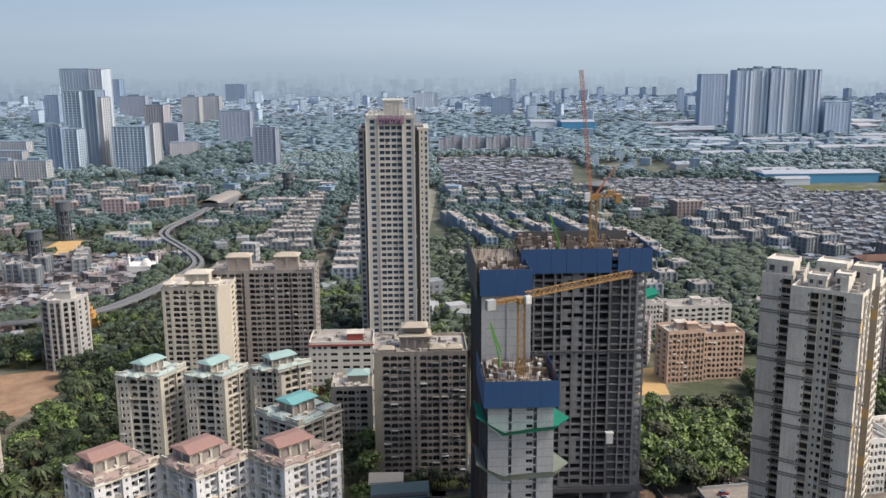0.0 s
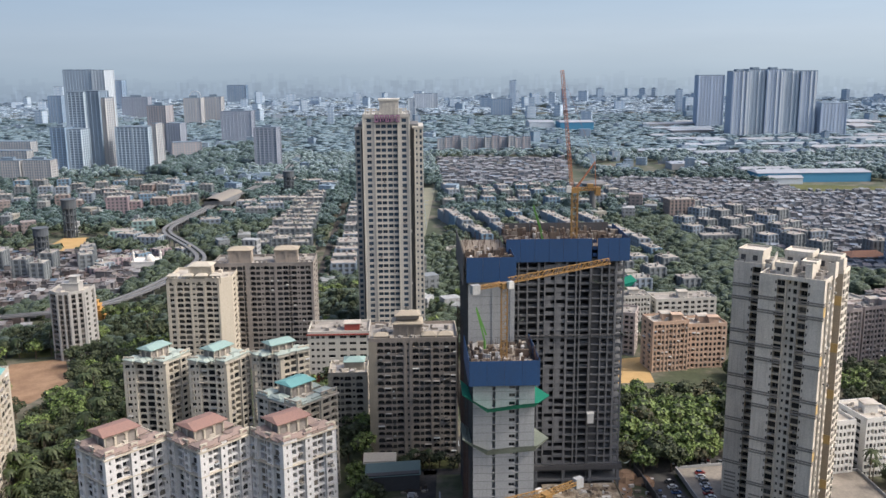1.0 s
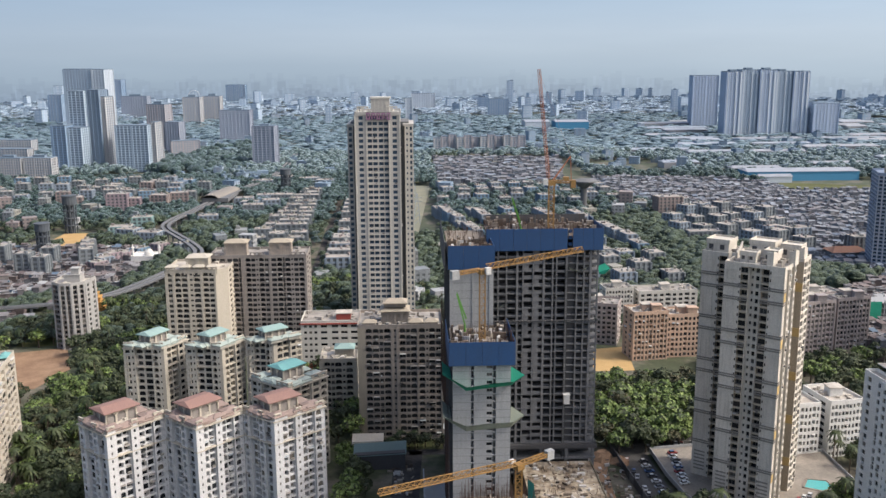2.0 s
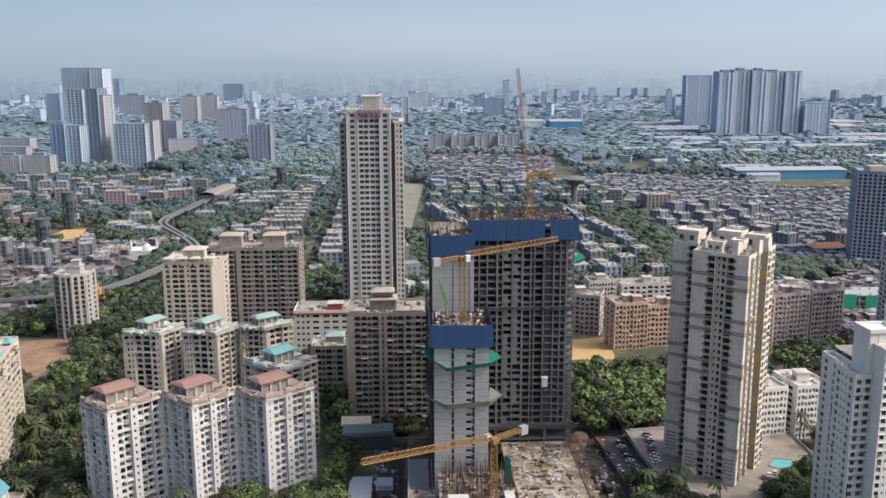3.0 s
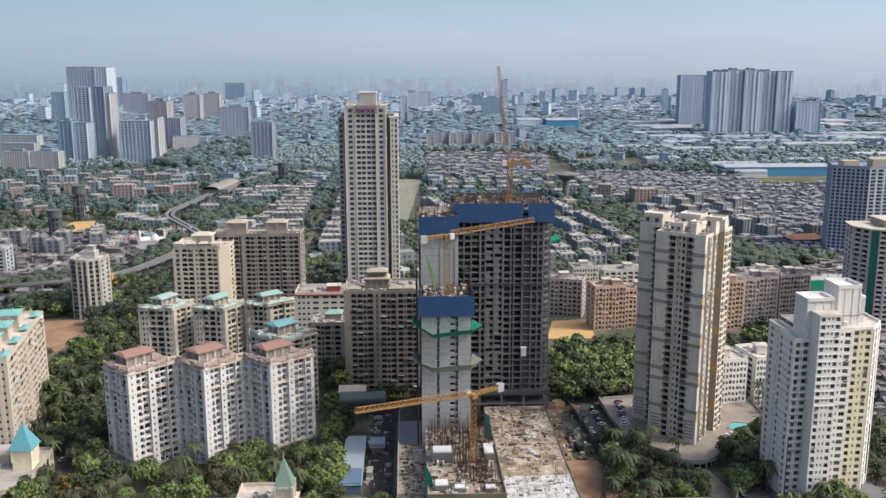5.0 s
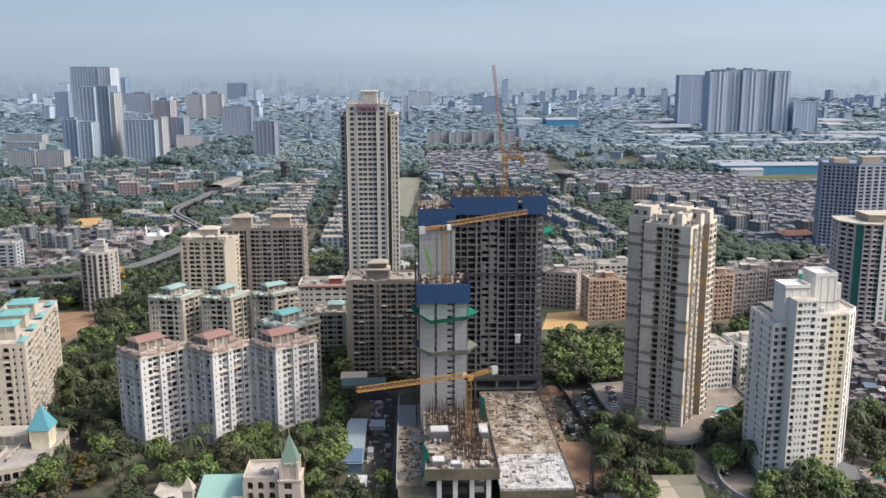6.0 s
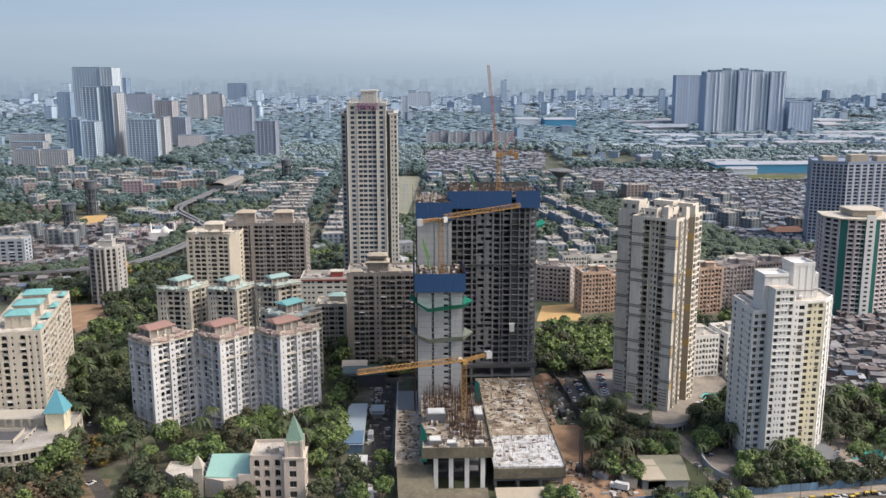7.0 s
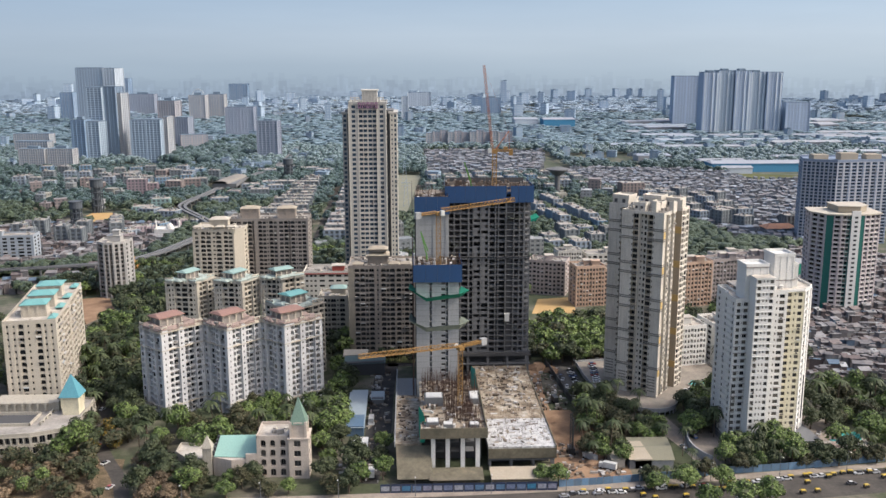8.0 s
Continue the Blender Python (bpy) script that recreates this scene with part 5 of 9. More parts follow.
        parapet(k, [(x0 - 0.2, y0 - 0.2), (x1 + 0.2, y0 - 0.2), (x1 + 0.2, y1 + 0.2), (x0 - 0.2, y1 + 0.2)], z1 - 1.3, 1.3, 0.3, 0)
        for t in (0.04, 0.33, 0.66, 0.96):
            x = x0 + (x1 - x0) * t
            r = Kit()
            r.box(x - 0.2, y0 - 0.15, z0, x + 0.2, y0 - 0.003, z1 - 1.35, 0)
            r.make("rib", [M["white"]], ob)
        k.box(x0 - 0.15, y0 - 0.3, z0 + 3.0, x1 + 0.15, y0 - 0.16, z0 + 3.3, 1)
        k.make("water_tank_room", [M["white"], M["dark_grey"]], ob)
    k = Kit()
    k.box(3.6, -4, -2.5, 40, 25, 0, 0)
    k.make("plinth", [M["concrete"]], ob)
    wall = thing("ramp_wall", "curved pale retaining wall beside the white tower", "wall", kind="structure")
    k = Kit()
    pts = [(132 + 9 * math.cos(a), 195 + 16 * math.sin(a)) for a in [radians(v) for v in range(95, 251, 12)]]
    for a, b in zip(pts, pts[1:]):
        d = (Vector(b) - Vector(a)).normalized() * 0.25
        s = (-d.y, d.x)
        k.prism([(a[0], a[1]), (b[0], b[1]), (b[0] + s[0] * 2, b[1] + s[1] * 2), (a[0] + s[0] * 2, a[1] + s[1] * 2)], 0, 3.0)
    k.make("wall_panel", [M["concrete_pale"]], wall)


white_tower()

# ---------------------------------------------------------------- the tower under construction
def ragged(k, x0, y0, x1, y1, z, n, rng, low=0.3, high=1.6, mats=(0,)):
    for _ in range(n):
        k.block(pose(rng.uniform(x0, x1), rng.uniform(y0, y1), z, 0, 0, rng.choice((0, 90, rng.uniform(0, 180)))), rng.uniform(0.3, 2.8), rng.uniform(0.15, 1.3), rng.uniform(low, high), rng.choice(mats))


def rods(k, x0, y0, x1, y1, z, n, rng, h=2.2, mat=0):
    for _ in range(n):
        x, y = rng.uniform(x0, x1), rng.uniform(y0, y1)
        k.beam((x, y, z), (x + rng.uniform(-0.2, 0.2), y, z + rng.uniform(0.8, h)), 0.09, mat)


def building_under_construction():
    rng = random.Random(77)
    ob = thing("unfinished_tower", "bare concrete tower under construction with blue safety screens", "building site")
    X0, X1, Y0, Y1, Z0, S, N = 33.5, 70.6, 271.0, 296.0, 15.2, 2.565, 27
    slab = Kit()
    slab.box(X0 - 0.1, Y0 - 0.15, -0.32, X1 + 0.1, Y1, 0, 0)
    data = slab.data("floor_slab", [M["concrete"]])
    for i in range(N + 1):
        s = new("floor_slab", data)
        s.parent, s.location = ob, (0, 0, Z0 + i * S)
    for z in (4.5, 9.8):
        k = Kit()
        k.box(X0, Y0 - 1.0, z - 0.7, X1 + 0.6, Y1, z, 0)
        k.make("transfer_slab", [M["concrete"]], ob)
    k = Kit()
    k.box(X0 - 0.5, Y0 - 1.6, Z0 - 1.8, X1 + 0.9, Y1, Z0 - 0.33, 0)
    k.make("transfer_beam", [M["concrete_dark"]], ob)
    cols = [0.3, 3.2, 6.0, 9.6, 11.6, 15.0, 18.6, 21.6, 22.9, 26.3, 29.8, 32.2, 34.4, 36.8]
    col = Kit()
    col.box(-0.22, -0.3, 0, 0.22, 0.5, S * N, 0)
    wide = Kit()
    wide.box(-0.35, -0.35, 0, 0.35, 0.6, S * N, 0)
    d1, d2 = col.data("column", [M["concrete"]]), wide.data("column", [M["concrete"]])
    for i, c in enumerate(cols):
        s = new("column", d2 if i % 3 == 0 else d1)
        s.parent, s.location = ob, (X0 + c, Y0, Z0)
        if i % 2 == 0:
            s = new("column", d2)
            s.parent, s.location = ob, (X0 + c, Y1 - 0.6, Z0)
    for i, y in enumerate((276, 281, 286, 291)):
        s = new("column", d2)
        s.parent, s.location = ob, (X1 - 0.3, y, Z0)
    for x in (0.6, 9.5, 18.6, 27.5, 36.8):
        k = Kit()
        k.box(X0 + x - 0.5, Y0 - 0.8, 0, X0 + x + 0.5, Y0 + 0.3, Z0 - 1.8)
        k.make("column", [M["concrete"]], ob)
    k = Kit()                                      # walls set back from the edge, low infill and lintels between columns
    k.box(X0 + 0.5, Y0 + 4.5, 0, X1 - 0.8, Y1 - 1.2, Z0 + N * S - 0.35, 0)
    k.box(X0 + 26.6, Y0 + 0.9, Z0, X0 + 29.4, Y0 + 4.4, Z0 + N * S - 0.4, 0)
    # core walls near-black: the shade behind the open frame is in the colour
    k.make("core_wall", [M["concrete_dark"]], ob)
    k = Kit()
    pairs = list(zip(cols, cols[1:]))
    for i in range(N):
        z = Z0 + i * S
        for j, (a, b) in enumerate(pairs):
            if j == 9 or b - a < 1.5:
                continue
            if j in (4, 5):                        # small room fronts with a window hole
                h = 0.9 if rng.random() < 0.8 else 0.3
                k.box(X0 + a + 0.35, Y0 - 0.05, z, X0 + b - 0.25, Y0 + 0.15, z + h)
                if rng.random() < 0.7:
                    m = a + (b - a) * 0.55
                    k.box(X0 + a + 0.35, Y0 + 0.003, z + h, X0 + m, Y0 + 0.14, z + S - 0.33)
            elif rng.random() < 0.75:
                k.box(X0 + a + 0.35, Y0 + 0.02, z + S - 0.75, X0 + b - 0.25, Y0 + 0.2, z + S - 0.325)
                if rng.random() < 0.45:
                    k.box(X0 + a + 0.35, Y0 + 1.2, z, X0 + b - 0.25, Y0 + 1.35, z + rng.uniform(0.4, 1.1))
    tagged(k.make("infill_wall", [M["concrete"]], ob), kind="stuff")
    # blue screens with their dark gaps
    zt = Z0 + N * S
    for x0, x1, y in ((X0 - 1.0, X0 + 26.2, Y0 - 1.4), (X0 + 28.0, X1 + 1.2, Y0 - 1.4)):
        n = 6 if x1 - x0 > 20 else 3
        for i in range(n):
            a, b = x0 + (x1 - x0) * i / n, x0 + (x1 - x0) * (i + 1) / n
            k = Kit()
            k.box(a + 0.04, y, zt - 0.5, b - 0.04, y + 0.15, zt + 6.9, 0)
            k.box(a + 0.02, y + 0.15, zt - 0.6, a + 0.22, y + 0.4, zt + 7.6, 1)
            k.make("safety_screen", [M["screen_blue"], M["steel"]], ob, "dark blue sheet screen")
    for i in range(4):
        k = Kit()
        a = Y0 - 1.2 + i * 6.6
        k.box(X1 + 1.05, a, zt - 0.5, X1 + 1.2, a + 6.5, zt + 6.9, 0)
        k.make("safety_screen", [M["screen_blue"]], ob, "dark blue sheet screen")
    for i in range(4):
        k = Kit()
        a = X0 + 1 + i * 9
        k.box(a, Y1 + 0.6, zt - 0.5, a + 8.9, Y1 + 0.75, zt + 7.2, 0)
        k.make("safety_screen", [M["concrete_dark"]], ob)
    for i in range(3):
        k = Kit()
        k.box(X0 + 26.6, Y0 - 0.6, zt + 0.9 + i * 2.2, X0 + 27.9, Y0 - 0.3, zt + 2.0 + i * 2.2, 0)
        k.make("safety_screen", [M["screen_blue"]], ob)
    k = Kit()
    ragged(k, X0, Y0, X1, Y1, zt + 4.2, 150, rng, 0.4, 3.0)
    k.box(X0, Y0 - 0.5, zt + 3.4, X1, Y1, zt + 4.2)
    tagged(k.make("formwork", [M["wood"]], ob), kind="stuff")
    k = Kit()
    rods(k, X0 - 0.8, Y0 - 1.2, X1 + 1, Y0 - 0.4, zt + 5, 90, rng, 3.0)
    rods(k, X0, Y0, X1, Y1, zt + 4.2, 150, rng, 3.6)
    tagged(k.make("reinforcement", [M["steel"]], ob), kind="stuff")

    # rear left bay
    lifts = Kit()
    fc = Facade(ob)
    A0, A1, B0 = 19.6, 33.4, 254.6
    fc.side((A0, B0), (A1, B0), 0, S, 32, [(1.0, "."), (5.0, "."), (0.6, "."), (4.0, "."), (1, ".")], 0)
    fc.side((A1, B0), (A1, Y0), 0, S, 32, [(0.5, "."), (2, "d"), (0.8, "."), (2, "d"), (0.5, ".")], 0)
    # side away from the sun takes the dark concrete, shade in the colour
    fc.side((A0, Y1), (A0, B0), 0, S, 32, [(0.4, "."), (1.5, "d"), (0.5, "."), (1.5, "d")] * 5, 1)
    fc.k.box(A0, B0, 81.4, A1, Y1, 82.0, 0)
    for i in range(31):                             # lift lines of the shuttering
        lifts.box(A0 - 0.02, B0 - 0.03, i * S - 0.04, A1 + 0.02, B0 - 0.003, i * S + 0.05, 0)
    # low front bay with the slot windows
    C0, C1, D0, D1, n2 = 19.3, 36.6, 229.6, 254.0, 24
    S2 = 58.6 / 24
    fc.side((C0, D0), (C1, D0), 0, S2, n2, [(6.2, "."), (1.1, "d"), (4.2, "."), (2.2, "l"), (1.2, "d"), (5.0, ".")], 2)
    fc.side((C1, D0), (C1, D1), 0, S2, n2, [(1, "."), (1.6, "l"), (2, "."), (1.6, "l"), (2, ".")], 2)
    # again the dark copy of the concrete on the shaded side
    fc.side((C0, D1), (C0, D0), 0, S2, n2, [(0.4, "."), (1.5, "d"), (0.5, "."), (1.5, "d")] * 3, 1)
    fc.k.box(C0, D0, 58.0, C1, D1, 58.5, 0)
    for i in range(n2):
        lifts.box(C0 - 0.02, D0 - 0.035, i * S2 - 0.04, C1 + 0.02, D0 - 0.003, i * S2 + 0.05, 0)
    fc.finish([M["concrete_pale"], M["concrete_dark"], M["concrete_pale"]], limit=40)
    tagged(lifts.make("shutter_line", [M["concrete"]], ob), kind="stuff")
    for i in range(3):
        a, b = A0 - 0.6 + i * 4.93, A0 - 0.6 + (i + 1) * 4.93
        k = Kit()
        k.box(a + 0.03, B0 - 1.2, 81.6, b - 0.03, B0 - 1.05, 89.2, 0)
        k.box(a + 0.03, B0 - 1.05, 81.6, a + 0.2, B0 - 0.85, 90.0, 1)
        k.make("safety_screen", [M["screen_blue"], M["steel"]], ob, "bright blue sheet screen")
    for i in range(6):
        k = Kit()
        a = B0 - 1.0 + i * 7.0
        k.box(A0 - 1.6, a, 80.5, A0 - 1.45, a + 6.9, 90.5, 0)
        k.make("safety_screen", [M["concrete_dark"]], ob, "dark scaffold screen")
    k = Kit()
    for i in range(3):
        k.box(A1 + 0.4, B0 - 1.0 + i * 5.4, 81.6, A1 + 0.52, B0 + 4.2 + i * 5.4, 88.5, 0)
    k.make("safety_screen", [M["screen_blue"]], ob)
    for a, b, side in ((C0 - 1.1, C1 + 1.2, "front"), (D0 - 1.1, D1 - 1, "right"), (D0 - 1.1, D1 - 1, "left")):
        for i in range(4):
            p, q = a + (b - a) * i / 4, a + (b - a) * (i + 1) / 4
            k = Kit()
            if side == "front":
                k.box(p + 0.03, D0 - 1.2, 58.2, q - 0.03, D0 - 1.05, 65.4, 0)
                k.box(p, D0 - 1.05, 58.2, p + 0.15, D0 - 0.9, 66.0, 1)
            else:
                x = C1 + 1.1 if side == "right" else C0 - 1.2
                k.box(x, p, 58.2, x + 0.12, q - 0.06, 65.6, 0)
            k.make("safety_screen", [M["screen_blue"], M["steel"]], ob, "blue sheet screen")
    k = Kit()
    ragged(k, C0, D0, C1, D1 - 2, 62.5, 90, rng, 0.3, 2.2)
    ragged(k, A0, B0, A1, Y0 + 4, 86.2, 70, rng, 0.3, 2.4)
    k.box(C0, D0 - 0.6, 61.8, C1, D1 - 1, 62.5)
    k.box(A0, B0 - 0.6, 85.2, A1, Y1, 86.2)
    tagged(k.make("formwork", [M["rubble"]], ob), kind="stuff")
    k = Kit()
    rods(k, C0, D0, C1, D1 - 2, 62.5, 140, rng, 3.2)
    rods(k, C1, D0, C1 + 1, D1 - 2, 63.5, 50, rng, 3.4)
    rods(k, A0, B0, A1, Y1, 86.2, 140, rng, 3.8)
    rods(k, A0 - 1.6, B0, A0 - 1.2, Y1, 30, 60, rng, 40.0)      # scaffold poles up the shaded side
    rods(k, C0 - 1.5, D0, C0 - 1.1, D1, 5, 50, rng, 50.0)
    tagged(k.make("reinforcement", [M["steel"]], ob), kind="stuff")
    # catch nets round the low bay
    for z, mat, depth, sag in ((53.0, "net_green", 3.6, 1.8), (40.0, "net_pale", 2.2, 1.2)):
        k = Kit()
        path = [(C0 - 2.6, D1 - 6), (C0 - 3.0, D0 - 0.5), (C0 + 4, D0 - depth), (C0 + 11, D0 - depth + 0.6), (C1 + 0.5, D0 - depth), (C1 + 4.4, D0 + 2), (C1 + 1.6, D0 + 12)]
        inner = [(C0 - 0.1, D1 - 6), (C0 - 0.1, D0 - 0.1), (C0 + 4, D0 - 0.1), (C0 + 11, D0 - 0.1), (C1 + 0.1, D0 - 0.1), (C1 + 0.1, D0 + 2), (C1 + 0.1, D0 + 12)]
        for i in range(6):
            za, zb = [z + sag * math.sin(j * 2.1) * 0.5 + (1.6 if j in (1, 5) else 0) for j in (i, i + 1)]
            k.face([(*inner[i], za - 2.2), (*inner[i + 1], zb - 2.2), (*path[i + 1], zb), (*path[i], za)])
            k.face([(*inner[i], za - 2.0), (*path[i], za + 0.2), (*path[i + 1], zb + 0.2), (*inner[i + 1], zb - 2.0)])
        k.make("catch_net", [M[mat]], ob, "sagging safety net")
    k = Kit()
    k.face([(X1 + 0.2, Y0, 76), (X1 + 3.8, Y0 - 1, 77.4), (X1 + 3.0, Y0 + 4, 78.2), (X1 + 0.2, Y0 + 4, 77)])
    k.face([(X1 + 0.2, Y0, 75.2), (X1 + 0.2, Y0, 76), (X1 + 3.8, Y0 - 1, 77.4), (X1 + 2.2, Y0 - 0.5, 75.5)])
    k.make("catch_net", [M["net_green"]], ob, "green safety net corner")
    for x, z, w in ((33.4, 65.5, 5.0), (60.5, 78.0, 6.0), (X1, 16.5, 4.0), (X1 - 1, 60.5, 4)):
        k = Kit()
        pts = [(x + w * i / 5, Y0 - 0.8 - 1.6 * math.sin(math.pi * i / 5), z - 0.9 * math.sin(math.pi * i / 5)) for i in range(6)]
        for p, q in zip(pts, pts[1:]):
            k.face([(p[0], Y0 - 0.2, p[2] - 0.7), (q[0], Y0 - 0.2, q[2] - 0.7), q, p])
        k.make("catch_net", [M["net_pale"]], ob, "pale sagging net")
    k = Kit()
    k.box(X0, Y0 - 1.0, 59.4, X1 + 1, Y0 - 0.2, 59.65)
    k.make("catch_platform", [M["concrete_dark"]], ob)
    # hoist on the face
    h = thing("site_hoist", "white hoist cage on a mast against the frame", "hoist")
    k = Kit()
    for x in (59.2, 60.0):
        k.beam((x, Y0 - 1.0, 0), (x, Y0 - 1.0, 80), 0.14)
    for i in range(40):
        k.beam((59.2, Y0 - 1.0, i * 2.0), (60.0, Y0 - 1.0, i * 2.0 + 1), 0.08)
    k.make("mast", [M["metal_dark"]], h)
    k = Kit()
    k.box(59.4, Y0 - 2.6, 30, 61.4, Y0 - 1.1, 33.2)
    k.box(59.2, Y0 - 2.8, 33.2, 61.6, Y0 - 0.9, 33.5)
    k.make("cage", [M["metal_white"]], h)


building_under_construction()


# ---------------------------------------------------------------- cranes
def lattice(k, p, q, w, h, step, bar=0.16, lace=0.1, tri=False):
    """A lattice girder from p to q."""
    p, q = Vector(p), Vector(q)
    d = (q - p).normalized()
    s = d.cross(Vector((0, 0, 1)))
    s = s.normalized() if s.length > 0.05 else Vector((1, 0, 0))
    u = s.cross(d).normalized()
    corners = [-s * w / 2, s * w / 2, u * h] if tri else [-s * w / 2 - u * h / 2, s * w / 2 - u * h / 2, s * w / 2 + u * h / 2, -s * w / 2 + u * h / 2]
    for c in corners:
        k.beam(p + c, q + c, bar)
    n = max(2, int((q - p).length / step))
    for i in range(n):
        a, b = p + (q - p) * i / n, p + (q - p) * (i + 1) / n
        for j in range(len(corners)):
            c0, c1 = corners[j], corners[(j + 1) % len(corners)]
            k.beam(a + c0, b + c1, lace)
            k.beam(b + c0, b + c1, lace)


def jib_crane(base, top, tip, tail, label):
    ob = thing("tower_crane", label, "crane", "site cranes")
    x, y, z0 = base
    k = Kit()
    lattice(k, (x, y, z0), (x, y, top), 1.7, 1.7, 1.9, 0.24, 0.13)
    k.make("mast", [M["crane"]], ob)
    d = (Vector(tip) - Vector((x, y, tip[2]))).normalized()
    k = Kit()
    lattice(k, Vector((x, y, top + 0.8)) + d * 1.2, Vector(tip), 1.3, 1.5, 1.7, 0.22, 0.12, True)
    k.make("jib", [M["crane"]], ob)
    k = Kit()
    lattice(k, Vector((x, y, top + 0.8)) - d * 1.0, Vector(tail), 1.3, 0.8, 1.6, 0.22, 0.12)
    k.make("counter_jib", [M["crane"]], ob)
    k = Kit()
    a = math.degrees(math.atan2(d.y, d.x))
    k.block(pose(*(Vector(tail) + d * 1.0 - Vector((0, 0, 1.6))), 0, 0, a), 2.4, 1.6, 2.6)
    k.make("counterweight", [M["concrete_pale"]], ob, "pale concrete counterweight")
    k = Kit()
    k.block(pose(x, y, top - 0.6, 0, 0, a), 2.2, 2.2, 1.6)
    k.make("slewing_unit", [M["crane"]], ob)
    k = Kit()
    s = Vector((d.y, -d.x, 0))
    k.block(pose(*(Vector((x, y, top - 0.4)) + s * 1.7 + d), 0, 0, a), 1.6, 1.3, 2.0)
    k.make("cab", [M["metal_white"]], ob, "white operator's cab")
    return ob


jib_crane((28.6, 236.8, 62.5), 84.6, (61.0, 250.5, 87.6), (19.3, 233.0, 84.9), "yellow-orange tower crane with level jib on the low bay")
jib_crane((35.4, 198.0, 16.5), 40.2, (-1.2, 175.6, 44.2), (45.2, 204.0, 41.4), "yellow tower crane with long jib over the podium")


def luffing_crane():
    ob = thing("tower_crane", "orange luffing tower crane with steep boom", "crane", "site cranes")
    x, y, z = 54.6, 266.0 + 8.0, 106.0
    k = Kit()
    lattice(k, (x, y, 84), (x, y, z), 1.8, 1.8, 1.9, 0.26, 0.14)
    k.make("mast", [M["crane"]], ob)
    k = Kit()
    lattice(k, (x - 1.2, y, z + 1.2), (49.2, y - 3.0, 143.2), 0.9, 1.0, 1.7, 0.13, 0.07, True)
    k.make("boom", [M["crane_boom"]], ob, "slender red-orange lattice boom")
    k = Kit()
    k.beam((x + 0.5, y - 0.8, z + 1), (x + 6.2, y, z + 9.0), 0.3)
    k.beam((x + 0.5, y + 0.8, z + 1), (x + 6.2, y, z + 9.0), 0.3)
    k.beam((x + 6.2, y, z + 9.0), (x + 6.6, y, z + 0.6), 0.2)
    k.beam((x + 6.2, y, z + 9.0), (49.2, y - 3.0, 143.2), 0.05)
    k.make("a_frame", [M["crane_boom"]], ob)
    k = Kit()
    lattice(k, (x - 1, y, z + 0.5), (x + 8.0, y, z + 0.5), 1.6, 0.8, 1.5, 0.24, 0.14)
    k.block(pose(x, y, z - 0.7), 2.4, 2.4, 1.5)
    k.make("machine_deck", [M["crane"]], ob)
    k = Kit()
    k.block(pose(x + 7.2, y, z - 1.6), 1.6, 2.2, 2.6)
    k.block(pose(x + 4.8, y, z + 0.9), 1.8, 1.8, 1.2)
    k.make("counterweight", [M["crane"]], ob)
    k = Kit()
    k.block(pose(x - 2.2, y - 1.4, z - 0.4), 1.5, 1.4, 2.0)
    k.make("cab", [M["metal_white"]], ob, "white operator's cab")


luffing_crane()


def placing_boom(x, y, z, pts):
    ob = thing("concrete_pump_boom", "lime-green folding concrete placing boom", "site machine", "placing booms")
    k = Kit()
    k.tube(x, y, z, z + 3, 0.4, 0.35, 8)
    k.make("post", [M["boom_green"]], ob)
    last = Vector((x, y, z + 3))
    for p in pts:
        k = Kit()
        p = Vector(p)
        k.beam(last, p, 0.5)
        k.beam(last + Vector((0, 0, 0.5)), p + Vector((0, 0, 0.4)), 0.25)
        k.make("boom_section", [M["boom_green"]], ob)
        last = p


placing_boom(24.0, 247.5, 62.4, [(21.6, 248.4, 75.0), (24.5, 248.0, 67.0)])
placing_boom(44.5, 274, 88.0, [(41.3, 272, 101.3), (44.2, 273, 93)])


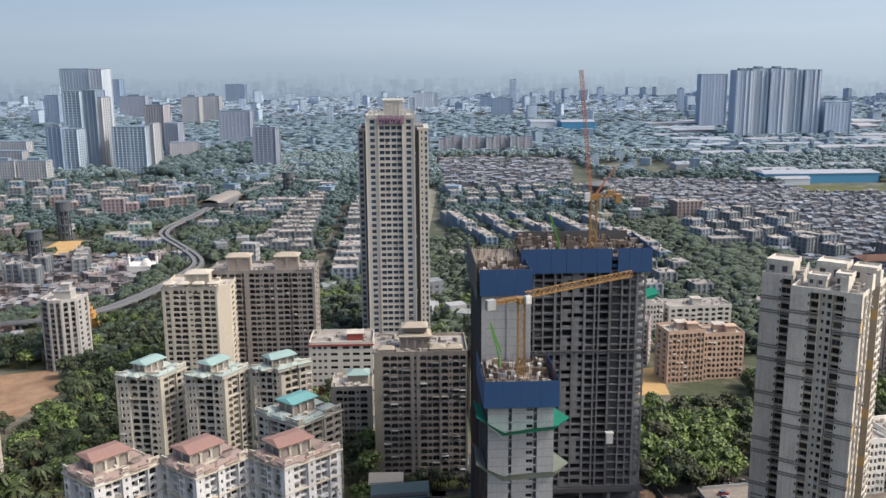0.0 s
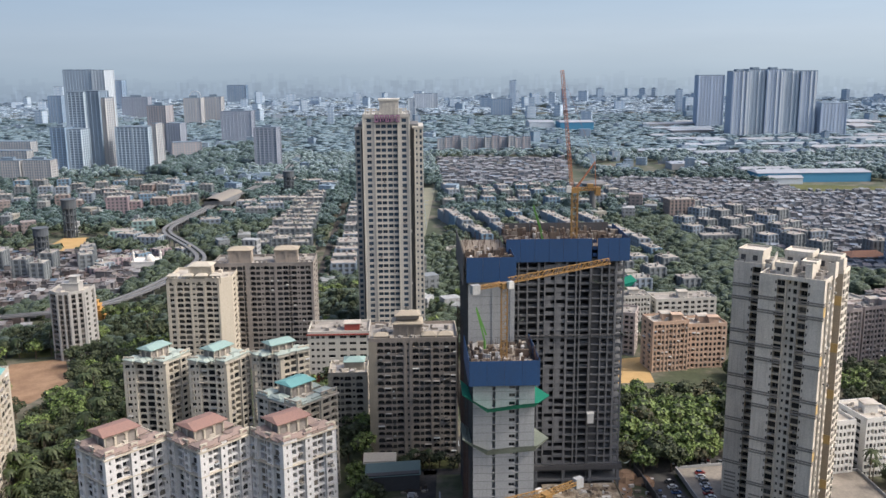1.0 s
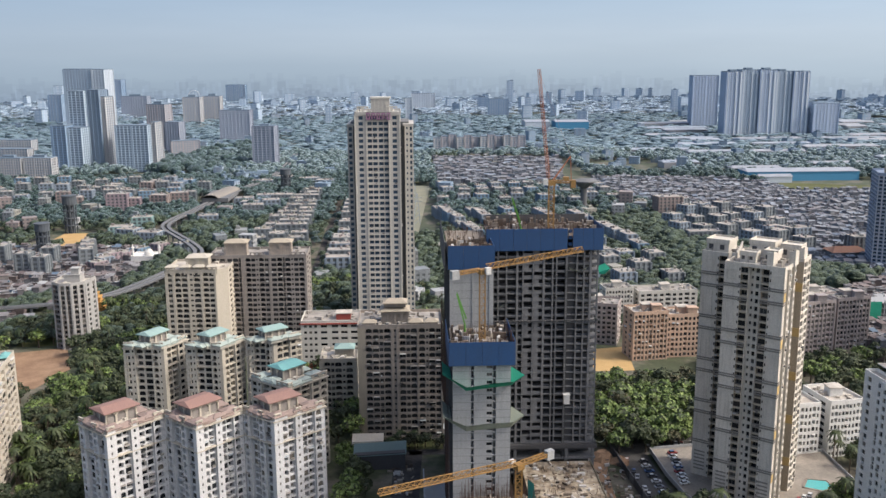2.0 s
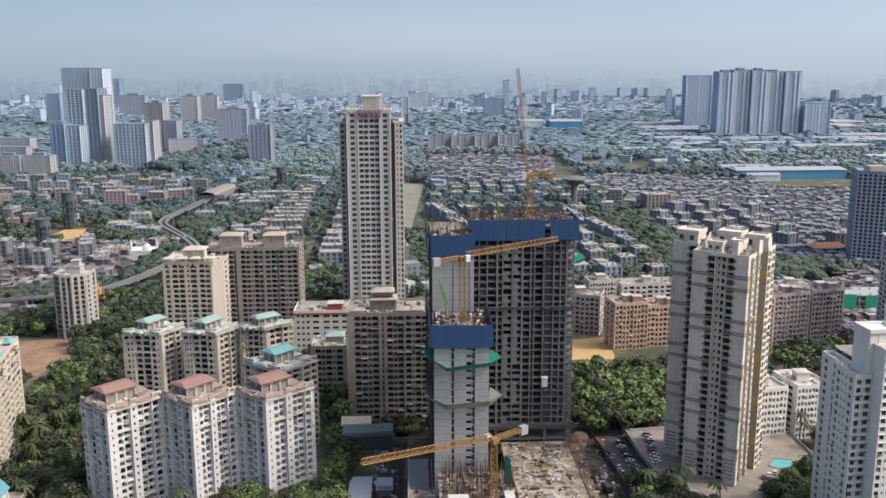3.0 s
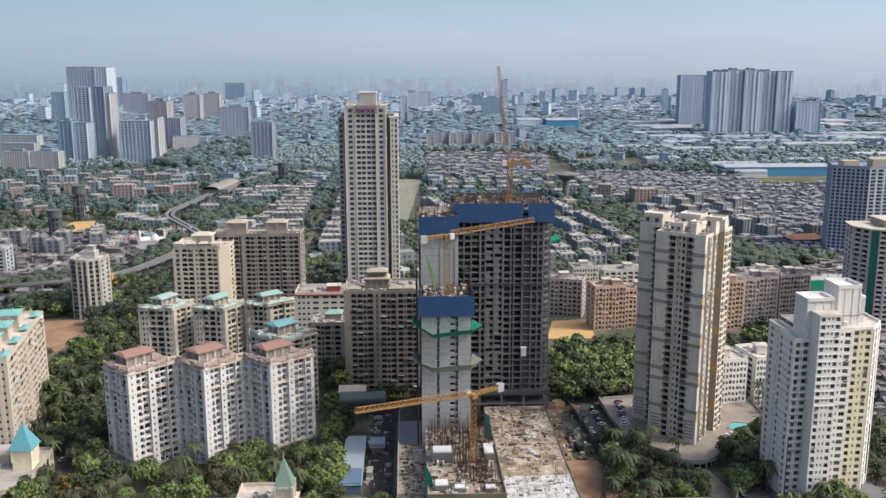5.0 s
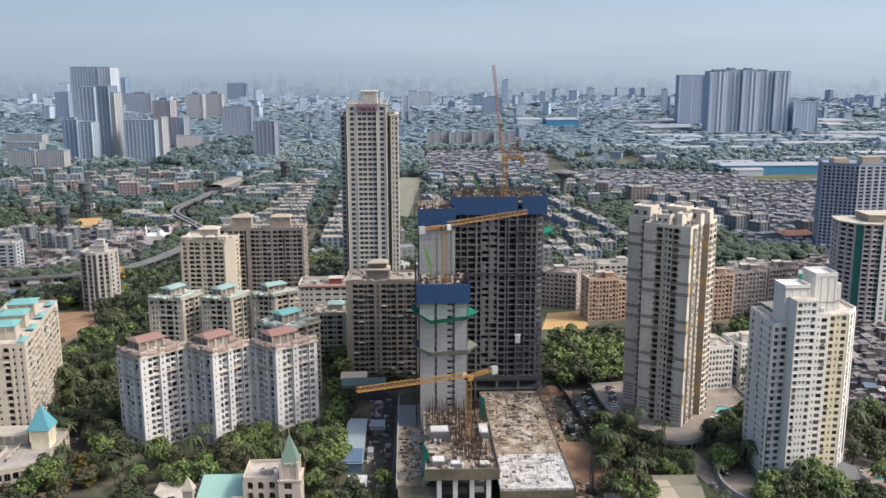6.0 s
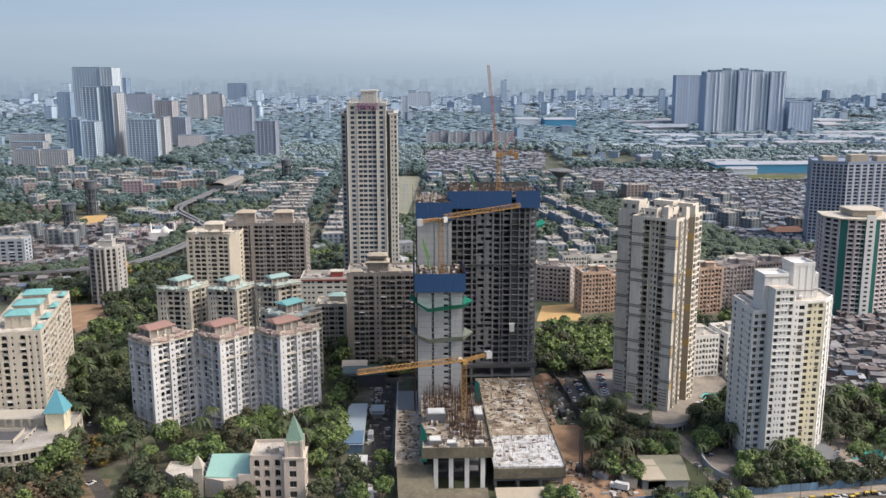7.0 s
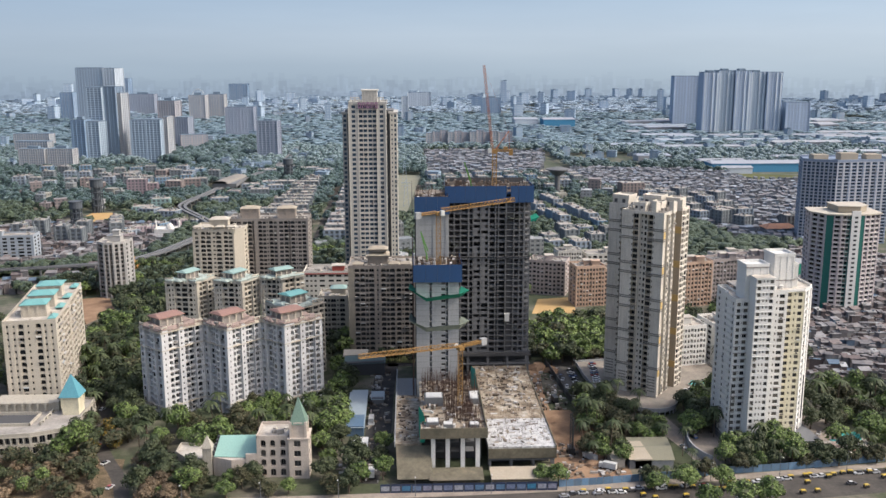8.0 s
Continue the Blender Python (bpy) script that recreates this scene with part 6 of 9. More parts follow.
# ---------------------------------------------------------------- the podium site in front
def podium():
    rng = random.Random(5)
    ob = thing("unfinished_podium", "half-built concrete podium with raw decks and white columns", "building site")
    k = Kit()
    k.box(44.5, 178.5, 8.2, 68.8, 205, 9.2, 0)
    k.make("deck_slab", [M["deck_white"]], ob, "lime-splashed white cast deck")
    k = Kit()
    k.box(44.5, 205.004, 8.2, 68.8, 268, 9.2, 0)
    k.make("deck_slab", [M["deck_brown"]], ob, "muddy brown cast deck")
    k = Kit()
    k.box(44.5, 178.0, 4.9, 68.9, 178.45, 8.6, 0)
    k.box(68.81, 178.0, 4.9, 69.2, 268, 9.6, 0)
    k.make("edge_screen", [M["cover"]], ob, "olive-grey netting along the slab edge")
    k = Kit()
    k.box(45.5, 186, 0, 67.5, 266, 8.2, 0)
    # dark colour stands in for shade under the deck
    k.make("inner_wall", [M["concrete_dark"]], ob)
    for x in (45.2, 53, 61, 68.2):
        for y in (179.5, 184):
            k = Kit()
            k.box(x - 0.4, y - 0.4, 0, x + 0.4, y + 0.4, 8.2)
            k.make("column", [M["concrete"]], ob)
    k = Kit()
    k.box(44.6, 178.6, 4.0, 68.7, 185, 4.4)
    k.make("mezzanine_slab", [M["concrete"]], ob)
    k = Kit()
    k.box(11.0, 182.5, 8.2, 20.5, 232, 9.2)
    k.make("deck_slab", [M["deck_brown"]], ob)
    k = Kit()
    k.box(10.6, 182, 8.2, 11.0, 262, 10.4)
    k.box(10.9, 232, 0, 20, 262, 6.0)
    k.make("edge_wall", [M["concrete_pale"]], ob)
    k = Kit()
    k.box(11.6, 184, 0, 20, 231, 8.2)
    # painted dark, like the shade beneath this deck
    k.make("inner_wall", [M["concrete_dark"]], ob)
    k = Kit()                                           # sloping shade cloth and low sheds before it
    k.solid([(11.2, 182.4, 8.6), (23.5, 182.4, 8.6), (24.5, 167.5, 2.6), (11.8, 167.5, 2.6), (11.2, 182.4, 8.4), (23.5, 182.4, 8.4), (24.5, 167.5, 2.4), (11.8, 167.5, 2.4)],
            ((3, 2, 1, 0), (4, 5, 6, 7), (0, 1, 5, 4), (1, 2, 6, 5), (2, 3, 7, 6), (3, 0, 4, 7)))
    k.make("shade_cloth", [M["cover"]], ob, "dusty brown sloping cover")
    # raised slab on tall white columns
    k = Kit()
    k.box(20.2, 175.5, 15.6, 43.6, 228, 16.6)
    k.make("raised_slab", [M["deck_brown"]], ob)
    k = Kit()
    k.box(19.9, 175.0, 14.2, 43.9, 175.4, 18.0)
    k.box(43.61, 175.4, 14.2, 44.0, 228, 17.8)
    k.make("edge_screen", [M["cover"]], ob, "olive-grey netting along the slab edge")
    for x in (24.6, 29.8, 35.2, 40.6):
        k = Kit()
        k.box(x - 0.75, 177, 0, x + 0.75, 178.4, 15.6)
        k.make("column", [M["white"]], ob, "tall white column")
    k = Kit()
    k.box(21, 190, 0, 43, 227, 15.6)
    # shade behind the tall columns put into the wall colour
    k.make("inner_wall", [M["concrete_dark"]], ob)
    for i, x in enumerate((25.5, 31.0, 36.5)):
        for z in (4.2, 8.0, 11.8):
            k = Kit()
            k.box(x, 186, z, x + 3.4, 190, z + 0.4)
            k.make("inner_beam", [M["concrete"]], ob)
    # walls, shutters and stacks on the raised slab
    for x, y, w, d, h in ((25.5, 203, 7, 6, 3.4), (24.5, 182, 4.5, 4.5, 1.8), (30, 180, 3.5, 3, 1.4), (39.5, 180, 3.5, 3.0, 1.2), (41, 206, 3.4, 9, 2.2)):
        k = Kit()
        k.block(pose(x, y, 16.6), w, d, h)
        k.block(pose(x, y, 16.6 + h), w * 0.85, d * 0.85, 0.25, 1)
        k.make("shutter_box", [M["concrete"], M["metal_white"]], ob)
    k = Kit()
    ragged(k, 21, 177, 43, 227, 16.6, 200, rng, 0.2, 1.3)
    ragged(k, 45.5, 180, 68, 266, 9.2, 230, rng, 0.03, 0.25)
    ragged(k, 46, 215, 66, 266, 9.2, 120, rng, 0.2, 0.9)
    ragged(k, 12, 184, 20, 230, 9.2, 90, rng, 0.05, 0.6)
    tagged(k.make("stacked_material", [M["rubble"]], ob), kind="stuff")
    k = Kit()
    rods(k, 21, 206, 43, 228, 16.6, 520, rng, 7.5)
    rods(k, 29, 184, 40, 206, 16.6, 420, rng, 4.5)
    rods(k, 36, 177, 43, 200, 16.6, 160, rng, 3.0)
    rods(k, 45, 180, 68, 266, 9.2, 200, rng, 1.6)
    tagged(k.make("reinforcement", [M["steel"]], ob), kind="stuff")
    k = Kit()
    pts = [(20.0, 183, 9.4), (21.6, 183, 9.4), (21.2, 184, 20.5), (19.8, 188, 21.5)]
    k.face(pts)
    k.face([(20.0, 183, 9.4), (19.8, 188, 21.5), (19.6, 192, 19.0), (19.7, 190, 9.4)])
    k.face([(21.6, 183, 9.4), (22.6, 181, 15.0), (21.2, 184, 20.5)])
    k.make("drape_net", [M["net_green"]], ob, "bright green hanging net")
    k = Kit()
    k.face([(40.6, 219, 16.6), (43.4, 218, 16.6), (42.6, 220, 24.5), (41.0, 221, 25.5)])
    k.make("drape_net", [M["green_strip"]], ob, "dark green hanging net")
    for x0, x1 in ((23.0, 42.0), (44.5, 66.0)):
        k = Kit()
        k.solid([(x0, 174.0, 3.6), (x1, 174.0, 3.6), (x1, 165.8, 2.6), (x0, 165.8, 2.6), (x0, 174.0, 3.75), (x1, 174.0, 3.75), (x1, 165.8, 2.75), (x0, 165.8, 2.75)],
                ((3, 2, 1, 0), (4, 5, 6, 7), (0, 1, 5, 4), (1, 2, 6, 5), (2, 3, 7, 6), (3, 0, 4, 7)))
        for x in (x0 + 0.5, (x0 + x1) / 2, x1 - 0.5):
            k.beam((x, 166.2, 0), (x, 166.2, 2.6), 0.15)
        k.box(x0 + 1, 168, 0, x1 - 1, 173.5, 2.6)
        k.make("site_shed", [M["cover"] if x0 < 40 else M["tan"]], ob, "low shed with dusty sloping roof")


podium()

# hoarding along the road
board = thing("site_hoarding", "dark blue printed hoarding panels along the road", "fence")
x = 6.0
while x < 66:
    w = 3.6
    k = Kit()
    k.box(x, 162.2, 0.1, x + w - 0.12, 162.35, 3.3, 0)
    k.make("panel", [M["hoarding"]], board)
    k = Kit()
    k.box(x + 0.3, 162.14, 0.9, x + w - 0.45, 162.197, 2.6, 0)
    k.make("print", [island_mat("hoarding_print", [(0, (0.03, 0.2, 0.35)), (0.5, (0.2, 0.2, 0.3)), (1, (0.4, 0.42, 0.45))], 0.5, 1.2, 0.5, of_object=True) if "hp" not in M else M["hp"]], board)
    if "hp" not in M:
        M["hp"] = bpy.data.materials["hoarding_print"]
    x += w
fence = thing("sheet_fence", "blue corrugated sheet fence along the road", "fence")
rows = [(68, 164.5), (84, 166), (104, 169), (130, 172.5), (150, 174.5), (170, 177), (192, 181)]
for (a, b), (c, d) in zip(rows, rows[1:]):
    n = 6
    for i in range(n):
        p, q = (a + (c - a) * i / n, b + (d - b) * i / n), (a + (c - a) * (i + 0.96) / n, b + (d - b) * (i + 0.96) / n)
        k = Kit()
        k.solid([(*p, 0), (*q, 0), (q[0], q[1] + 0.1, 0), (p[0], p[1] + 0.1, 0), (*p, 2.8), (*q, 2.8), (q[0], q[1] + 0.1, 2.8), (p[0], p[1] + 0.1, 2.8)], ((4, 5, 6, 7), (0, 1, 5, 4), (1, 2, 6, 5), (2, 3, 7, 6), (3, 0, 4, 7)))
        k.make("panel", [M["fence_blue"]], fence)

# sheds in the lane beside the site
for name, label, pts, z, roof, wall in (("site_shed", "long dark green roofed shed in the shade", [(-14, 283), (4.5, 285), (4.5, 293), (-14, 291)], 7, "roof_green", "concrete_dark"),
                                        ("site_shed", "small cream flat-roofed shed", [(-15, 292.5), (-4, 293), (-4, 298), (-15, 298)], 8, "cream_light", "cream_light"),
                                        ("site_shed", "blue-walled shed with pale sheet roof", [(-9, 212), (-2, 212), (-2, 250), (-9, 250)], 5, "roof_blue", "fence_blue"),
                                        ("site_cabin", "small white site cabin", [(-6, 196), (0, 196), (0, 201), (-6, 201)], 4, "metal_white", "cream_light"),
                                        ("site_cabin", "grey site cabin roof", [(0, 246), (5, 246), (5, 252), (0, 252)], 3.6, "roof_blue", "concrete")):
    ob = thing(name, label, "shed")
    k = Kit()
    k.prism(pts, 0, z - 0.8, 0)
    k.make("wall", [M[wall]], ob)
    k = Kit()
    (a, b, c, d) = pts
    k.solid([(a[0] - 0.4, a[1] - 0.4, z - 1.4), (b[0] + 0.4, b[1] - 0.4, z - 1.4), (c[0] + 0.4, c[1] + 0.4, z), (d[0] - 0.4, d[1] + 0.4, z), (a[0] - 0.4, a[1] - 0.4, z - 1.25), (b[0] + 0.4, b[1] - 0.4, z - 1.25), (c[0] + 0.4, c[1] + 0.4, z + 0.15), (d[0] - 0.4, d[1] + 0.4, z + 0.15)],
            ((3, 2, 1, 0), (4, 5, 6, 7), (0, 1, 5, 4), (1, 2, 6, 5), (2, 3, 7, 6), (3, 0, 4, 7)))
    k.make("roof", [M[roof]], ob)

# ---------------------------------------------------------------- church and arcaded club house
def church():
    ob, z = corner_block("church_building", "pale stone-coloured church building with green spire", [(-38, 176.5), (-26.5, 176.5), (-26.5, 190), (-38, 190)], 14.4, 3.6, ["stone_pink"],
                         [[(1, "."), (1.7, "a"), (1.0, "."), (1.7, "a"), (1.2, "."), (1.7, "a"), (1, ".")], [(1, "."), (2, "w"), (1, ".")]], 61, "roof_light", 4, category="church")
    fc = Facade(ob)
    T = [(-26.5, 175.0), (-19.5, 175.0), (-19.5, 184), (-26.5, 184)]
    fc.side(T[0], T[1], 0, 3.7, 4, [(1.6, "."), (2.4, "k"), (0.5, "."), (2.0, ".")], 0)
    fc.side(T[1], T[2], 0, 3.7, 4, [(1, "."), (2, "w"), (1, "."), (2, "w"), (1, ".")], 0)
    fc.side(T[2], T[3], 0, 3.7, 4, [(1, ".")], 0)
    fc.side(T[3], T[0], 0, 3.7, 4, [(1, ".")], 0)
    fc.finish([M["stone_pink"]], name="tower_wall")
    k = Kit()
    k.box(-26.8, 174.7, 14.8, -19.2, 184.3, 15.3)
    k.box(-25.6, 175.6, 15.3, -20.4, 181.4, 20.2)
    arch_row(k, (-24.6, 175.3), (-21.4, 175.3), 15.4, 1, 5.6, 0)
    for x, y in ((-25.6, 175.6), (-20.4, 175.6), (-25.6, 181.4), (-20.4, 181.4)):
        k.box(x - 0.45, y - 0.45, 15.3, x + 0.45, y + 0.45, 21.2)
    k.make("belfry", [M["stone_pink"]], ob)
    k = Kit()
    c = (-23, 178.5)
    base = [(-26.1, 175.2), (-19.9, 175.2), (-19.9, 181.8), (-26.1, 181.8)]
    for i in range(4):
        k.face([(*base[i], 20.2), (*base[(i + 1) % 4], 20.2), (*c, 29.6)])
    k.face([(*p, 20.2) for p in reversed(base)])
    k.make("spire", [M["green_copper"]], ob, "green metal-clad pyramid spire")
    k = Kit()
    k.beam((*c, 29.4), (*c, 31.4), 0.18)
    k.make("finial", [M["cream_light"]], ob)
    hall = thing("church_hall", "church hall with pale mint sloping roof", "church hall")
    k = Kit()
    k.prism([(-54, 179), (-47, 176), (-38.1, 177.2), (-38.1, 191), (-54, 191)], 0, 7.0)
    k.box(-42, 176.4, 0, -38.12, 177.1, 9.0)
    k.make("wall", [M["stone_pink"]], hall)
    k = Kit()
    k.solid([(-53.6, 178.8, 7.1), (-38.2, 177.2, 7.1), (-38.2, 191.4, 9.8), (-53.6, 191.4, 9.8), (-53.6, 178.8, 7.35), (-38.2, 177.2, 7.35), (-38.2, 191.4, 10.05), (-53.6, 191.4, 10.05)],
            ((3, 2, 1, 0), (4, 5, 6, 7), (0, 1, 5, 4), (1, 2, 6, 5), (2, 3, 7, 6), (3, 0, 4, 7)))
    k.make("roof", [M["mint_roof"]], hall)
    for i in range(5):
        k = Kit()
        k.block(pose(-54.0, 180.5 + i * 2.4, 7.1 + i * 0.46), 0.8, 0.9, 1.6)
        k.make("gable_step", [M["concrete_dark"]], hall)
    wing = thing("church_wing", "low flat-roofed cream church wing", "church wing")
    k = Kit()
    pts = [(-69, 186), (-64, 180.5), (-57, 179.5), (-54.2, 182), (-54.2, 192), (-69, 194)]
    k.prism(pts, 0, 5.6, 0, 1)
    parapet(k, pts, 5.6, 0.8, 0.3, 0)
    k.make("wall", [M["cream"], M["roof_light"]], wing)
    k = Kit()
    k.box(-57.6, 178.4, 0, -54.4, 181.4, 10.6)
    for i in range(4):
        b = [(-58, 178), (-54, 178), (-54, 181.8), (-58, 181.8)]
        k.face([(*b[i], 10.6), (*b[(i + 1) % 4], 10.6), (-56, 179.9, 15.0)])
    k.make("turret", [M["cream"]], wing)


church()


def club_house():
    ob = thing("club_house", "cream arcaded low building with a flat terrace roof", "club house")
    fc = Facade(ob)
    front = [(-172, 199), (-140, 197), (-126, 198.5), (-116, 203), (-112, 210)]
    arcs = {0: 13, 1: 6, 2: 4, 3: 3}
    for i in range(4):
        fc.side(front[i], front[i + 1], 0, 3.9, 2, [(0.35, "."), (2, "a")] * arcs[i] + [(0.35, ".")], 0, 0.35, 1)
    fc.side((-112, 210), (-114, 236), 0, 3.9, 2, [(0.6, "."), (2, "a")] * 6 + [(0.6, ".")], 0)
    fc.side((-114, 236), (-172, 233), 0, 3.9, 2, [(1, ".")], 0)
    fc.side((-172, 233), (-172, 199), 0, 3.9, 2, [(1, ".")], 0)
    fc.finish([M["cream"], M["cream_light"]], limit=120)
    k = Kit()
    poly = front + [(-114, 236), (-172, 233)]
    k.prism(poly, 7.8, 8.2, 0, 1)
    parapet(k, poly, 8.2, 0.9, 0.3, 0)
    k.make("roof", [M["cream"], M["roof_slab"]], ob)
    k = Kit()                                        # light court on the roof, upper arcade behind it
    arch_row(k, (-150, 222), (-126, 222), 8.2, 8, 3.8, 0, 0.3, 0.8)
    k.box(-150, 223, 8.2, -124, 232, 12.0, 0)
    arch_row(k, (-126, 222), (-126, 208), 8.2, 4, 1.4, 0, 0.3, 0.5)
    # flat dark sheet painted in place of the shaded court below
    k.box(-146, 208, 8.21, -130, 219, 8.3, 1)
    parapet(k, [(-146.5, 207.5), (-129.5, 207.5), (-129.5, 219.5), (-146.5, 219.5)], 8.2, 1.2, 0.4, 0)
    k.box(-165, 214, 8.2, -152, 232, 11.4, 0)
    k.make("upper_arcade", [M["cream"], M["concrete_dark"]], ob)
    k = Kit()
    k.hip(pose(-160, 223, 11.4), 14, 18, 2.0, 0.4, 0, 0.3)
    k.block(pose(-122, 228, 8.2), 6, 5, 4.4, 1)
    k.hip(pose(-122, 228, 12.6), 6, 5, 0.8, 0.3, 0, 0.5)
    k.make("upper_roof", [M["tile_brown"], M["cream_light"]], ob)
    k = Kit()
    k.box(-121, 218.5, 0, -114.6, 225, 15.6, 0)
    for p, q in (((-121.3, 218.3), (-114.3, 218.3)), ((-114.3, 218.3), (-114.3, 225.2))):
        arch_row(k, p, q, 11.0, 2, 4.4, 0, 0.5, 0.25)
    k.make("turret", [M["yellowish"]], ob)
    k = Kit()
    b = [(-121.9, 217.6), (-113.7, 217.6), (-113.7, 225.9), (-121.9, 225.9)]
    for i in range(4):
        k.face([(*b[i], 15.6), (*b[(i + 1) % 4], 15.6), (-117.8, 221.7, 24.2)])
    k.face([(*p, 15.6) for p in reversed(b)])
    k.make("spire", [M["blue_spire"]], ob, "blue-green pyramid spire")


club_house()


# low sheds by the road, beside the towers
def low_shed(poly, h, wall, roof, label, rise=1.2):
    ob = thing("low_shed", label, "shed", "roadside sheds")
    k = Kit()
    k.prism(poly, 0, h)
    k.make("wall", [M[wall]], ob)
    k = Kit()
    c = Vector((sum(p[0] for p in poly) / 4, sum(p[1] for p in poly) / 4))
    big = [tuple(c + (Vector(p) - c) * 1.06) for p in poly]
    a, b = [(Vector(big[i]) + Vector(big[(i + 3) % 4])) / 2 for i in (0, 2)]
    a, b = (Vector(big[0]) + Vector(big[3])) / 2, (Vector(big[1]) + Vector(big[2])) / 2
    z = h + 0.02
    k.solid([(*p, z) for p in big] + [(*a, z + rise), (*b, z + rise)], ((0, 1, 5, 4), (2, 3, 4, 5), (1, 2, 5), (3, 0, 4), (3, 2, 1, 0)))
    k.make("roof", [M[roof]], ob)


low_shed([(98, 178), (112, 178), (114.5, 198), (99.5, 198)], 3.4, "concrete_pale", "roof_olive", "long low shed with weathered olive sheet roof", 0.9)
low_shed([(163, 184), (179, 186), (178, 192), (162, 190)], 3.2, "stone_pink", "tile_brown", "small low roadside house with brown roof", 0.8)
tarp = thing("tarpaulin", "crumpled turquoise tarpaulin over a lean-to", "tarpaulin")
k = Kit()
rng_t = random.Random(5)
grid = [[(176 + i * 1.1, 188 + j * 1.1, 3.6 + rng_t.uniform(-0.7, 0.9)) for i in range(6)] for j in range(5)]
for j in range(4):
    for i in range(5):
        k.face([grid[j][i], grid[j][i + 1], grid[j + 1][i + 1], grid[j + 1][i]])
k.make("sheet", [M["tarp"]], tarp)
k = Kit()
for x, y in ((176.2, 188.2), (181.3, 188.2), (176.2, 192.2), (181.3, 192.2)):
    k.beam((x, y, 0), (x, y, 4.0), 0.18)
k.make("post", [M["metal_dark"]], tarp)

# ---------------------------------------------------------------- mid-distance buildings
KEEP = []                # outlines kept free of trees and filler houses


def keep(poly):
    KEEP.append((min(p[0] for p in poly), min(p[1] for p in poly), max(p[0] for p in poly), max(p[1] for p in poly), poly))


def rect(x0, y0, x1, y1):
    return [(x0, y0), (x1, y0), (x1, y1), (x0, y1)]


def turned(cx, cy, w, d, deg):
    c, s = math.cos(radians(deg)), math.sin(radians(deg))
    return [(cx + a * w / 2 * c - b * d / 2 * s, cy + a * w / 2 * s + b * d / 2 * c) for a, b in ((-1, -1), (1, -1), (1, 1), (-1, 1))]


# weathered white, its base colour blued for haze
M["row_pale"] = plaster("weathered_haze_white_paint", (0.331, 0.371, 0.412), (0.187, 0.21, 0.229), 0.6)
PW = [(0.7, "."), (1.5, "w"), (0.5, "."), (2.0, "b"), (0.5, "."), (1.5, "w")] * 3 + [(0.7, ".")]
PS = [(1, "."), (1.5, "w"), (1.2, "."), (1.5, "w"), (1, ".")]
for label, poly, h, wall, seed in (
        ("dusty pink seven-storey housing block by the pitch", turned(124, 409, 18, 14, 8), 23, "pink", 71),
        ("dusty pink seven-storey housing block with balconies", turned(143, 413, 20, 14, 4), 22, "pink", 72),
        ("grey-brown housing block by the sand pitch", turned(105, 437, 24, 15, -20), 22, "mauve", 73),
        ("pale low housing block with cluttered roof", turned(150, 470, 34, 14, 5), 18, "tower_pale", 74),
        ("pale housing block with white roof rooms", turned(122, 466, 16, 12, 5), 20, "tower_pale", 75),
        ("white six-storey block behind the beige tower", turned(149, 292, 15, 16, 10), 21, "white", 76),
        ("white six-storey block with shaded balconies", turned(167, 296, 14, 18, 10), 22, "white", 77),
        ("pink-beige eight-storey housing block in a row", turned(186, 405, 22, 13, 15), 27, "pink", 78),
        ("mauve-grey eight-storey housing block in a row", turned(208, 413, 22, 13, 15), 26, "mauve", 79),
        ("mauve-grey eight-storey block with roof room", turned(230, 420, 20, 13, 15), 26, "mauve", 80),
        ("pale housing block with water tanks", turned(226, 450, 26, 13, 10), 21, "tower_pale", 81),
        ("white four-storey institute building", turned(-286, 552, 52, 16, 4), 18, "row_pale", 82)):
    ob, z = corner_block("housing_block", label, poly, h, 2.62, [wall], [PW, PS], seed, "roof_light" if wall in ("white", "pink") else "roof_slab", 16, limit=90, awn=0.1)
    keep(poly)
    cx, cy = sum(p[0] for p in poly) / 4, sum(p[1] for p in poly) / 4
    roof_room(ob, cx, cy, z, 5, 5, 3.2, wall, "roof_light", "flat")
    if "pink" in label or "mauve" in label:
        roof_room(ob, cx + 4, cy - 4, z, 4.6, 4, 3.6, wall, wall, "flat")


def blue_tower():
    ob = thing("apartment_tower", "blue-grey residential tower with dense balconies", "apartment tower", "right-hand towers")
    fc = Facade(ob, "glass_blue", "frame_dark")
    wall = plaster("blue_grey_cladding", (0.23, 0.285, 0.38), (0.17, 0.2, 0.26), 0.4)
    poly = [(330, 590), (352, 577), (398, 583), (402, 612), (338, 616)]
    F = [(0.5, ",1"), (1.8, "k"), (0.7, ",1"), (1.8, "r"), (0.4, ",")] * 4
    for i in range(5):
        fc.side(poly[i], poly[(i + 1) % 5], 0, 2.64, 25, F if i < 2 else [(1, "."), (2, "w")] * 5 + [(1, ".")], 0, 0.35, 1)
    fc.finish([wall, plaster("pale_blue_grey_trim", (0.45, 0.47, 0.52), (0.3, 0.31, 0.34), 0.3)], limit=200)
    k = Kit()
    k.prism(poly, 66, 66.6, 0)
    parapet(k, poly, 66.6, 1.4, 0.4, 0)
    for x, y, w, d, h in ((345, 596, 12, 9, 4), (366, 592, 14, 9, 5.5), (388, 596, 12, 9, 4)):
        k.block(pose(x, y, 66.6), w, d, h, 1)
    k.make("roof", [wall, M["tan"]], ob)
    keep(poly)


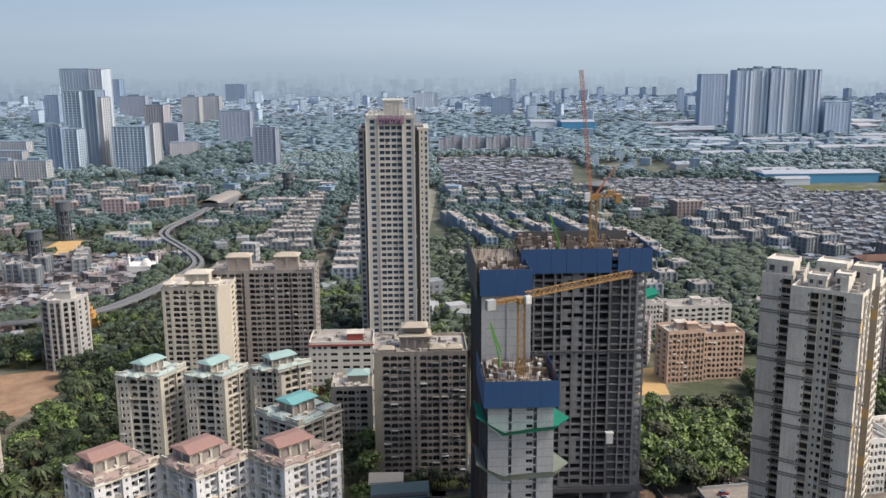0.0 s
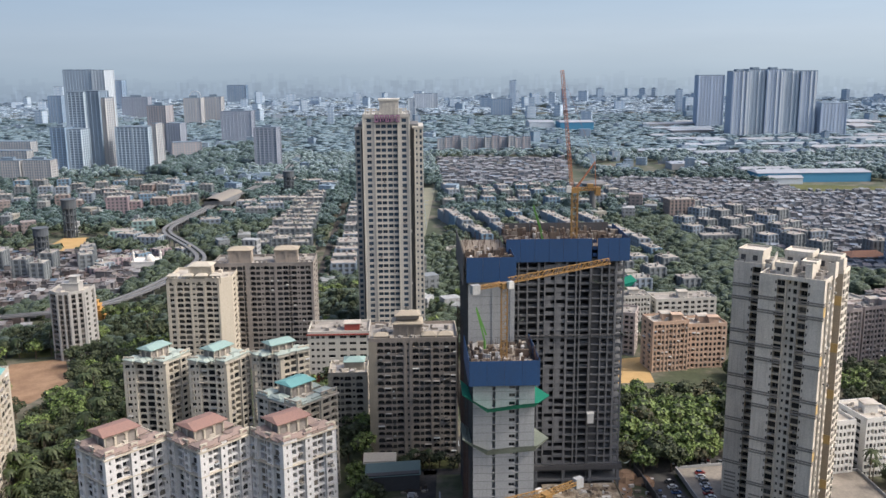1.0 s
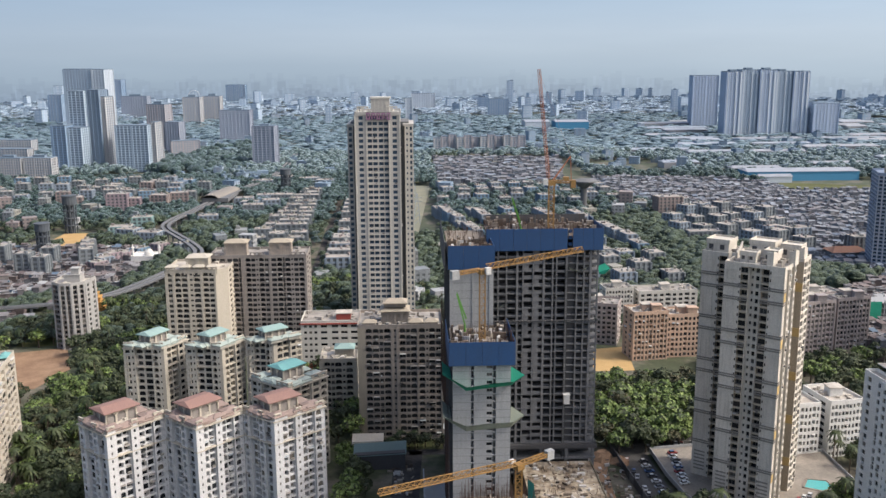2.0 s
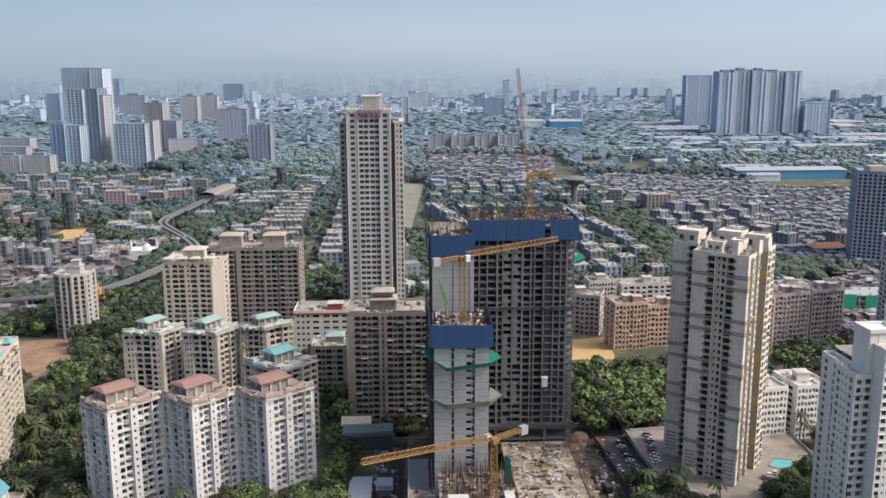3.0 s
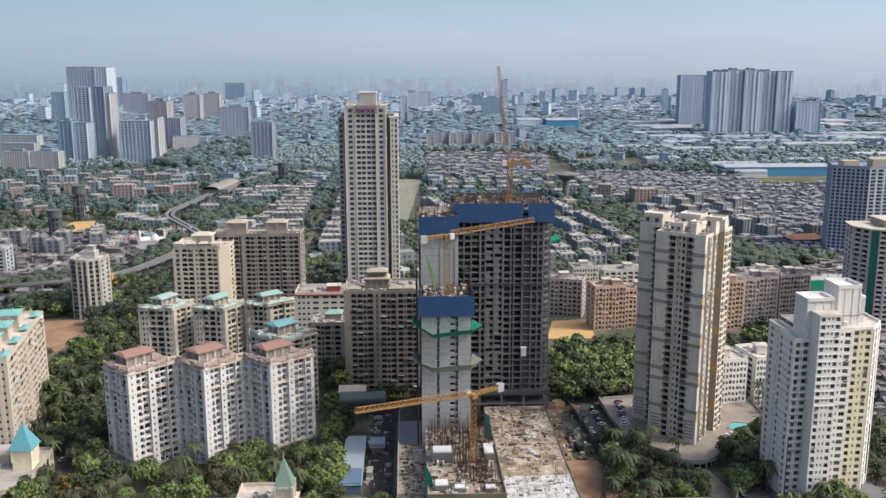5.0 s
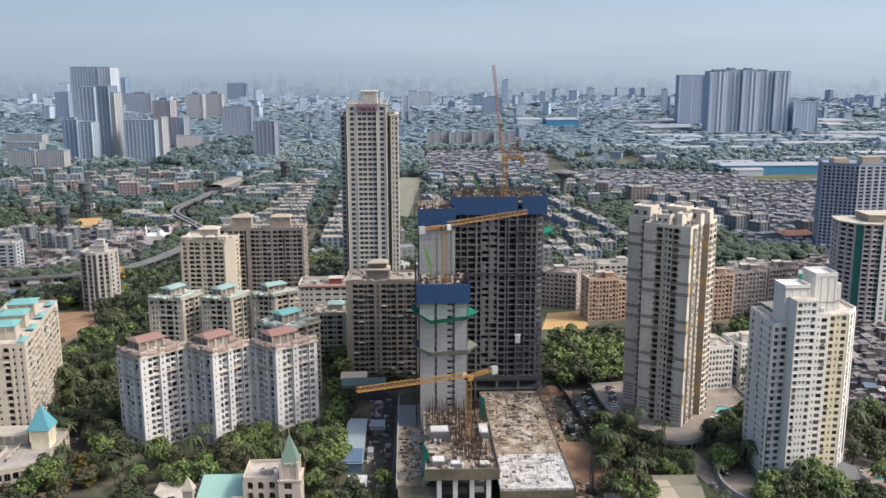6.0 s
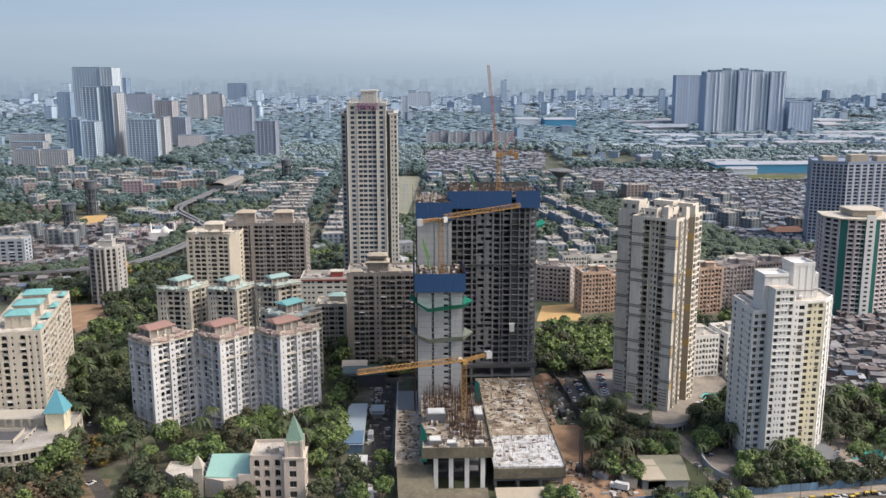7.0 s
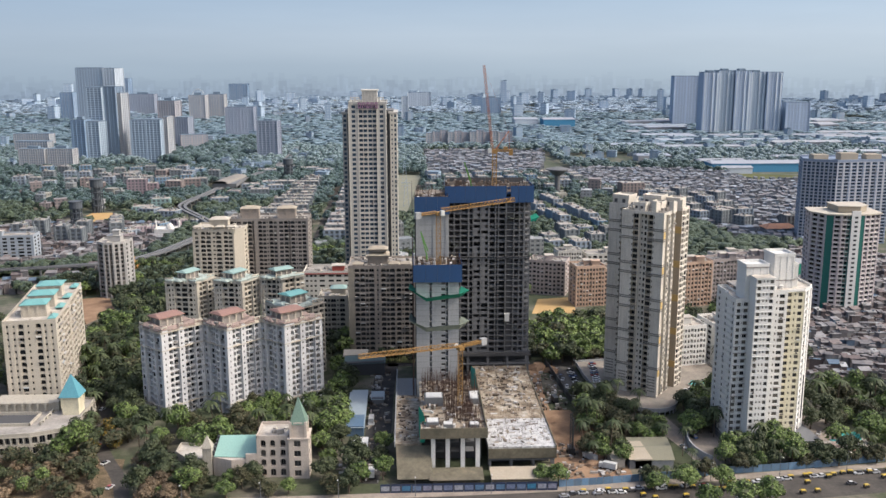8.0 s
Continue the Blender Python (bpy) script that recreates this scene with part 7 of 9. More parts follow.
def green_tower():
    ob = thing("apartment_tower", "mauve-grey tower with dark green strips and white stair shaft", "apartment tower", "right-hand towers")
    wall = plaster("mauve_grey_cladding", (0.47, 0.42, 0.425), (0.28, 0.25, 0.26), 0.4)
    fc = Facade(ob)
    S, n = 2.64, 22
    P = [(251, 392), (256, 382), (259.5, 380.2), (263.5, 379), (269, 378.6), (274, 378.6), (277, 379), (288, 383), (290, 404), (254, 406)]
    fc.side(P[0], P[1], 0, S, n, [(0.6, "."), (1.6, "k"), (0.5, "."), (1.6, "b"), (0.6, ".")], 0, 0.3, 3)
    fc.side(P[1], P[2], 0, S, n, [(1, ".1")], 1)
    fc.side(P[2], P[3], 0, S, n, [(0.3, "."), (1.8, "b"), (0.3, ".")], 0, 0.3, 3)
    fc.side(P[3], P[4], 0, S, n, [(0.4, "."), (1.8, "b"), (1.3, "w1"), (0.3, ".1")], 0, 0.3, 3)
    fc.side(P[4], P[5], 0, S, n + 1, [(1.2, ".2"), (1.8, "l2"), (1.2, ".2")], 2)
    fc.side(P[5], P[6], 0, S, n, [(1, ".1")], 1)
    fc.side(P[6], P[7], 0, S, n, [(0.5, "."), (1.6, "b"), (0.6, "."), (1.6, "k"), (0.4, "."), (1.6, "b"), (0.5, ".")], 0, 0.3, 3)
    fc.side(P[7], P[8], 0, S, n, [(1, "."), (2, "w")] * 3 + [(1, ".")], 0)
    fc.side(P[8], P[9], 0, S, n, [(1, "."), (2, "w")] * 4 + [(1, ".")], 0)
    fc.side(P[9], P[0], 0, S, n, [(1, "."), (2, "w")] * 2 + [(1, ".")], 0)
    fc.k.box(268.9, 377.8, 0, 274.1, 378.5, S * (n + 1), 2)
    for i in range(n):
        fc.k.box(270.6, 377.7, i * S + 1.0, 272.4, 377.797, i * S + 2.1, 4)
    fc.finish([wall, M["green_strip"], M["white"], M["trim"], M["glass"]], limit=200)
    k = Kit()
    top = S * n
    big = [(x + (x - 270) * 0.05, y + (y - 392) * 0.05) for x, y in P]
    k.prism(big, top, top + 0.7, 0)
    k.prism([(264, 385), (276, 383), (282, 388), (282, 400), (264, 400)], top + 1.0, top + 4.2, 1)
    k.prism([(263.4, 384.4), (276, 382.4), (282.6, 387.6), (282.6, 400.6), (263.4, 400.6)], top + 4.2, top + 4.7, 0)
    k.make("roof", [M["cream_light"], M["tan"]], ob)
    keep(P)


blue_tower()
green_tower()


def grid_tower(poly, h, storey, wall, label, pier=3.2, dark="fill_dark_far", name="apartment_tower", group="far towers", crown=0.0, spandrel=1.2, category="apartment tower"):
    """A distant block: dark glazed body behind real piers and spandrels."""
    if len(label.split()) < 5:
        label += " of the far city"
    ob = thing(name, label, category, group)
    k = Kit()
    k.prism(poly, 0, h - 0.4, 0)
    k.make("glazed_body", [M[dark]], ob)
    k = Kit()
    n = len(poly)
    c = Vector((sum(p[0] for p in poly) / n, sum(p[1] for p in poly) / n))
    big = [tuple(c + (Vector(p) - c) * (1 + 0.5 / max(6, (Vector(p) - c).length))) for p in poly]
    for i in range(int(h / storey)):
        k.prism(big, i * storey + storey - spandrel * 0.6, i * storey + storey + spandrel * 0.4, 0)
    tagged(k.make("facade_grid", [M[wall]], ob), kind="stuff")
    k = Kit()
    for i in range(n):
        a, b = Vector(big[i]), Vector(big[(i + 1) % n])
        m = max(2, int((b - a).length / pier))
        t = (b - a).normalized()
        ang = math.degrees(math.atan2(t.y, t.x))
        for j in range(m):
            p = a + (b - a) * j / m
            k.block(pose(p.x, p.y, 0, 0, 0, ang), pier * (0.6 if j % 4 == 0 else 0.26), 0.9, h, 0)
    tagged(k.make("facade_grid", [M[wall]], ob), kind="stuff")
    k = Kit()
    k.prism(big, h - 0.4, h + 0.8, 0)
    if crown:
        k.prism([tuple(c + (Vector(p) - c) * 0.45) for p in poly], h + 0.8, h + 0.8 + crown, 0)
    k.make("roof", [M["roof_far"]], ob)
    keep(poly)
    return ob


# Far wall colours include haze: shifted to blue and low in contrast.
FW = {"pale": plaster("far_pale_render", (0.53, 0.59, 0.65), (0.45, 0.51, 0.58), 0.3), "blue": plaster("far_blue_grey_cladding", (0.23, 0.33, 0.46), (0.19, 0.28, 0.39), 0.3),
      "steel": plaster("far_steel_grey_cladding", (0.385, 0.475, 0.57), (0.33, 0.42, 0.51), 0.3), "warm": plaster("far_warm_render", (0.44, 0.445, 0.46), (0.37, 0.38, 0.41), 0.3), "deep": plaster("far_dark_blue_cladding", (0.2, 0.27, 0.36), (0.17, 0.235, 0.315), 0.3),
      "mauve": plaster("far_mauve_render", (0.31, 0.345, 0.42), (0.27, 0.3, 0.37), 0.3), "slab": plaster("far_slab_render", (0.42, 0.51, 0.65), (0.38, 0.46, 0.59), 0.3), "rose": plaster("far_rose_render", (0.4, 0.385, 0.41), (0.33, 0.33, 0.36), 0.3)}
for key, value in FW.items():
    M["far_" + key] = value
for cx, cy, w, d, deg, h, wall, label, crown in (
        (-676, 1975, 62, 40, -8, 127, "far_steel", "grey gridded very tall tower in the haze", 0),
        (-631, 1965, 26, 40, -8, 126, "far_pale", "white ribbed end of the very tall tower", 0),
        (-430, 1236, 22, 26, -6, 106, "far_steel", "grey banded tall tower with dark crown", 0),
        (-409, 1240, 17, 26, -6, 107, "far_deep", "dark blue glazed half of a tall tower", 0),
        (-397, 1243, 5, 24, -6, 98, "far_warm", "cream end strip of the tall tower", 0),
        (-448, 1212, 18, 22, -6, 62, "far_blue", "blue glazed office tower with white bands", 3),
        (-428, 1214, 17, 22, -6, 59, "far_steel", "grey banded wing of the blue office tower", 0),
        (-356, 1222, 42, 26, -6, 61, "far_steel", "grey-green gridded apartment slab", 0),
        (-331, 1232, 6, 22, -6, 64, "far_warm", "cream stair end of the gridded slab", 0),
        (-380, 1440, 28, 26, -8, 78, "far_rose", "rose-grey tower in the haze", 4),
        (-352, 1420, 20, 22, -8, 52, "far_mauve", "mauve-grey mid-rise tower", 0),
        (-480, 2111, 36, 30, 0, 62, "far_warm", "warm grey twin tower in the haze", 5),
        (-457, 2216, 38, 30, 0, 60, "far_warm", "warm grey twin tower in the haze", 5),
        (-296, 1630, 50, 28, 0, 58, "far_mauve", "mauve-grey slab tower", 3),
        (-186, 1232, 28, 22, -4, 58, "far_mauve", "stepped mauve-grey tower", 2),
        (-794, 2140, 28, 26, 0, 68, "far_blue", "blue-grey far tower", 0),
        (-676, 2350, 62, 30, 0, 56, "far_mauve", "hazy grey slab towers", 4),
        (-560, 1700, 34, 24, 0, 40, "far_pale", "pale mid-rise block in the haze", 3),
        (-610, 1450, 60, 18, -6, 24, "far_warm", "long pale housing block", 0),
        (-560, 1320, 50, 16, -6, 22, "far_warm", "long pale housing block", 0),
        (614, 1872, 50, 30, 0, 108, "far_slab", "dark blue-grey slab tower in the haze", 0),
        (10, 2085, 13, 13, 0, 58, "far_pale", "slim white far tower", 0),
        (50, 2575, 64, 30, 0, 50, "far_pale", "pale hazy office block", 0),
        (232, 2290, 48, 26, 0, 46, "far_blue", "blue-grey hazy tower", 3),
        (-330, 1385, 40, 16, 20, 26, "far_rose", "rose-coloured mid-rise block", 0),
        (-560, 3100, 60, 30, 0, 62, "far_blue", "hazy blue-grey far block", 0),
        (-900, 2850, 90, 40, 0, 86, "far_blue", "hazy blue-grey far block", 0),
        (769, 1655, 44, 28, 0, 62, "far_slab", "lower dark slab tower in the haze", 0)):
    banded = cy < 1300 and cx < -100
    # windows turn paler with distance, standing in for haze
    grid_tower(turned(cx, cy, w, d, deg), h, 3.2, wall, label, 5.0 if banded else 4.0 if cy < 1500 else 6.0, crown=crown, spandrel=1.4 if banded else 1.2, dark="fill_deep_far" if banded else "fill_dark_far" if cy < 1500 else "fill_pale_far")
for i in range(5):                        # the great slab of joined towers
    ob = grid_tower(turned(600 + i * 31, 1668 + (i % 2) * 6, 28, 30, 2), 119 + (3 if i in (1, 2) else 0), 3.4, "far_slab" if i % 2 == 0 else "far_steel", "tall blue-grey slab tower of a joined row", 4.5, crown=3 if i < 4 else 0, group="joined slab towers", dark="fill_pale_far")
    # pale strips; the wider right one paints the fold's sunlit edge
    for u in (-0.42, 0.12, 0.43):
        k = Kit()
        k.block(pose(600 + i * 31 + u * 28, 1668 + (i % 2) * 6 - 16.2, 0, 0, 0, 2), 3.4 if u > 0.4 else 2.2, 1.4, 118)
        k.make("pale_pier", [M["far_pale"]], ob)
for i in range(2):                        # gabled pair left
    grid_tower(turned(-482 + i * 37, 1122, 33, 16, -4), 29, 3.2, "far_warm", "warm beige mid-rise pair with roof rooms", 3.0, crown=3)
for i in range(12):                       # long row of slender blocks
    grid_tower(turned(52 + i * 12.2, 1424 + (i % 3) * 5, 9, 13, 4), 24 + (i * 7) % 5, 3.0, "far_rose" if i % 3 else "far_warm", "slender rose-beige block in a long row", 3.5, group="row of slender blocks")
k = Kit()
k.box(45, 1408, 0, 196, 1409, 5)
tagged(k.make("boundary_wall", [M["far_pale"]]), "long pale boundary wall before the slender blocks", "wall", kind="structure")
for x, y, w, d, h, label in ((480, 1072, 136, 34, 11, "long bright blue industrial shed"), (440, 1045, 40, 10, 7, "low white annex of the blue shed"), (334, 1840, 66, 60, 20, "blue-roofed shed in the haze"), (270, 1880, 50, 60, 18, "pale grey shed in the distance")):
    ob = thing("industrial_shed", label, "shed", "sheds")
    k = Kit()
    k.box(x - w / 2, y - d / 2, 0, x + w / 2, y + d / 2, h)
    k.make("wall", [plaster("blue_shed_sheet" + str(x), (0.06, 0.25, 0.42), (0.12, 0.24, 0.34), 0.3) if "blue" in label and "annex" not in label else M["far_pale"]], ob)
    k = Kit()
    k.hip(pose(x, y, h), w, d, 3.0, 0.8, 0, 0.95)
    k.make("roof", [M["shed_far"]], ob)
    keep(rect(x - w / 2, y - d / 2, x + w / 2, y + d / 2))


M["tank_dark"] = plaster("blackened_concrete", (0.085, 0.1, 0.118), (0.05, 0.058, 0.065), 0.6)


def water_tower(x, y, r, h, bowl, label):
    ob = thing("water_tower", label, "water tower", "water towers")
    k = Kit()
    if bowl:
        k.tube(x, y, 0, h * 0.7, r * 0.3, r * 0.28, 14)
        k.make("shaft", [M["concrete"]], ob)
        k = Kit()
        k.tube(x, y, h * 0.7, h * 0.9, r * 0.35, r, 18)
        k.tube(x, y, h * 0.9, h * 0.94, r * 1.15, r * 1.15, 18)
        k.tube(x, y, h * 0.94, h, r * 0.9, r * 0.3, 18)
        k.make("bowl", [M["concrete"]], ob)
    else:
        for i in range(10):
            a = 2 * math.pi * i / 10
            leg = Kit()
            leg.beam((x + r * 0.85 * math.cos(a), y + r * 0.85 * math.sin(a), 0), (x + r * 0.85 * math.cos(a), y + r * 0.85 * math.sin(a), h * 0.85), 0.8)
            leg.make("leg", [M["tank_dark"]], ob)
        for z in (0.2, 0.4, 0.6):
            tie = Kit()
            tie.tube(x, y, h * z, h * z + 0.8, r * 0.92, r * 0.92, 12)
            tie.make("tie_ring", [M["tank_dark"]], ob)
        k.tube(x, y, 0, h * 0.8, r * 0.5, r * 0.5, 10)
        k.make("shaft", [M["tank_dark"]], ob)
        k = Kit()
        k.tube(x, y, h * 0.78, h, r, r, 16)
        k.tube(x, y, h, h + 0.8, r * 1.1, r * 1.1, 16)
        k.make("tank", [M["tank_dark"]], ob)
    keep(rect(x - r, y - r, x + r, y + r))


water_tower(-285, 768, 6, 32, False, "dark weathered concrete water tower on columns")
water_tower(-272, 672, 5.5, 25, False, "dark weathered squat water tower")
water_tower(178, 860, 11, 31, True, "grey mushroom-shaped water tower")
water_tower(-130, 1000, 6, 26, False, "grey concrete water tower among trees")

# elevated rail line with its station
LINE = [(-320, 476), (-250, 484), (-205, 495), (-178, 508), (-163, 540), (-153, 580), (-146, 618), (-147, 642), (-160, 672), (-180, 708), (-196, 736), (-203, 762), (-201, 792), (-195, 825), (-191, 870), (-184, 930), (-168, 1010), (-152, 1120), (-160, 1350)]
for off in (-2.6, 2.6):
    road_strip("viaduct", [(x + off, y) for x, y in LINE], 2.7, 8.6, "concrete", "pale concrete elevated railway deck on piers", "viaduct", sides=1.2)
fine = LINE
for _ in range(2):
    fine = [p for a, b in zip(fine, fine[1:]) for p in ((a[0] * 0.75 + b[0] * 0.25, a[1] * 0.75 + b[1] * 0.25), (a[0] * 0.25 + b[0] * 0.75, a[1] * 0.25 + b[1] * 0.75))]
pier_k = Kit()
pier_k.tube(0, 0, 0, 6.4, 0.8, 0.8, 10)
pier_k.box(-4.2, -0.8, 6.4, 4.2, 0.8, 7.3)
pier_data = pier_k.data("viaduct_pier", [M["concrete"]])
for i, (x, y) in enumerate(fine[::2]):
    o = new("viaduct_pier", pier_data)
    o.location = (x, y, 0)
    tagged(o, "concrete viaduct pier with crosshead", "pier", "viaduct piers")
    keep(rect(x - 6.5, y - 9, x + 6.5, y + 9))
st = thing("railway_station", "elevated station with pale arched roof", "station")
k = Kit()
for i in range(10):
    a, b = math.pi * i / 10, math.pi * (i + 1) / 10
    for y0, y1 in ((880, 945),):
        k.solid([(-190 - 9 * math.cos(a), y0, 12 + 3.4 * math.sin(a)), (-190 - 9 * math.cos(b), y0, 12 + 3.4 * math.sin(b)), (-180 - 9 * math.cos(b), y1, 12 + 3.4 * math.sin(b)), (-180 - 9 * math.cos(a), y1, 12 + 3.4 * math.sin(a))], ((0, 1, 2, 3),))
k.make("roof", [M["band"]], st)
k = Kit()
k.box(-198, 883, 8, -172, 941, 12)
for y in (887, 911, 935):
    k.box(-201, y, 0, -198, y + 3, 8)
    k.box(-176, y, 0, -173, y + 3, 8)
k.make("concourse", [M["concrete"]], st)
keep(rect(-210, 875, -165, 947))


# ---------------------------------------------------------------- low housing, shanty quarters, filler
def small_block(poly, h, wall, label, group):
    ob = thing("house_row", label, "housing row", group)
    k = Kit()
    k.prism(poly, 0, h - 0.3, 0)
    k.make("glazed_body", [M["fill_dark"]], ob)
    n = len(poly)
    c = Vector((sum(p[0] for p in poly) / n, sum(p[1] for p in poly) / n))
    big = [tuple(c + (Vector(p) - c) * 1.03) for p in poly]
    k = Kit()
    for i in range(int(h / 3) - 1):
        k.prism(big, i * 3 + 2.2, i * 3 + 3.6, 0)
    for i in range(4):
        a, b = Vector(big[i]), Vector(big[(i + 1) % 4])
        m = max(2, int((b - a).length / 3.4))
        t = math.degrees(math.atan2((b - a).y, (b - a).x))
        for j in range(m + 1):
            p = a + (b - a) * j / m
            k.block(pose(p.x, p.y, 0, 0, 0, t), 1.7, 0.7, h, 0)
    k.prism(big, h - 0.3, h + 0.6, 0, 1)
    rng = random.Random(int(abs(poly[0][0] * 7 + poly[0][1])))
    roof_clutter(k, poly, h + 0.6, 5, rng, 2, 2.0)
    tagged(k.make("facade_grid", [M[wall], M["roof_slab"], M["fill"]], ob), kind="stuff")
    keep(poly)


# Row paints hold some haze: less red, more blue than the bare paint.
M["row_white"] = plaster("row_white_paint", (0.259, 0.314, 0.375), (0.166, 0.193, 0.229), 0.8)
M["row_blue"] = plaster("row_blue_paint", (0.173, 0.274, 0.375), (0.144, 0.202, 0.256), 0.5)
M["row_beige"] = plaster("row_beige_paint", (0.198, 0.226, 0.247), (0.137, 0.15, 0.156), 0.8)
M["row_orange"] = plaster("row_orange_paint", (0.274, 0.226, 0.215), (0.216, 0.193, 0.183), 0.5)
rng = random.Random(12)
for r in range(5):                      # white and blue rows that run away from the viewer
    for i in range(7):
        x, y = 48 + r * 30 + (i - 3) * -4.2 + rng.uniform(-1, 1), 765 - r * 12 + (i - 3) * 21
        small_block(turned(x, y, 8, 18.5, 11), rng.choice((9, 12, 12)), "row_blue" if (i + r) % 4 == 0 else "row_white", "four-storey white and blue housing row block", "white and blue rows")
for r in range(13):                     # stacked beige terraces left of the tall tower
    for i in range(3):
        x, y = -112 + i * 15 + r * 0.9 * (1 - i) + rng.uniform(-1, 1), 690 + r * 21
        small_block(turned(x, y, 12.5, 9, 2), rng.choice((9, 12)), "row_beige", "beige stepped low apartment terrace", "beige terraces")
for r in range(14):
    small_block(turned(-44 + rng.uniform(-2, 2), 600 + r * 24, 16, 10, 2), rng.choice((9, 12)), rng.choice(("row_beige", "row_white")), "pale low apartment terrace by the street", "beige terraces")
for r in range(4):
    for i in range(6):
        small_block(turned(232 + i * 15 + r * 6, 720 + r * 42 - i * 14, 11, 12, 30), rng.choice((12, 15)), rng.choice(("row_white", "row_beige", "row_beige")), "weathered mid-rise block near the shanty quarter", "mixed blocks")
for r in range(4):
    for i in range(4):
        if (i * 3 + r * 2) % 5 < 2:
            continue
        small_block(turned(128 + i * 17, 540 + r * 24 + i * 5, 11, 12, 12), rng.choice((9, 12)), rng.choice(("row_white", "row_beige")), "low white and beige apartment block", "mixed blocks")
for x, y, d in ((-252, 632, 0), (-262, 612, 0), (-246, 600, 0), (-232, 655, 20), (-228, 640, 20), (-224, 625, 20), (-290, 640, 0), (-300, 622, 0), (-285, 600, 0)):
    small_block(turned(x, y, 9, 10, d), 15, "row_beige", "narrow weathered white apartment block", "white walk-ups")
for x, y, h, w, c in ((-205, 720, 9, 18, "row_white"), (-226, 735, 9, 16, "row_white"), (-140, 840, 12, 18, "row_beige"), (-128, 870, 12, 16, "row_white"), (-150, 880, 9, 16, "row_white"), (-120, 905, 12, 18, "row_beige"), (-140, 925, 9, 20, "row_white"), (-240, 890, 15, 16, "row_orange"), (-225, 905, 15, 16, "row_orange"), (-280, 900, 15, 14, "row_blue"), (-262, 920, 15, 14, "row_blue"), (-290, 935, 15, 14, "row_beige"), (-310, 960, 15, 16, "row_beige"), (-330, 900, 12, 18, "row_orange"), (-110, 1060, 9, 22, "row_white"), (-140, 1075, 9, 22, "row_white"), (-90, 1040, 9, 18, "row_white"), (300, 700, 12, 14, "row_white"), (320, 690, 12, 14, "row_white"), (345, 640, 14, 14, "row_beige")):
    small_block(turned(x, y, w, 12, rng.uniform(-20, 20)), h, c, "low painted apartment house among trees", "scattered houses")

for i in range(34):
    x, y = -430 + (i % 12) * 21 + rng.uniform(-5, 5), 930 + (i // 12) * 52 + rng.uniform(-12, 12)
    if not -214 < x < -170:
        small_block(turned(x, y, 12, 10, rng.uniform(-15, 15)), rng.choice((12, 15, 15)), rng.choice(("row_beige", "row_white", "row_beige", "row_orange", "row_blue")), "weathered walk-up housing block among trees", "walk-ups among trees")

for i in range(30):
    x, y = 44 + (i % 10) * 19 + rng.uniform(-4, 4), 892 + (i // 10) * 46 + rng.uniform(-10, 10)
    small_block(turned(x, y, 11, 12, rng.uniform(-10, 20)), rng.choice((9, 12, 12)), rng.choice(("row_beige", "row_white", "row_white", "row_beige", "row_blue")), "weathered low block between the rows and the shanties", "low blocks beyond the rows")
small_block(turned(248, 690, 36, 10, 2), 10, "row_beige", "long low institute with shaded galleries", "mixed blocks")

SLUMS = [([(235, 1090), (380, 1060), (415, 1030), (560, 940), (600, 800), (420, 640), (330, 560), (285, 590), (262, 700), (250, 860), (205, 1000)], "slum_far", 4.1),
         ([(194, 256), (300, 226), (440, 300), (450, 470), (330, 560), (270, 520), (240, 440), (236, 372), (218, 310)], "slum", 3.3),
         ([(-330, 690), (-230, 690), (-185, 670), (-182, 560), (-205, 545), (-290, 500), (-360, 520)], "slum", 4.3),
         ([(40, 1340), (230, 1320), (180, 1010), (40, 1066)], "slum_far", 5.4),
         ([(-200, 480), (-188, 520), (-260, 480), (-300, 430), (-240, 440)], "slum", 4.3)]
PITCHES = [rect(-2, 735, 32, 1045), turned(103, 405, 30, 40, 0), rect(-295, 700, -255, 770), rect(425, 955, 575, 1050), [(-196, 430), (-172, 438), (-158, 404), (-165, 376), (-186, 372)], rect(-64, 500, -60, 960)]
for p in PITCHES:
    keep(p)


def blocked(x, y, r=0.0):
    for x0, y0, x1, y1, poly in KEEP:
        if x0 - r <= x <= x1 + r and y0 - r <= y <= y1 + r and (len(poly) == 4 and r > 0 or any(inside(x + a, y + b, poly) for a, b in ((0, 0), (r, 0), (-r, 0), (0, r), (0, -r)))):
            return True
    return False


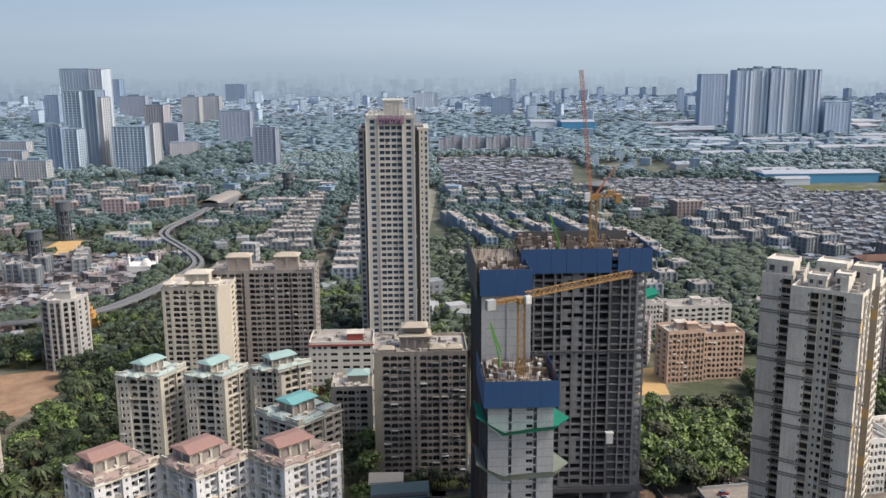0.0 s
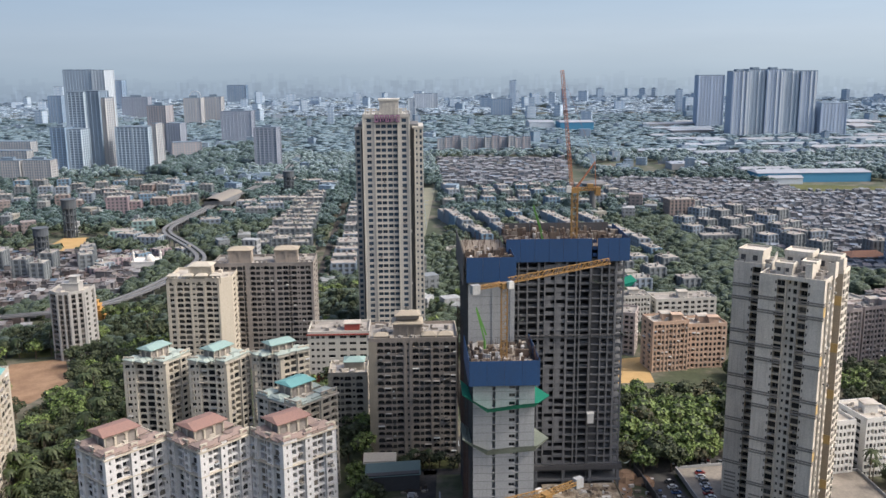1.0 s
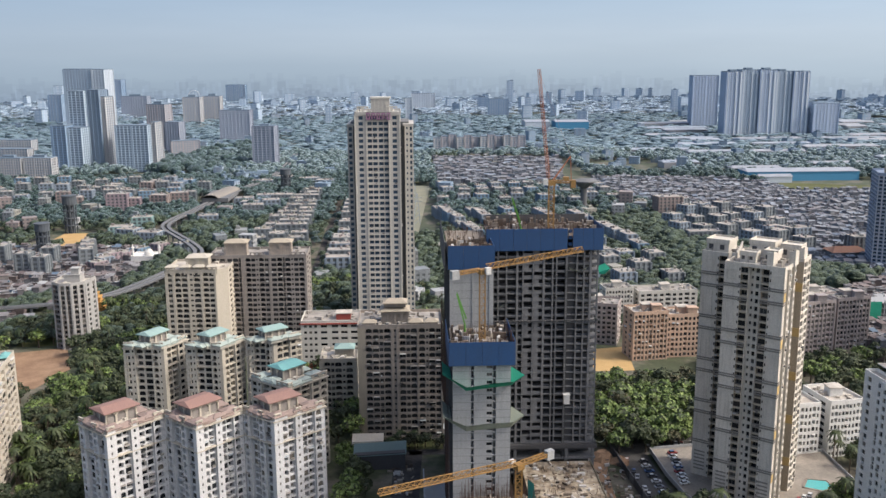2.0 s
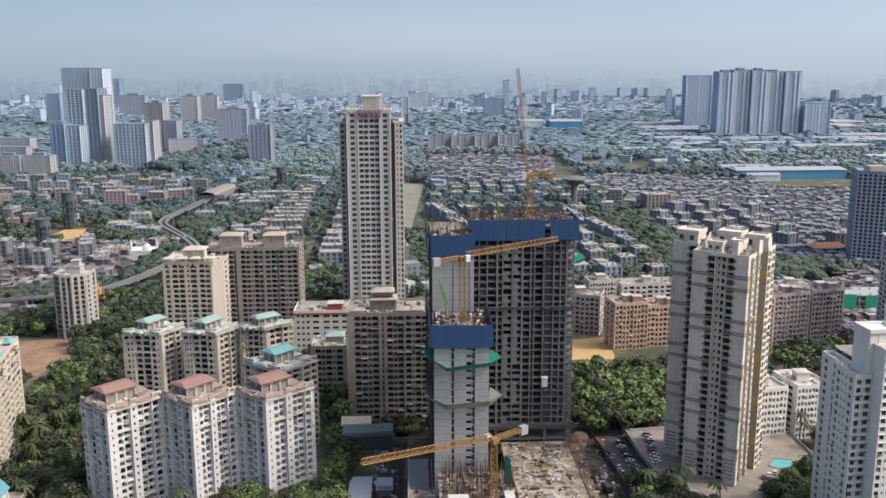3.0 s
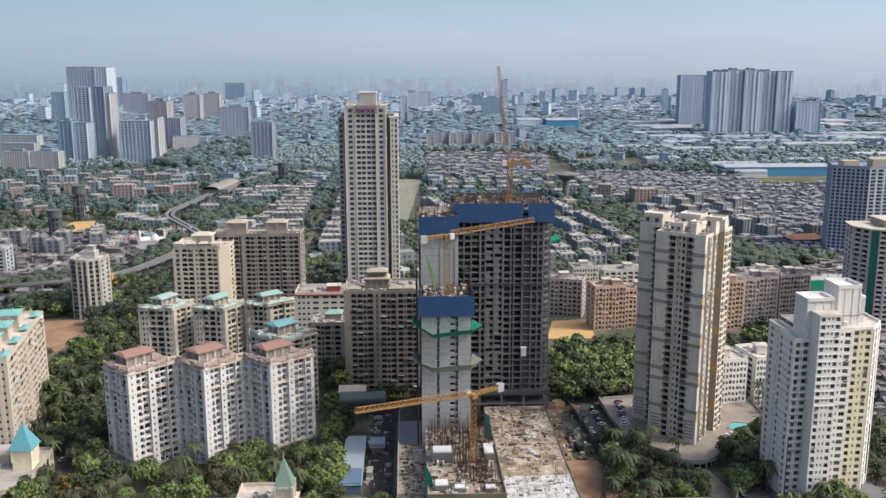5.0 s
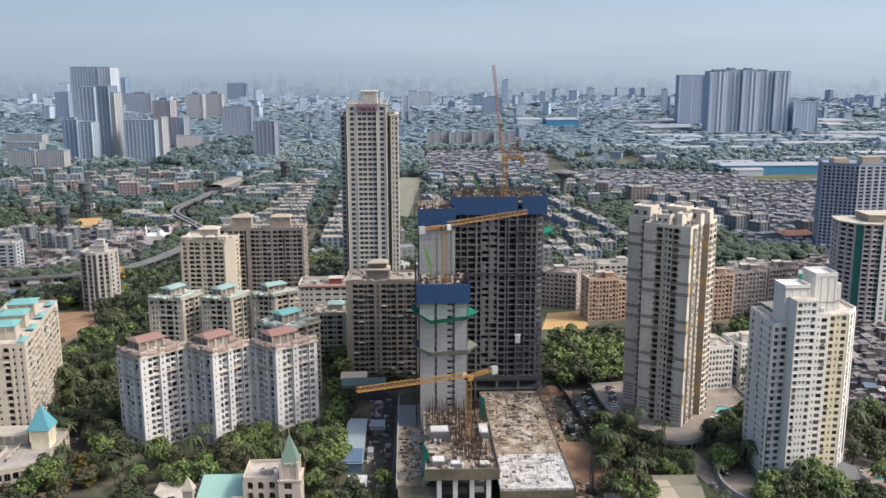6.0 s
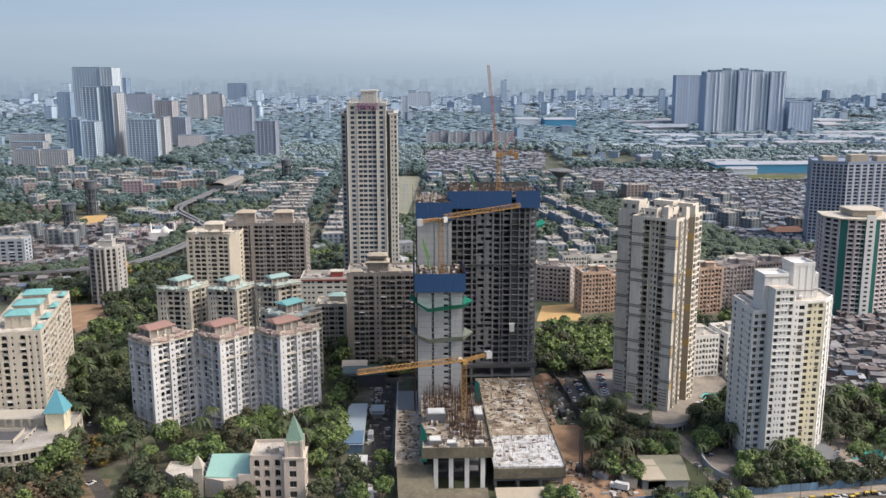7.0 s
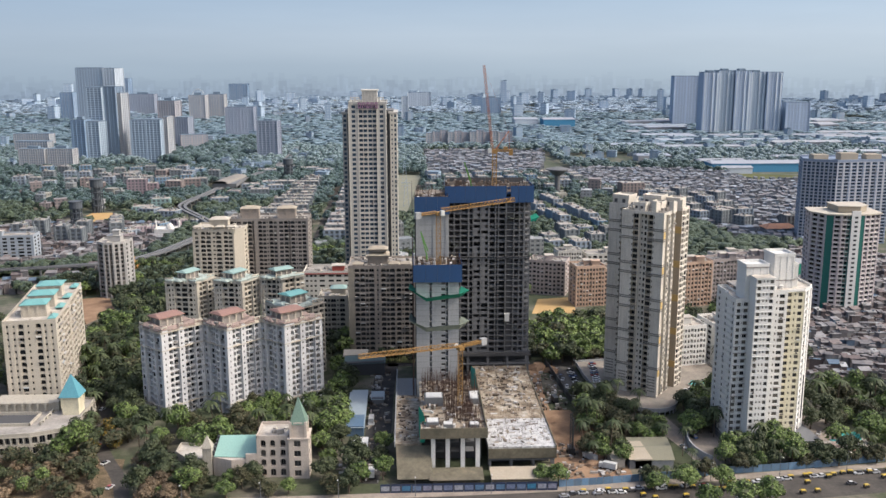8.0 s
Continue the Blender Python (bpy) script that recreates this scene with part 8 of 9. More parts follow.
def shanty(poly, mat, step, seed):
    """A quarter of huts packed wall to wall, each with its own tilted sheet roof."""
    rng = random.Random(seed)
    k = Kit()
    xs, ys = [p[0] for p in poly], [p[1] for p in poly]
    y = min(ys)
    row = 0
    while y < max(ys):
        x = min(xs) + rng.uniform(0, step)
        depth = step * rng.uniform(0.8, 1.3)
        while x < max(xs):
            w = step * rng.uniform(0.7, 1.6)
            px, py = x + w / 2, y + rng.uniform(-1.2, 1.2) + 6 * math.sin(x * 0.03 + row)
            if inside(px, py, poly) and not blocked(px, py, 2.0) and noise.noise((px * 0.02, py * 0.02, seed)) > -0.5:
                h = rng.choice((3, 3.4, 4, 5.5, 6.2)) * rng.uniform(0.9, 1.1)
                m = pose(px, py, 0, 0, 0, rng.uniform(-14, 14) + 12 * math.sin(px * 0.013 + py * 0.01))
                t = rng.uniform(0.3, 1.1) * rng.choice((-1, 1))
                a, b = w / 2 * 0.97, depth / 2 * 0.95
                p = [m @ Vector(c) for c in ((-a, -b, 0), (a, -b, 0), (a, b, 0), (-a, b, 0), (-a, -b, h), (a, -b, h), (a, b, h + t), (-a, b, h + t))]
                k.solid(p, ((0, 1, 5, 4), (1, 2, 6, 5), (2, 3, 7, 6), (3, 0, 4, 7)))
                o = 0.35
                q = [m @ Vector(c) for c in ((-a - o, -b - o, h), (a + o, -b - o, h), (a + o, b + o, h + t), (-a - o, b + o, h + t), (-a - o, -b - o, h + 0.15), (a + o, -b - o, h + 0.15), (a + o, b + o, h + t + 0.15), (-a - o, b + o, h + t + 0.15))]
                k.solid(q, ((3, 2, 1, 0), (4, 5, 6, 7), (0, 1, 5, 4), (1, 2, 6, 5), (2, 3, 7, 6), (3, 0, 4, 7)))
                for _ in range(rng.choice((0, 0, 1, 1, 2))):      # tanks, bundles and patches on the sheets
                    k.block(m @ pose(rng.uniform(-0.8, 0.8) * a, rng.uniform(-0.7, 0.7) * b, h + min(t, 0) * 0.5 + 0.1), rng.uniform(0.5, 1.9), rng.uniform(0.5, 1.5), rng.uniform(0.3, 1.2))
            x += w * 1.02
        y += depth * rng.uniform(1.0, 1.35)
        row += 1
    tagged(k.make("shanty_roofs", [M[mat]]), "tightly packed huts with grey, rust and blue sheet roofs", "shanty houses", kind="stuff")


for i, (poly, mat, step) in enumerate(SLUMS):
    shanty(poly, mat, step, 30 + i)
for poly, mat, step in SLUMS:
    keep(poly)

# ---------------------------------------------------------------- single landmarks of the middle distance
# pink and mint are cooled for haze like the other row paints
M["row_pink"] = plaster("row_pink_paint", (0.302, 0.242, 0.266), (0.216, 0.193, 0.202), 0.5)
M["row_mint"] = plaster("row_mint_paint", (0.259, 0.379, 0.366), (0.187, 0.242, 0.247), 0.5)
M["temple"] = plaster("temple_orange_paint", (0.5, 0.27, 0.07), (0.3, 0.2, 0.1), 0.5)
M["roof_orange"] = plaster("orange_tile_roof", (0.4, 0.2, 0.12), (0.25, 0.16, 0.12), 0.5)


def mosque(x, y):
    ob = thing("mosque", "small white mosque with a dome among houses", "mosque")
    k = Kit()
    k.box(x - 11, y - 8, 0, x + 11, y + 8, 6.5)
    parapet(k, [(x - 11.2, y - 8.2), (x + 11.2, y - 8.2), (x + 11.2, y + 8.2), (x - 11.2, y + 8.2)], 6.5, 1.0, 0.3)
    k.make("hall", [M["trim"]], ob)
    k = Kit()
    n = 16
    for i in range(5):
        a, b = math.pi / 2 * i / 5, math.pi / 2 * (i + 1) / 5
        k.tube(x, y, 7.8 + 3.4 * math.sin(a), 7.8 + 3.4 * math.sin(b), 3.2 * math.cos(a) + 0.02, 3.2 * math.cos(b) + 0.02, n)
    k.tube(x, y, 6.5, 7.8, 3.0, 3.0, n)
    k.make("dome", [M["trim"]], ob, smooth=True)
    for s in (-1, 1):
        k = Kit()
        k.tube(x + s * 9.5, y - 6.5, 0, 13, 0.9, 0.8, 10)
        k.tube(x + s * 9.5, y - 6.5, 13, 13.5, 1.2, 1.2, 10)
        k.tube(x + s * 9.5, y - 6.5, 13.5, 16, 0.7, 0.1, 10)
        k.make("minaret", [M["trim"]], ob)
    keep(rect(x - 12, y - 9, x + 12, y + 9))


def temple(x, y):
    ob = thing("temple", "stepped orange-yellow temple among dark trees", "temple")
    z = 0
    for w, h in ((13, 6), (11, 3), (8.6, 2.6), (6.2, 2.4), (4, 2.2), (2, 2)):
        k = Kit()
        k.block(pose(x, y, z, 0, 0, 8), w, w * 0.8, h - 0.5)
        k.block(pose(x, y, z + h - 0.5, 0, 0, 8), w + 0.7, w * 0.8 + 0.7, 0.5)
        for i in range(3):
            k.block(pose(x + (i - 1) * w * 0.3, y - w * 0.4 - 0.25, z, 0, 0, 8), w * 0.14, 0.5, h - 0.6)
        k.make("tier", [M["temple"]], ob)
        z += h
    keep(rect(x - 8, y - 7, x + 8, y + 7))


def shell_building(x, y, w, d, floors):
    ob = thing("unfinished_building", "unfinished low concrete frame with green safety nets", "building shell", "unfinished frames")
    for i in range(floors):
        k = Kit()
        k.box(x - w / 2, y - d / 2, i * 3.2 + 2.9, x + w / 2, y + d / 2, i * 3.2 + 3.2)
        k.make("floor_slab", [M["concrete_pale"]], ob)
    for i in range(5):
        for s in (-1, 1):
            k = Kit()
            k.box(x - w / 2 + 0.4 + i * (w - 1.4) / 4, y + s * (d / 2 - 0.5) - 0.3, 0, x - w / 2 + 1.0 + i * (w - 1.4) / 4, y + s * (d / 2 - 0.5) + 0.3, floors * 3.2 + 1.2)
            k.make("column", [M["concrete_pale"]], ob)
    for u0, u1, z0, z1 in ((0.0, 0.42, 3.2, floors * 3.2 + 0.8), (0.62, 1.0, 0.4, floors * 3.2)):
        k = Kit()
        k.box(x - w / 2 + u0 * w, y - d / 2 - 0.3, z0, x - w / 2 + u1 * w, y - d / 2 - 0.2, z1)
        k.make("safety_net", [M["net_green"]], ob)
    keep(rect(x - w / 2, y - d / 2, x + w / 2, y + d / 2))


def ferris_wheel(x, y, r, h):
    ob = thing("ferris_wheel", "faint pale ferris wheel far in the city", "ferris wheel")
    rim = Kit()
    pts = [(x + r * math.cos(2 * math.pi * i / 28), y, h + r * math.sin(2 * math.pi * i / 28)) for i in range(28)]
    for a, b in zip(pts, pts[1:] + pts[:1]):
        rim.beam(a, b, 2.4)
    rim.make("rim", [M["far_pale"]], ob)
    for i in range(0, 28, 4):
        k = Kit()
        k.beam((x, y, h), pts[i], 0.8)
        k.make("spoke", [M["far_pale"]], ob)
    for s in (-1, 1):
        k = Kit()
        k.beam((x + s * r * 0.6, y, 0), (x, y, h), 1.6)
        k.make("leg", [M["far_pale"]], ob)


mosque(-184, 640)
temple(-178, 500)
shell_building(270, 462, 26, 14, 4)
shell_building(290, 480, 22, 14, 3)
ferris_wheel(-655, 2900, 17, 34)
for i in range(7):
    t = i / 6
    small_block(turned(-214 + 46 * t - 14 * math.sin(t * 3), 617 + 64 * t, 10, 9, 54), 7 + (i % 3), ("row_pink", "row_white", "row_pink", "row_pink", "row_blue", "row_pink", "row_white")[i], "low pink and white shop house in a row", "pink shop houses")
for x, y, w, d, h, c in ((-236, 748, 18, 12, 9, "row_mint"), (-226, 776, 16, 11, 12, "row_mint"), (-272, 858, 18, 12, 21, "row_pink"), (-262, 870, 15, 11, 15, "row_pink"), (245, 803, 22, 13, 21, "row_orange"), (-174, 799, 16, 11, 9, "row_white"), (-160, 905, 18, 12, 9, "row_white"), (-162, 1040, 22, 12, 9, "row_white")):
    small_block(turned(x, y, w, d, 8), h, c, {"row_mint": "mint green low apartment house among trees", "row_pink": "stacked pinkish apartment house above the trees", "row_orange": "salmon apartment block beside the shanty quarter", "row_white": "white low house beside the elevated line"}[c], "scattered houses")
ob = thing("hall", "low hall with faded orange tiled roof", "hall")
k = Kit()
k.box(316, 618, 0, 342, 634, 6)
k.make("wall", [M["row_beige"]], ob)
k = Kit()
k.hip(pose(329, 626, 6), 26, 16, 3.4, 1.0, 0, 0.6)
k.make("roof", [M["roof_orange"]], ob)
keep(rect(315, 617, 343, 635))

# ---------------------------------------------------------------- filler town out to the horizon
def in_slum(x, y):
    return any(inside(x, y, p) for p, _, _ in SLUMS)


def filler(name, y0, y1, count, wall, dark, seed, low, high, label, size=(9, 18), spread=0.6, single=False):
    rng = random.Random(seed)
    k = Kit()
    made = 0
    for _ in range(count * 5):
        if made >= count:
            break
        y = y0 + (y1 - y0) * rng.random() ** 0.8
        x = rng.uniform(-1, 1) * (y + 160) * spread
        if noise.noise((x * 0.004, y * 0.004, seed)) < -0.05 or blocked(x, y, 8) or in_slum(x, y):
            continue
        made += 1
        w, d = rng.uniform(*size), rng.uniform(*size)
        h = rng.uniform(low, high) if rng.random() < 0.85 else rng.uniform(high, high * 1.9)
        m = pose(x, y, 0, 0, 0, rng.uniform(-25, 25))
        k.block(m, w, d, h, 1)
        step = 3.2 if y < 1600 else 6.4
        for i in range(int(h / step)):
            k.block(m @ pose(0, 0, i * step + step * 0.62), w + 0.7, d + 0.7, step * 0.5, 0)
        n = 3 if y < 1600 else 2
        for i in range(n):
            k.block(m @ pose((i - (n - 1) / 2) * w / n, 0, 0), w / n * 0.45, d + 0.9, h, 0)
            k.block(m @ pose(0, (i - (n - 1) / 2) * d / n, 0), w + 0.9, d / n * 0.45, h, 0)
        # the darker roof colour evens out sunlit tops and shaded walls
        top = 0 if single else 2
        k.block(m @ pose(0, 0, h), w + 0.6, d + 0.6, 0.9, top)
        for _ in range(rng.choice((0, 1, 1, 2))):
            k.block(m @ pose(rng.uniform(-0.3, 0.3) * w, rng.uniform(-0.3, 0.3) * d, h + 0.9), w * rng.uniform(0.15, 0.4), d * rng.uniform(0.15, 0.4), rng.uniform(1.4, 3.0), top)
        if single:
            ob = thing(name, label, "house", "town houses")
            for part_name, idx in (("glazed_body", 1), ("facade_grid", 0)):
                s = Kit()
                s.v, s.f, s.m = k.v, [f for f, q in zip(k.f, k.m) if q == idx], [0] * k.m.count(idx)
                o = s.make(part_name, [M[(wall, dark)[idx]]], ob)
            tagged(o, kind="stuff")
            k = Kit()
    if k.f:
        tagged(k.make(name, [M[wall], M[dark], M["roof_far"]]), label, "houses", kind="stuff")


filler("town_house", 470, 950, 84, "fill_house", "fill_dark", 1, 6, 12, "plain painted low house with flat roof among trees", (7, 13), single=True)
# beyond here the house colours hold painted haze
filler("town_houses", 950, 1600, 150, "fill_far", "fill_dark_far", 2, 6, 14, "haze-tinted low houses with flat roofs among trees", (8, 15), 0.62)
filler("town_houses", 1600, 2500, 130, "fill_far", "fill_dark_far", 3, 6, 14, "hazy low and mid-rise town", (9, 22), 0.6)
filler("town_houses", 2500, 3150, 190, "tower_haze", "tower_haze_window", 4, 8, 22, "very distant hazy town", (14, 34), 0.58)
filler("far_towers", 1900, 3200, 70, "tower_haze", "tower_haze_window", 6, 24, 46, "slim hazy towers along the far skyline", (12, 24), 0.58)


def long_sheds(seed=8):
    rng = random.Random(seed)
    k = Kit()
    for _ in range(60):
        y = rng.uniform(1120, 2000)
        x = rng.uniform(0.28, 0.62) * y
        if blocked(x, y, 20) or in_slum(x, y):
            continue
        w, d, h = rng.uniform(40, 130), rng.uniform(14, 34), rng.uniform(6, 11)
        k.block(pose(x, y, 0, 0, 0, rng.uniform(-8, 8)), w, d, h)
        k.hip(pose(x, y, h), w, d, 2.5, 0.5, 0, 0.9)
        keep(rect(x - w / 2, y - d / 2, x + w / 2, y + d / 2))
    tagged(k.make("industrial_sheds", [M["shed_far"]]), "long pale factory sheds in the haze", "sheds", kind="stuff")


long_sheds()


# ---------------------------------------------------------------- woods
def icosphere():
    b = bmesh.new()
    bmesh.ops.create_icosphere(b, subdivisions=2, radius=1.0)
    v = [tuple(p.co) for p in b.verts]
    f = [tuple(p.index for p in q.verts) for q in b.faces]
    b.free()
    return v, f


ICO_V, ICO_F = icosphere()
TET_V = [(math.cos(a) * math.cos(e), math.sin(a) * math.cos(e), math.sin(e)) for e, n in ((0.0, 6), (0.75, 5)) for a in [2 * math.pi * (i + e) / n for i in range(n)]] + [(0, 0, 1)]
TET_F = [(i, (i + 1) % 6, 6 + (i * 5 // 6)) for i in range(6)] + [(6 + i, (i * 6 // 5 + 1) % 6, 6 + (i + 1) % 5) for i in range(5)] + [(6 + i, 6 + (i + 1) % 5, 11) for i in range(5)]


def woods(name, y0, y1, count, mat, seed, size, label, fine, spread=0.6, density=-0.12, region=None):
    rng = random.Random(seed)
    vs, fs, n = [], [], 0
    made = 0
    for _ in range(count * 8):
        if made >= count:
            break
        if region:
            xs, ys = [p[0] for p in region], [p[1] for p in region]
            x, y = rng.uniform(min(xs), max(xs)), rng.uniform(min(ys), max(ys))
            if not inside(x, y, region):
                continue
        else:
            y = y0 + (y1 - y0) * rng.random()
            x = rng.uniform(-1, 1) * (y + 160) * spread
            if noise.noise((x * 0.005 + 9, y * 0.005, seed)) < density or in_slum(x, y):
                continue
        if blocked(x, y, 3):
            continue
        made += 1
        s = rng.uniform(*size)
        for j in range(abs(fine) or 1):            # a crown of several uneven clumps
            cx, cy = x + rng.uniform(-0.6, 0.6) * s * (j > 0), y + rng.uniform(-0.6, 0.6) * s * (j > 0)
            r = s * rng.uniform(0.5, 0.85) if fine else s
            # far crowns are flattened to soften their shading, as haze would
            rz = r * rng.uniform(0.7, 1.0) * (1.0 if fine else 0.2)
            cz = s * (rng.uniform(0.55, 1.1) if fine else rng.uniform(0.42, 0.56))
            base = len(vs)
            vv, ff = (ICO_V, ICO_F) if fine > 0 else (TET_V, TET_F)
            for a, b, c in vv:
                q = rng.uniform(0.68, 1.18)
                vs.append((cx + a * r * q, cy + b * r * q, max(0.0, cz + c * rz * q)))
            fs.extend((base + a, base + b, base + c) for a, b, c in ff)
    d = bpy.data.meshes.new(name)
    d.from_pydata(vs, [], fs)
    d.materials.append(M[mat])
    d.polygons.foreach_set("use_smooth", [True] * len(fs))
    d.update()
    tagged(new(name, d), label, "trees", kind="stuff")


woods("woods", 440, 800, 3600, "wood_near", 11, (3.4, 6.6), "dusty green broadleaf trees between the houses", -3, 0.5, -0.6)
# from here on the canopy colours step towards haze blue
woods("woods", 800, 1120, 4600, "wood_mid", 12, (4.0, 7.6), "haze-tinted green tree canopy between low houses", -3, 0.56, -0.5)
woods("woods", 1120, 1400, 3600, "wood_pale", 22, (4.5, 8.5), "haze-greyed tree canopy between low houses", -3, 0.57, -0.35)
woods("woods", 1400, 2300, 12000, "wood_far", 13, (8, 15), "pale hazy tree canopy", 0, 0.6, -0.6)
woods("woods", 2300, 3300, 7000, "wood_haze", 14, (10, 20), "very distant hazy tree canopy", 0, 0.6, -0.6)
hill = [(-330, 1180), (-230, 1130), (-190, 1250), (-200, 1480), (-270, 1560), (-340, 1400)]
woods("woods", 0, 0, 420, "wood_mid", 15, (6, 10), "wooded knoll with dense dark canopy", 2, region=hill)
woods("woods", 0, 0, 260, "wood_near", 16, (4, 7), "dense trees along the shanty quarter", 3, region=[(200, 560), (250, 540), (330, 470), (300, 600), (240, 800), (215, 800)])

woods("woods", 0, 0, 700, "wood_near", 17, (3.5, 6.5), "belt of trees along the street past the rows", -3, region=[(190, 545), (268, 545), (236, 900), (130, 1250), (70, 1400), (30, 1400), (150, 1000), (185, 800)])
woods("woods", 0, 0, 170, "wood_near", 24, (3.5, 6.0), "trees close beside the elevated line", 2, region=[(-262, 440), (-200, 500), (-176, 560), (-160, 640), (-140, 640), (-140, 720), (-182, 800), (-150, 900), (-182, 900), (-220, 800), (-190, 700), (-200, 600), (-270, 500)])
woods("woods", 0, 0, 240, "wood_mid", 23, (4.5, 8.0), "trees around the station approach", -3, region=[(-340, 920), (-225, 920), (-215, 1090), (-340, 1110)])
woods("woods", 0, 0, 420, "wood_mid", 18, (3.5, 6.0), "trees around the beige terraces", -3, region=[(-170, 700), (-20, 700), (-10, 1250), (-170, 1250)])
woods("woods", 0, 0, 260, "wood_near", 19, (3.5, 6.0), "trees between tower and white rows", -4, region=[(10, 500), (120, 500), (200, 700), (30, 720), (14, 640)])
woods("woods", 0, 0, 420, "wood_near", 26, (3.4, 5.6), "trees between the low white blocks", -4, region=[(112, 480), (215, 500), (222, 640), (120, 640)])
woods("woods", 0, 0, 280, "wood_near", 27, (3.2, 5.2), "trees between the white and blue rows", -4, region=[(14, 660), (190, 600), (200, 760), (160, 880), (10, 880)])

# ---------------------------------------------------------------- near trees
def leaf_tree(seed, height, radius, mat, leaves=950, core="leaf_core", low=0.35):
    rng = random.Random(seed)
    ob = thing("tree", "broadleaf tree with dense uneven green crown", "tree")
    k = Kit()
    top = height * 0.5
    k.tube(0, 0, 0, top, height * 0.035, height * 0.02, 7)
    lobes = []
    for i in range(7):
        a = 2 * math.pi * i / 6 + rng.uniform(-0.4, 0.4)
        r = 0 if i == 6 else radius * rng.uniform(0.4, 0.68)
        c = Vector((r * math.cos(a), r * math.sin(a), height * (rng.uniform(0.34, 0.72) if i < 6 else 0.78)))
        lobes.append((c, radius * rng.uniform(0.42, 0.62)))
        k.beam((0, 0, top * rng.uniform(0.6, 0.95)), tuple(c), height * 0.016)
    k.make("trunk", [M["bark"]], ob)
    vs, fs, ms = [], [], []
    # core lobes block the view through and darken the crown's inside by colour
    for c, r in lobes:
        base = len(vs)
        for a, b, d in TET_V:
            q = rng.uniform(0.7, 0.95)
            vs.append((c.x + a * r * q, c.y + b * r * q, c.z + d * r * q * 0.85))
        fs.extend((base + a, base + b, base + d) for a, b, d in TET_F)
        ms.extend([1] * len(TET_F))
    for _ in range(leaves):
        c, r = rng.choice(lobes)
        d = Vector((rng.gauss(0, 1), rng.gauss(0, 1), rng.gauss(0.25, 0.9))).normalized()
        p = c + Vector((d.x * r, d.y * r, d.z * r * 0.85)) * rng.uniform(0.72, 1.12)
        s = rng.uniform(0.35, 0.85) * radius * 0.115
        n = (d + Vector((rng.uniform(-0.8, 0.8), rng.uniform(-0.8, 0.8), rng.uniform(-0.3, 0.9)))).normalized()
        u = n.cross(Vector((rng.uniform(-1, 1), rng.uniform(-1, 1), rng.uniform(-1, 1)))).normalized()
        v = n.cross(u)
        base = len(vs)
        vs.extend(tuple(p + u * s * x + v * s * y - n * s * z) for x, y, z in ((-1, -0.4, 0.3), (0.3, -1.0, 0), (1.1, 0.4, 0.35), (-0.3, 1.0, 0.05)))
        fs.append(tuple(range(base, base + 4)))
        ms.append(0)
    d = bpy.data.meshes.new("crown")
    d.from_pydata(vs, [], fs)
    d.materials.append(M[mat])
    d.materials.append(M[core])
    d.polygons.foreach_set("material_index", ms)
    d.update()
    c = new("crown", d)
    c.parent = ob
    return ob


def palm_tree(seed, height):
    rng = random.Random(seed)
    ob = thing("palm_tree", "slender coconut palm with drooping fronds", "palm")
    k = Kit()
    bend = rng.uniform(-0.8, 0.8)
    for i in range(5):
        k.beam((bend * (i / 5) ** 2, 0, height * i / 5), (bend * ((i + 1) / 5) ** 2, 0, height * (i + 1) / 5), 0.34 - 0.03 * i)
    k.make("trunk", [M["bark"]], ob)
    k = Kit()
    for i in range(20):
        a = 2 * math.pi * i / 20 + rng.uniform(-0.15, 0.15)
        up = rng.uniform(0.1, 1.0)
        last = Vector((bend, 0, height))
        for j in range(5):
            t = (j + 1) / 5
            p = Vector((bend + math.cos(a) * 3.4 * t, math.sin(a) * 3.4 * t, height + up * 2.2 * t - 3.2 * t * t * (1.2 - up * 0.5)))
            s = Vector((-math.sin(a), math.cos(a), 0)) * (0.65 * (1 - 0.75 * t) + 0.08)
            k.face([last - s, last + s, p + s * 0.8 - Vector((0, 0, 0.15)), p - s * 0.8 - Vector((0, 0, 0.15))])
            last = p
    k.make("fronds", [M["palm"]], ob)
    return ob


KINDS = {
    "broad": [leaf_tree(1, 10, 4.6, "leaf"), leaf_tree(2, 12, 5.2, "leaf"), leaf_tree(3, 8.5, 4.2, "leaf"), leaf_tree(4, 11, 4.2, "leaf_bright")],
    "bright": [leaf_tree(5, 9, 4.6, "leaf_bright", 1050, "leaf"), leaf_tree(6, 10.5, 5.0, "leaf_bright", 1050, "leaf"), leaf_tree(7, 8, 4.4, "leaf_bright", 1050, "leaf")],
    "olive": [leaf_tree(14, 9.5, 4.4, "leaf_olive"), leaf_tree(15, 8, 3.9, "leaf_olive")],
    "dry": [leaf_tree(8, 6.5, 3.6, "leaf_dry", 800, "leaf_dry"), leaf_tree(9, 5.5, 3.2, "leaf_dry", 760, "leaf_dry")],
    "yellow": [leaf_tree(10, 7.5, 3.8, "leaf_yellow", 480)],
    "palm": [palm_tree(1, 10), palm_tree(2, 12.5), palm_tree(3, 8.5)],
}
for o in KINDS["dry"]:
    tagged(o, "dry leafless-looking brown bush tree")
for o in KINDS["yellow"]:
    tagged(o, "round tree with yellow flowering crown")
for o in KINDS["olive"]:
    tagged(o, "broadleaf tree with dull olive-brown crown")
for o in KINDS["bright"]:
    tagged(o, "broadleaf tree with fresh bright green crown")
USED = set()
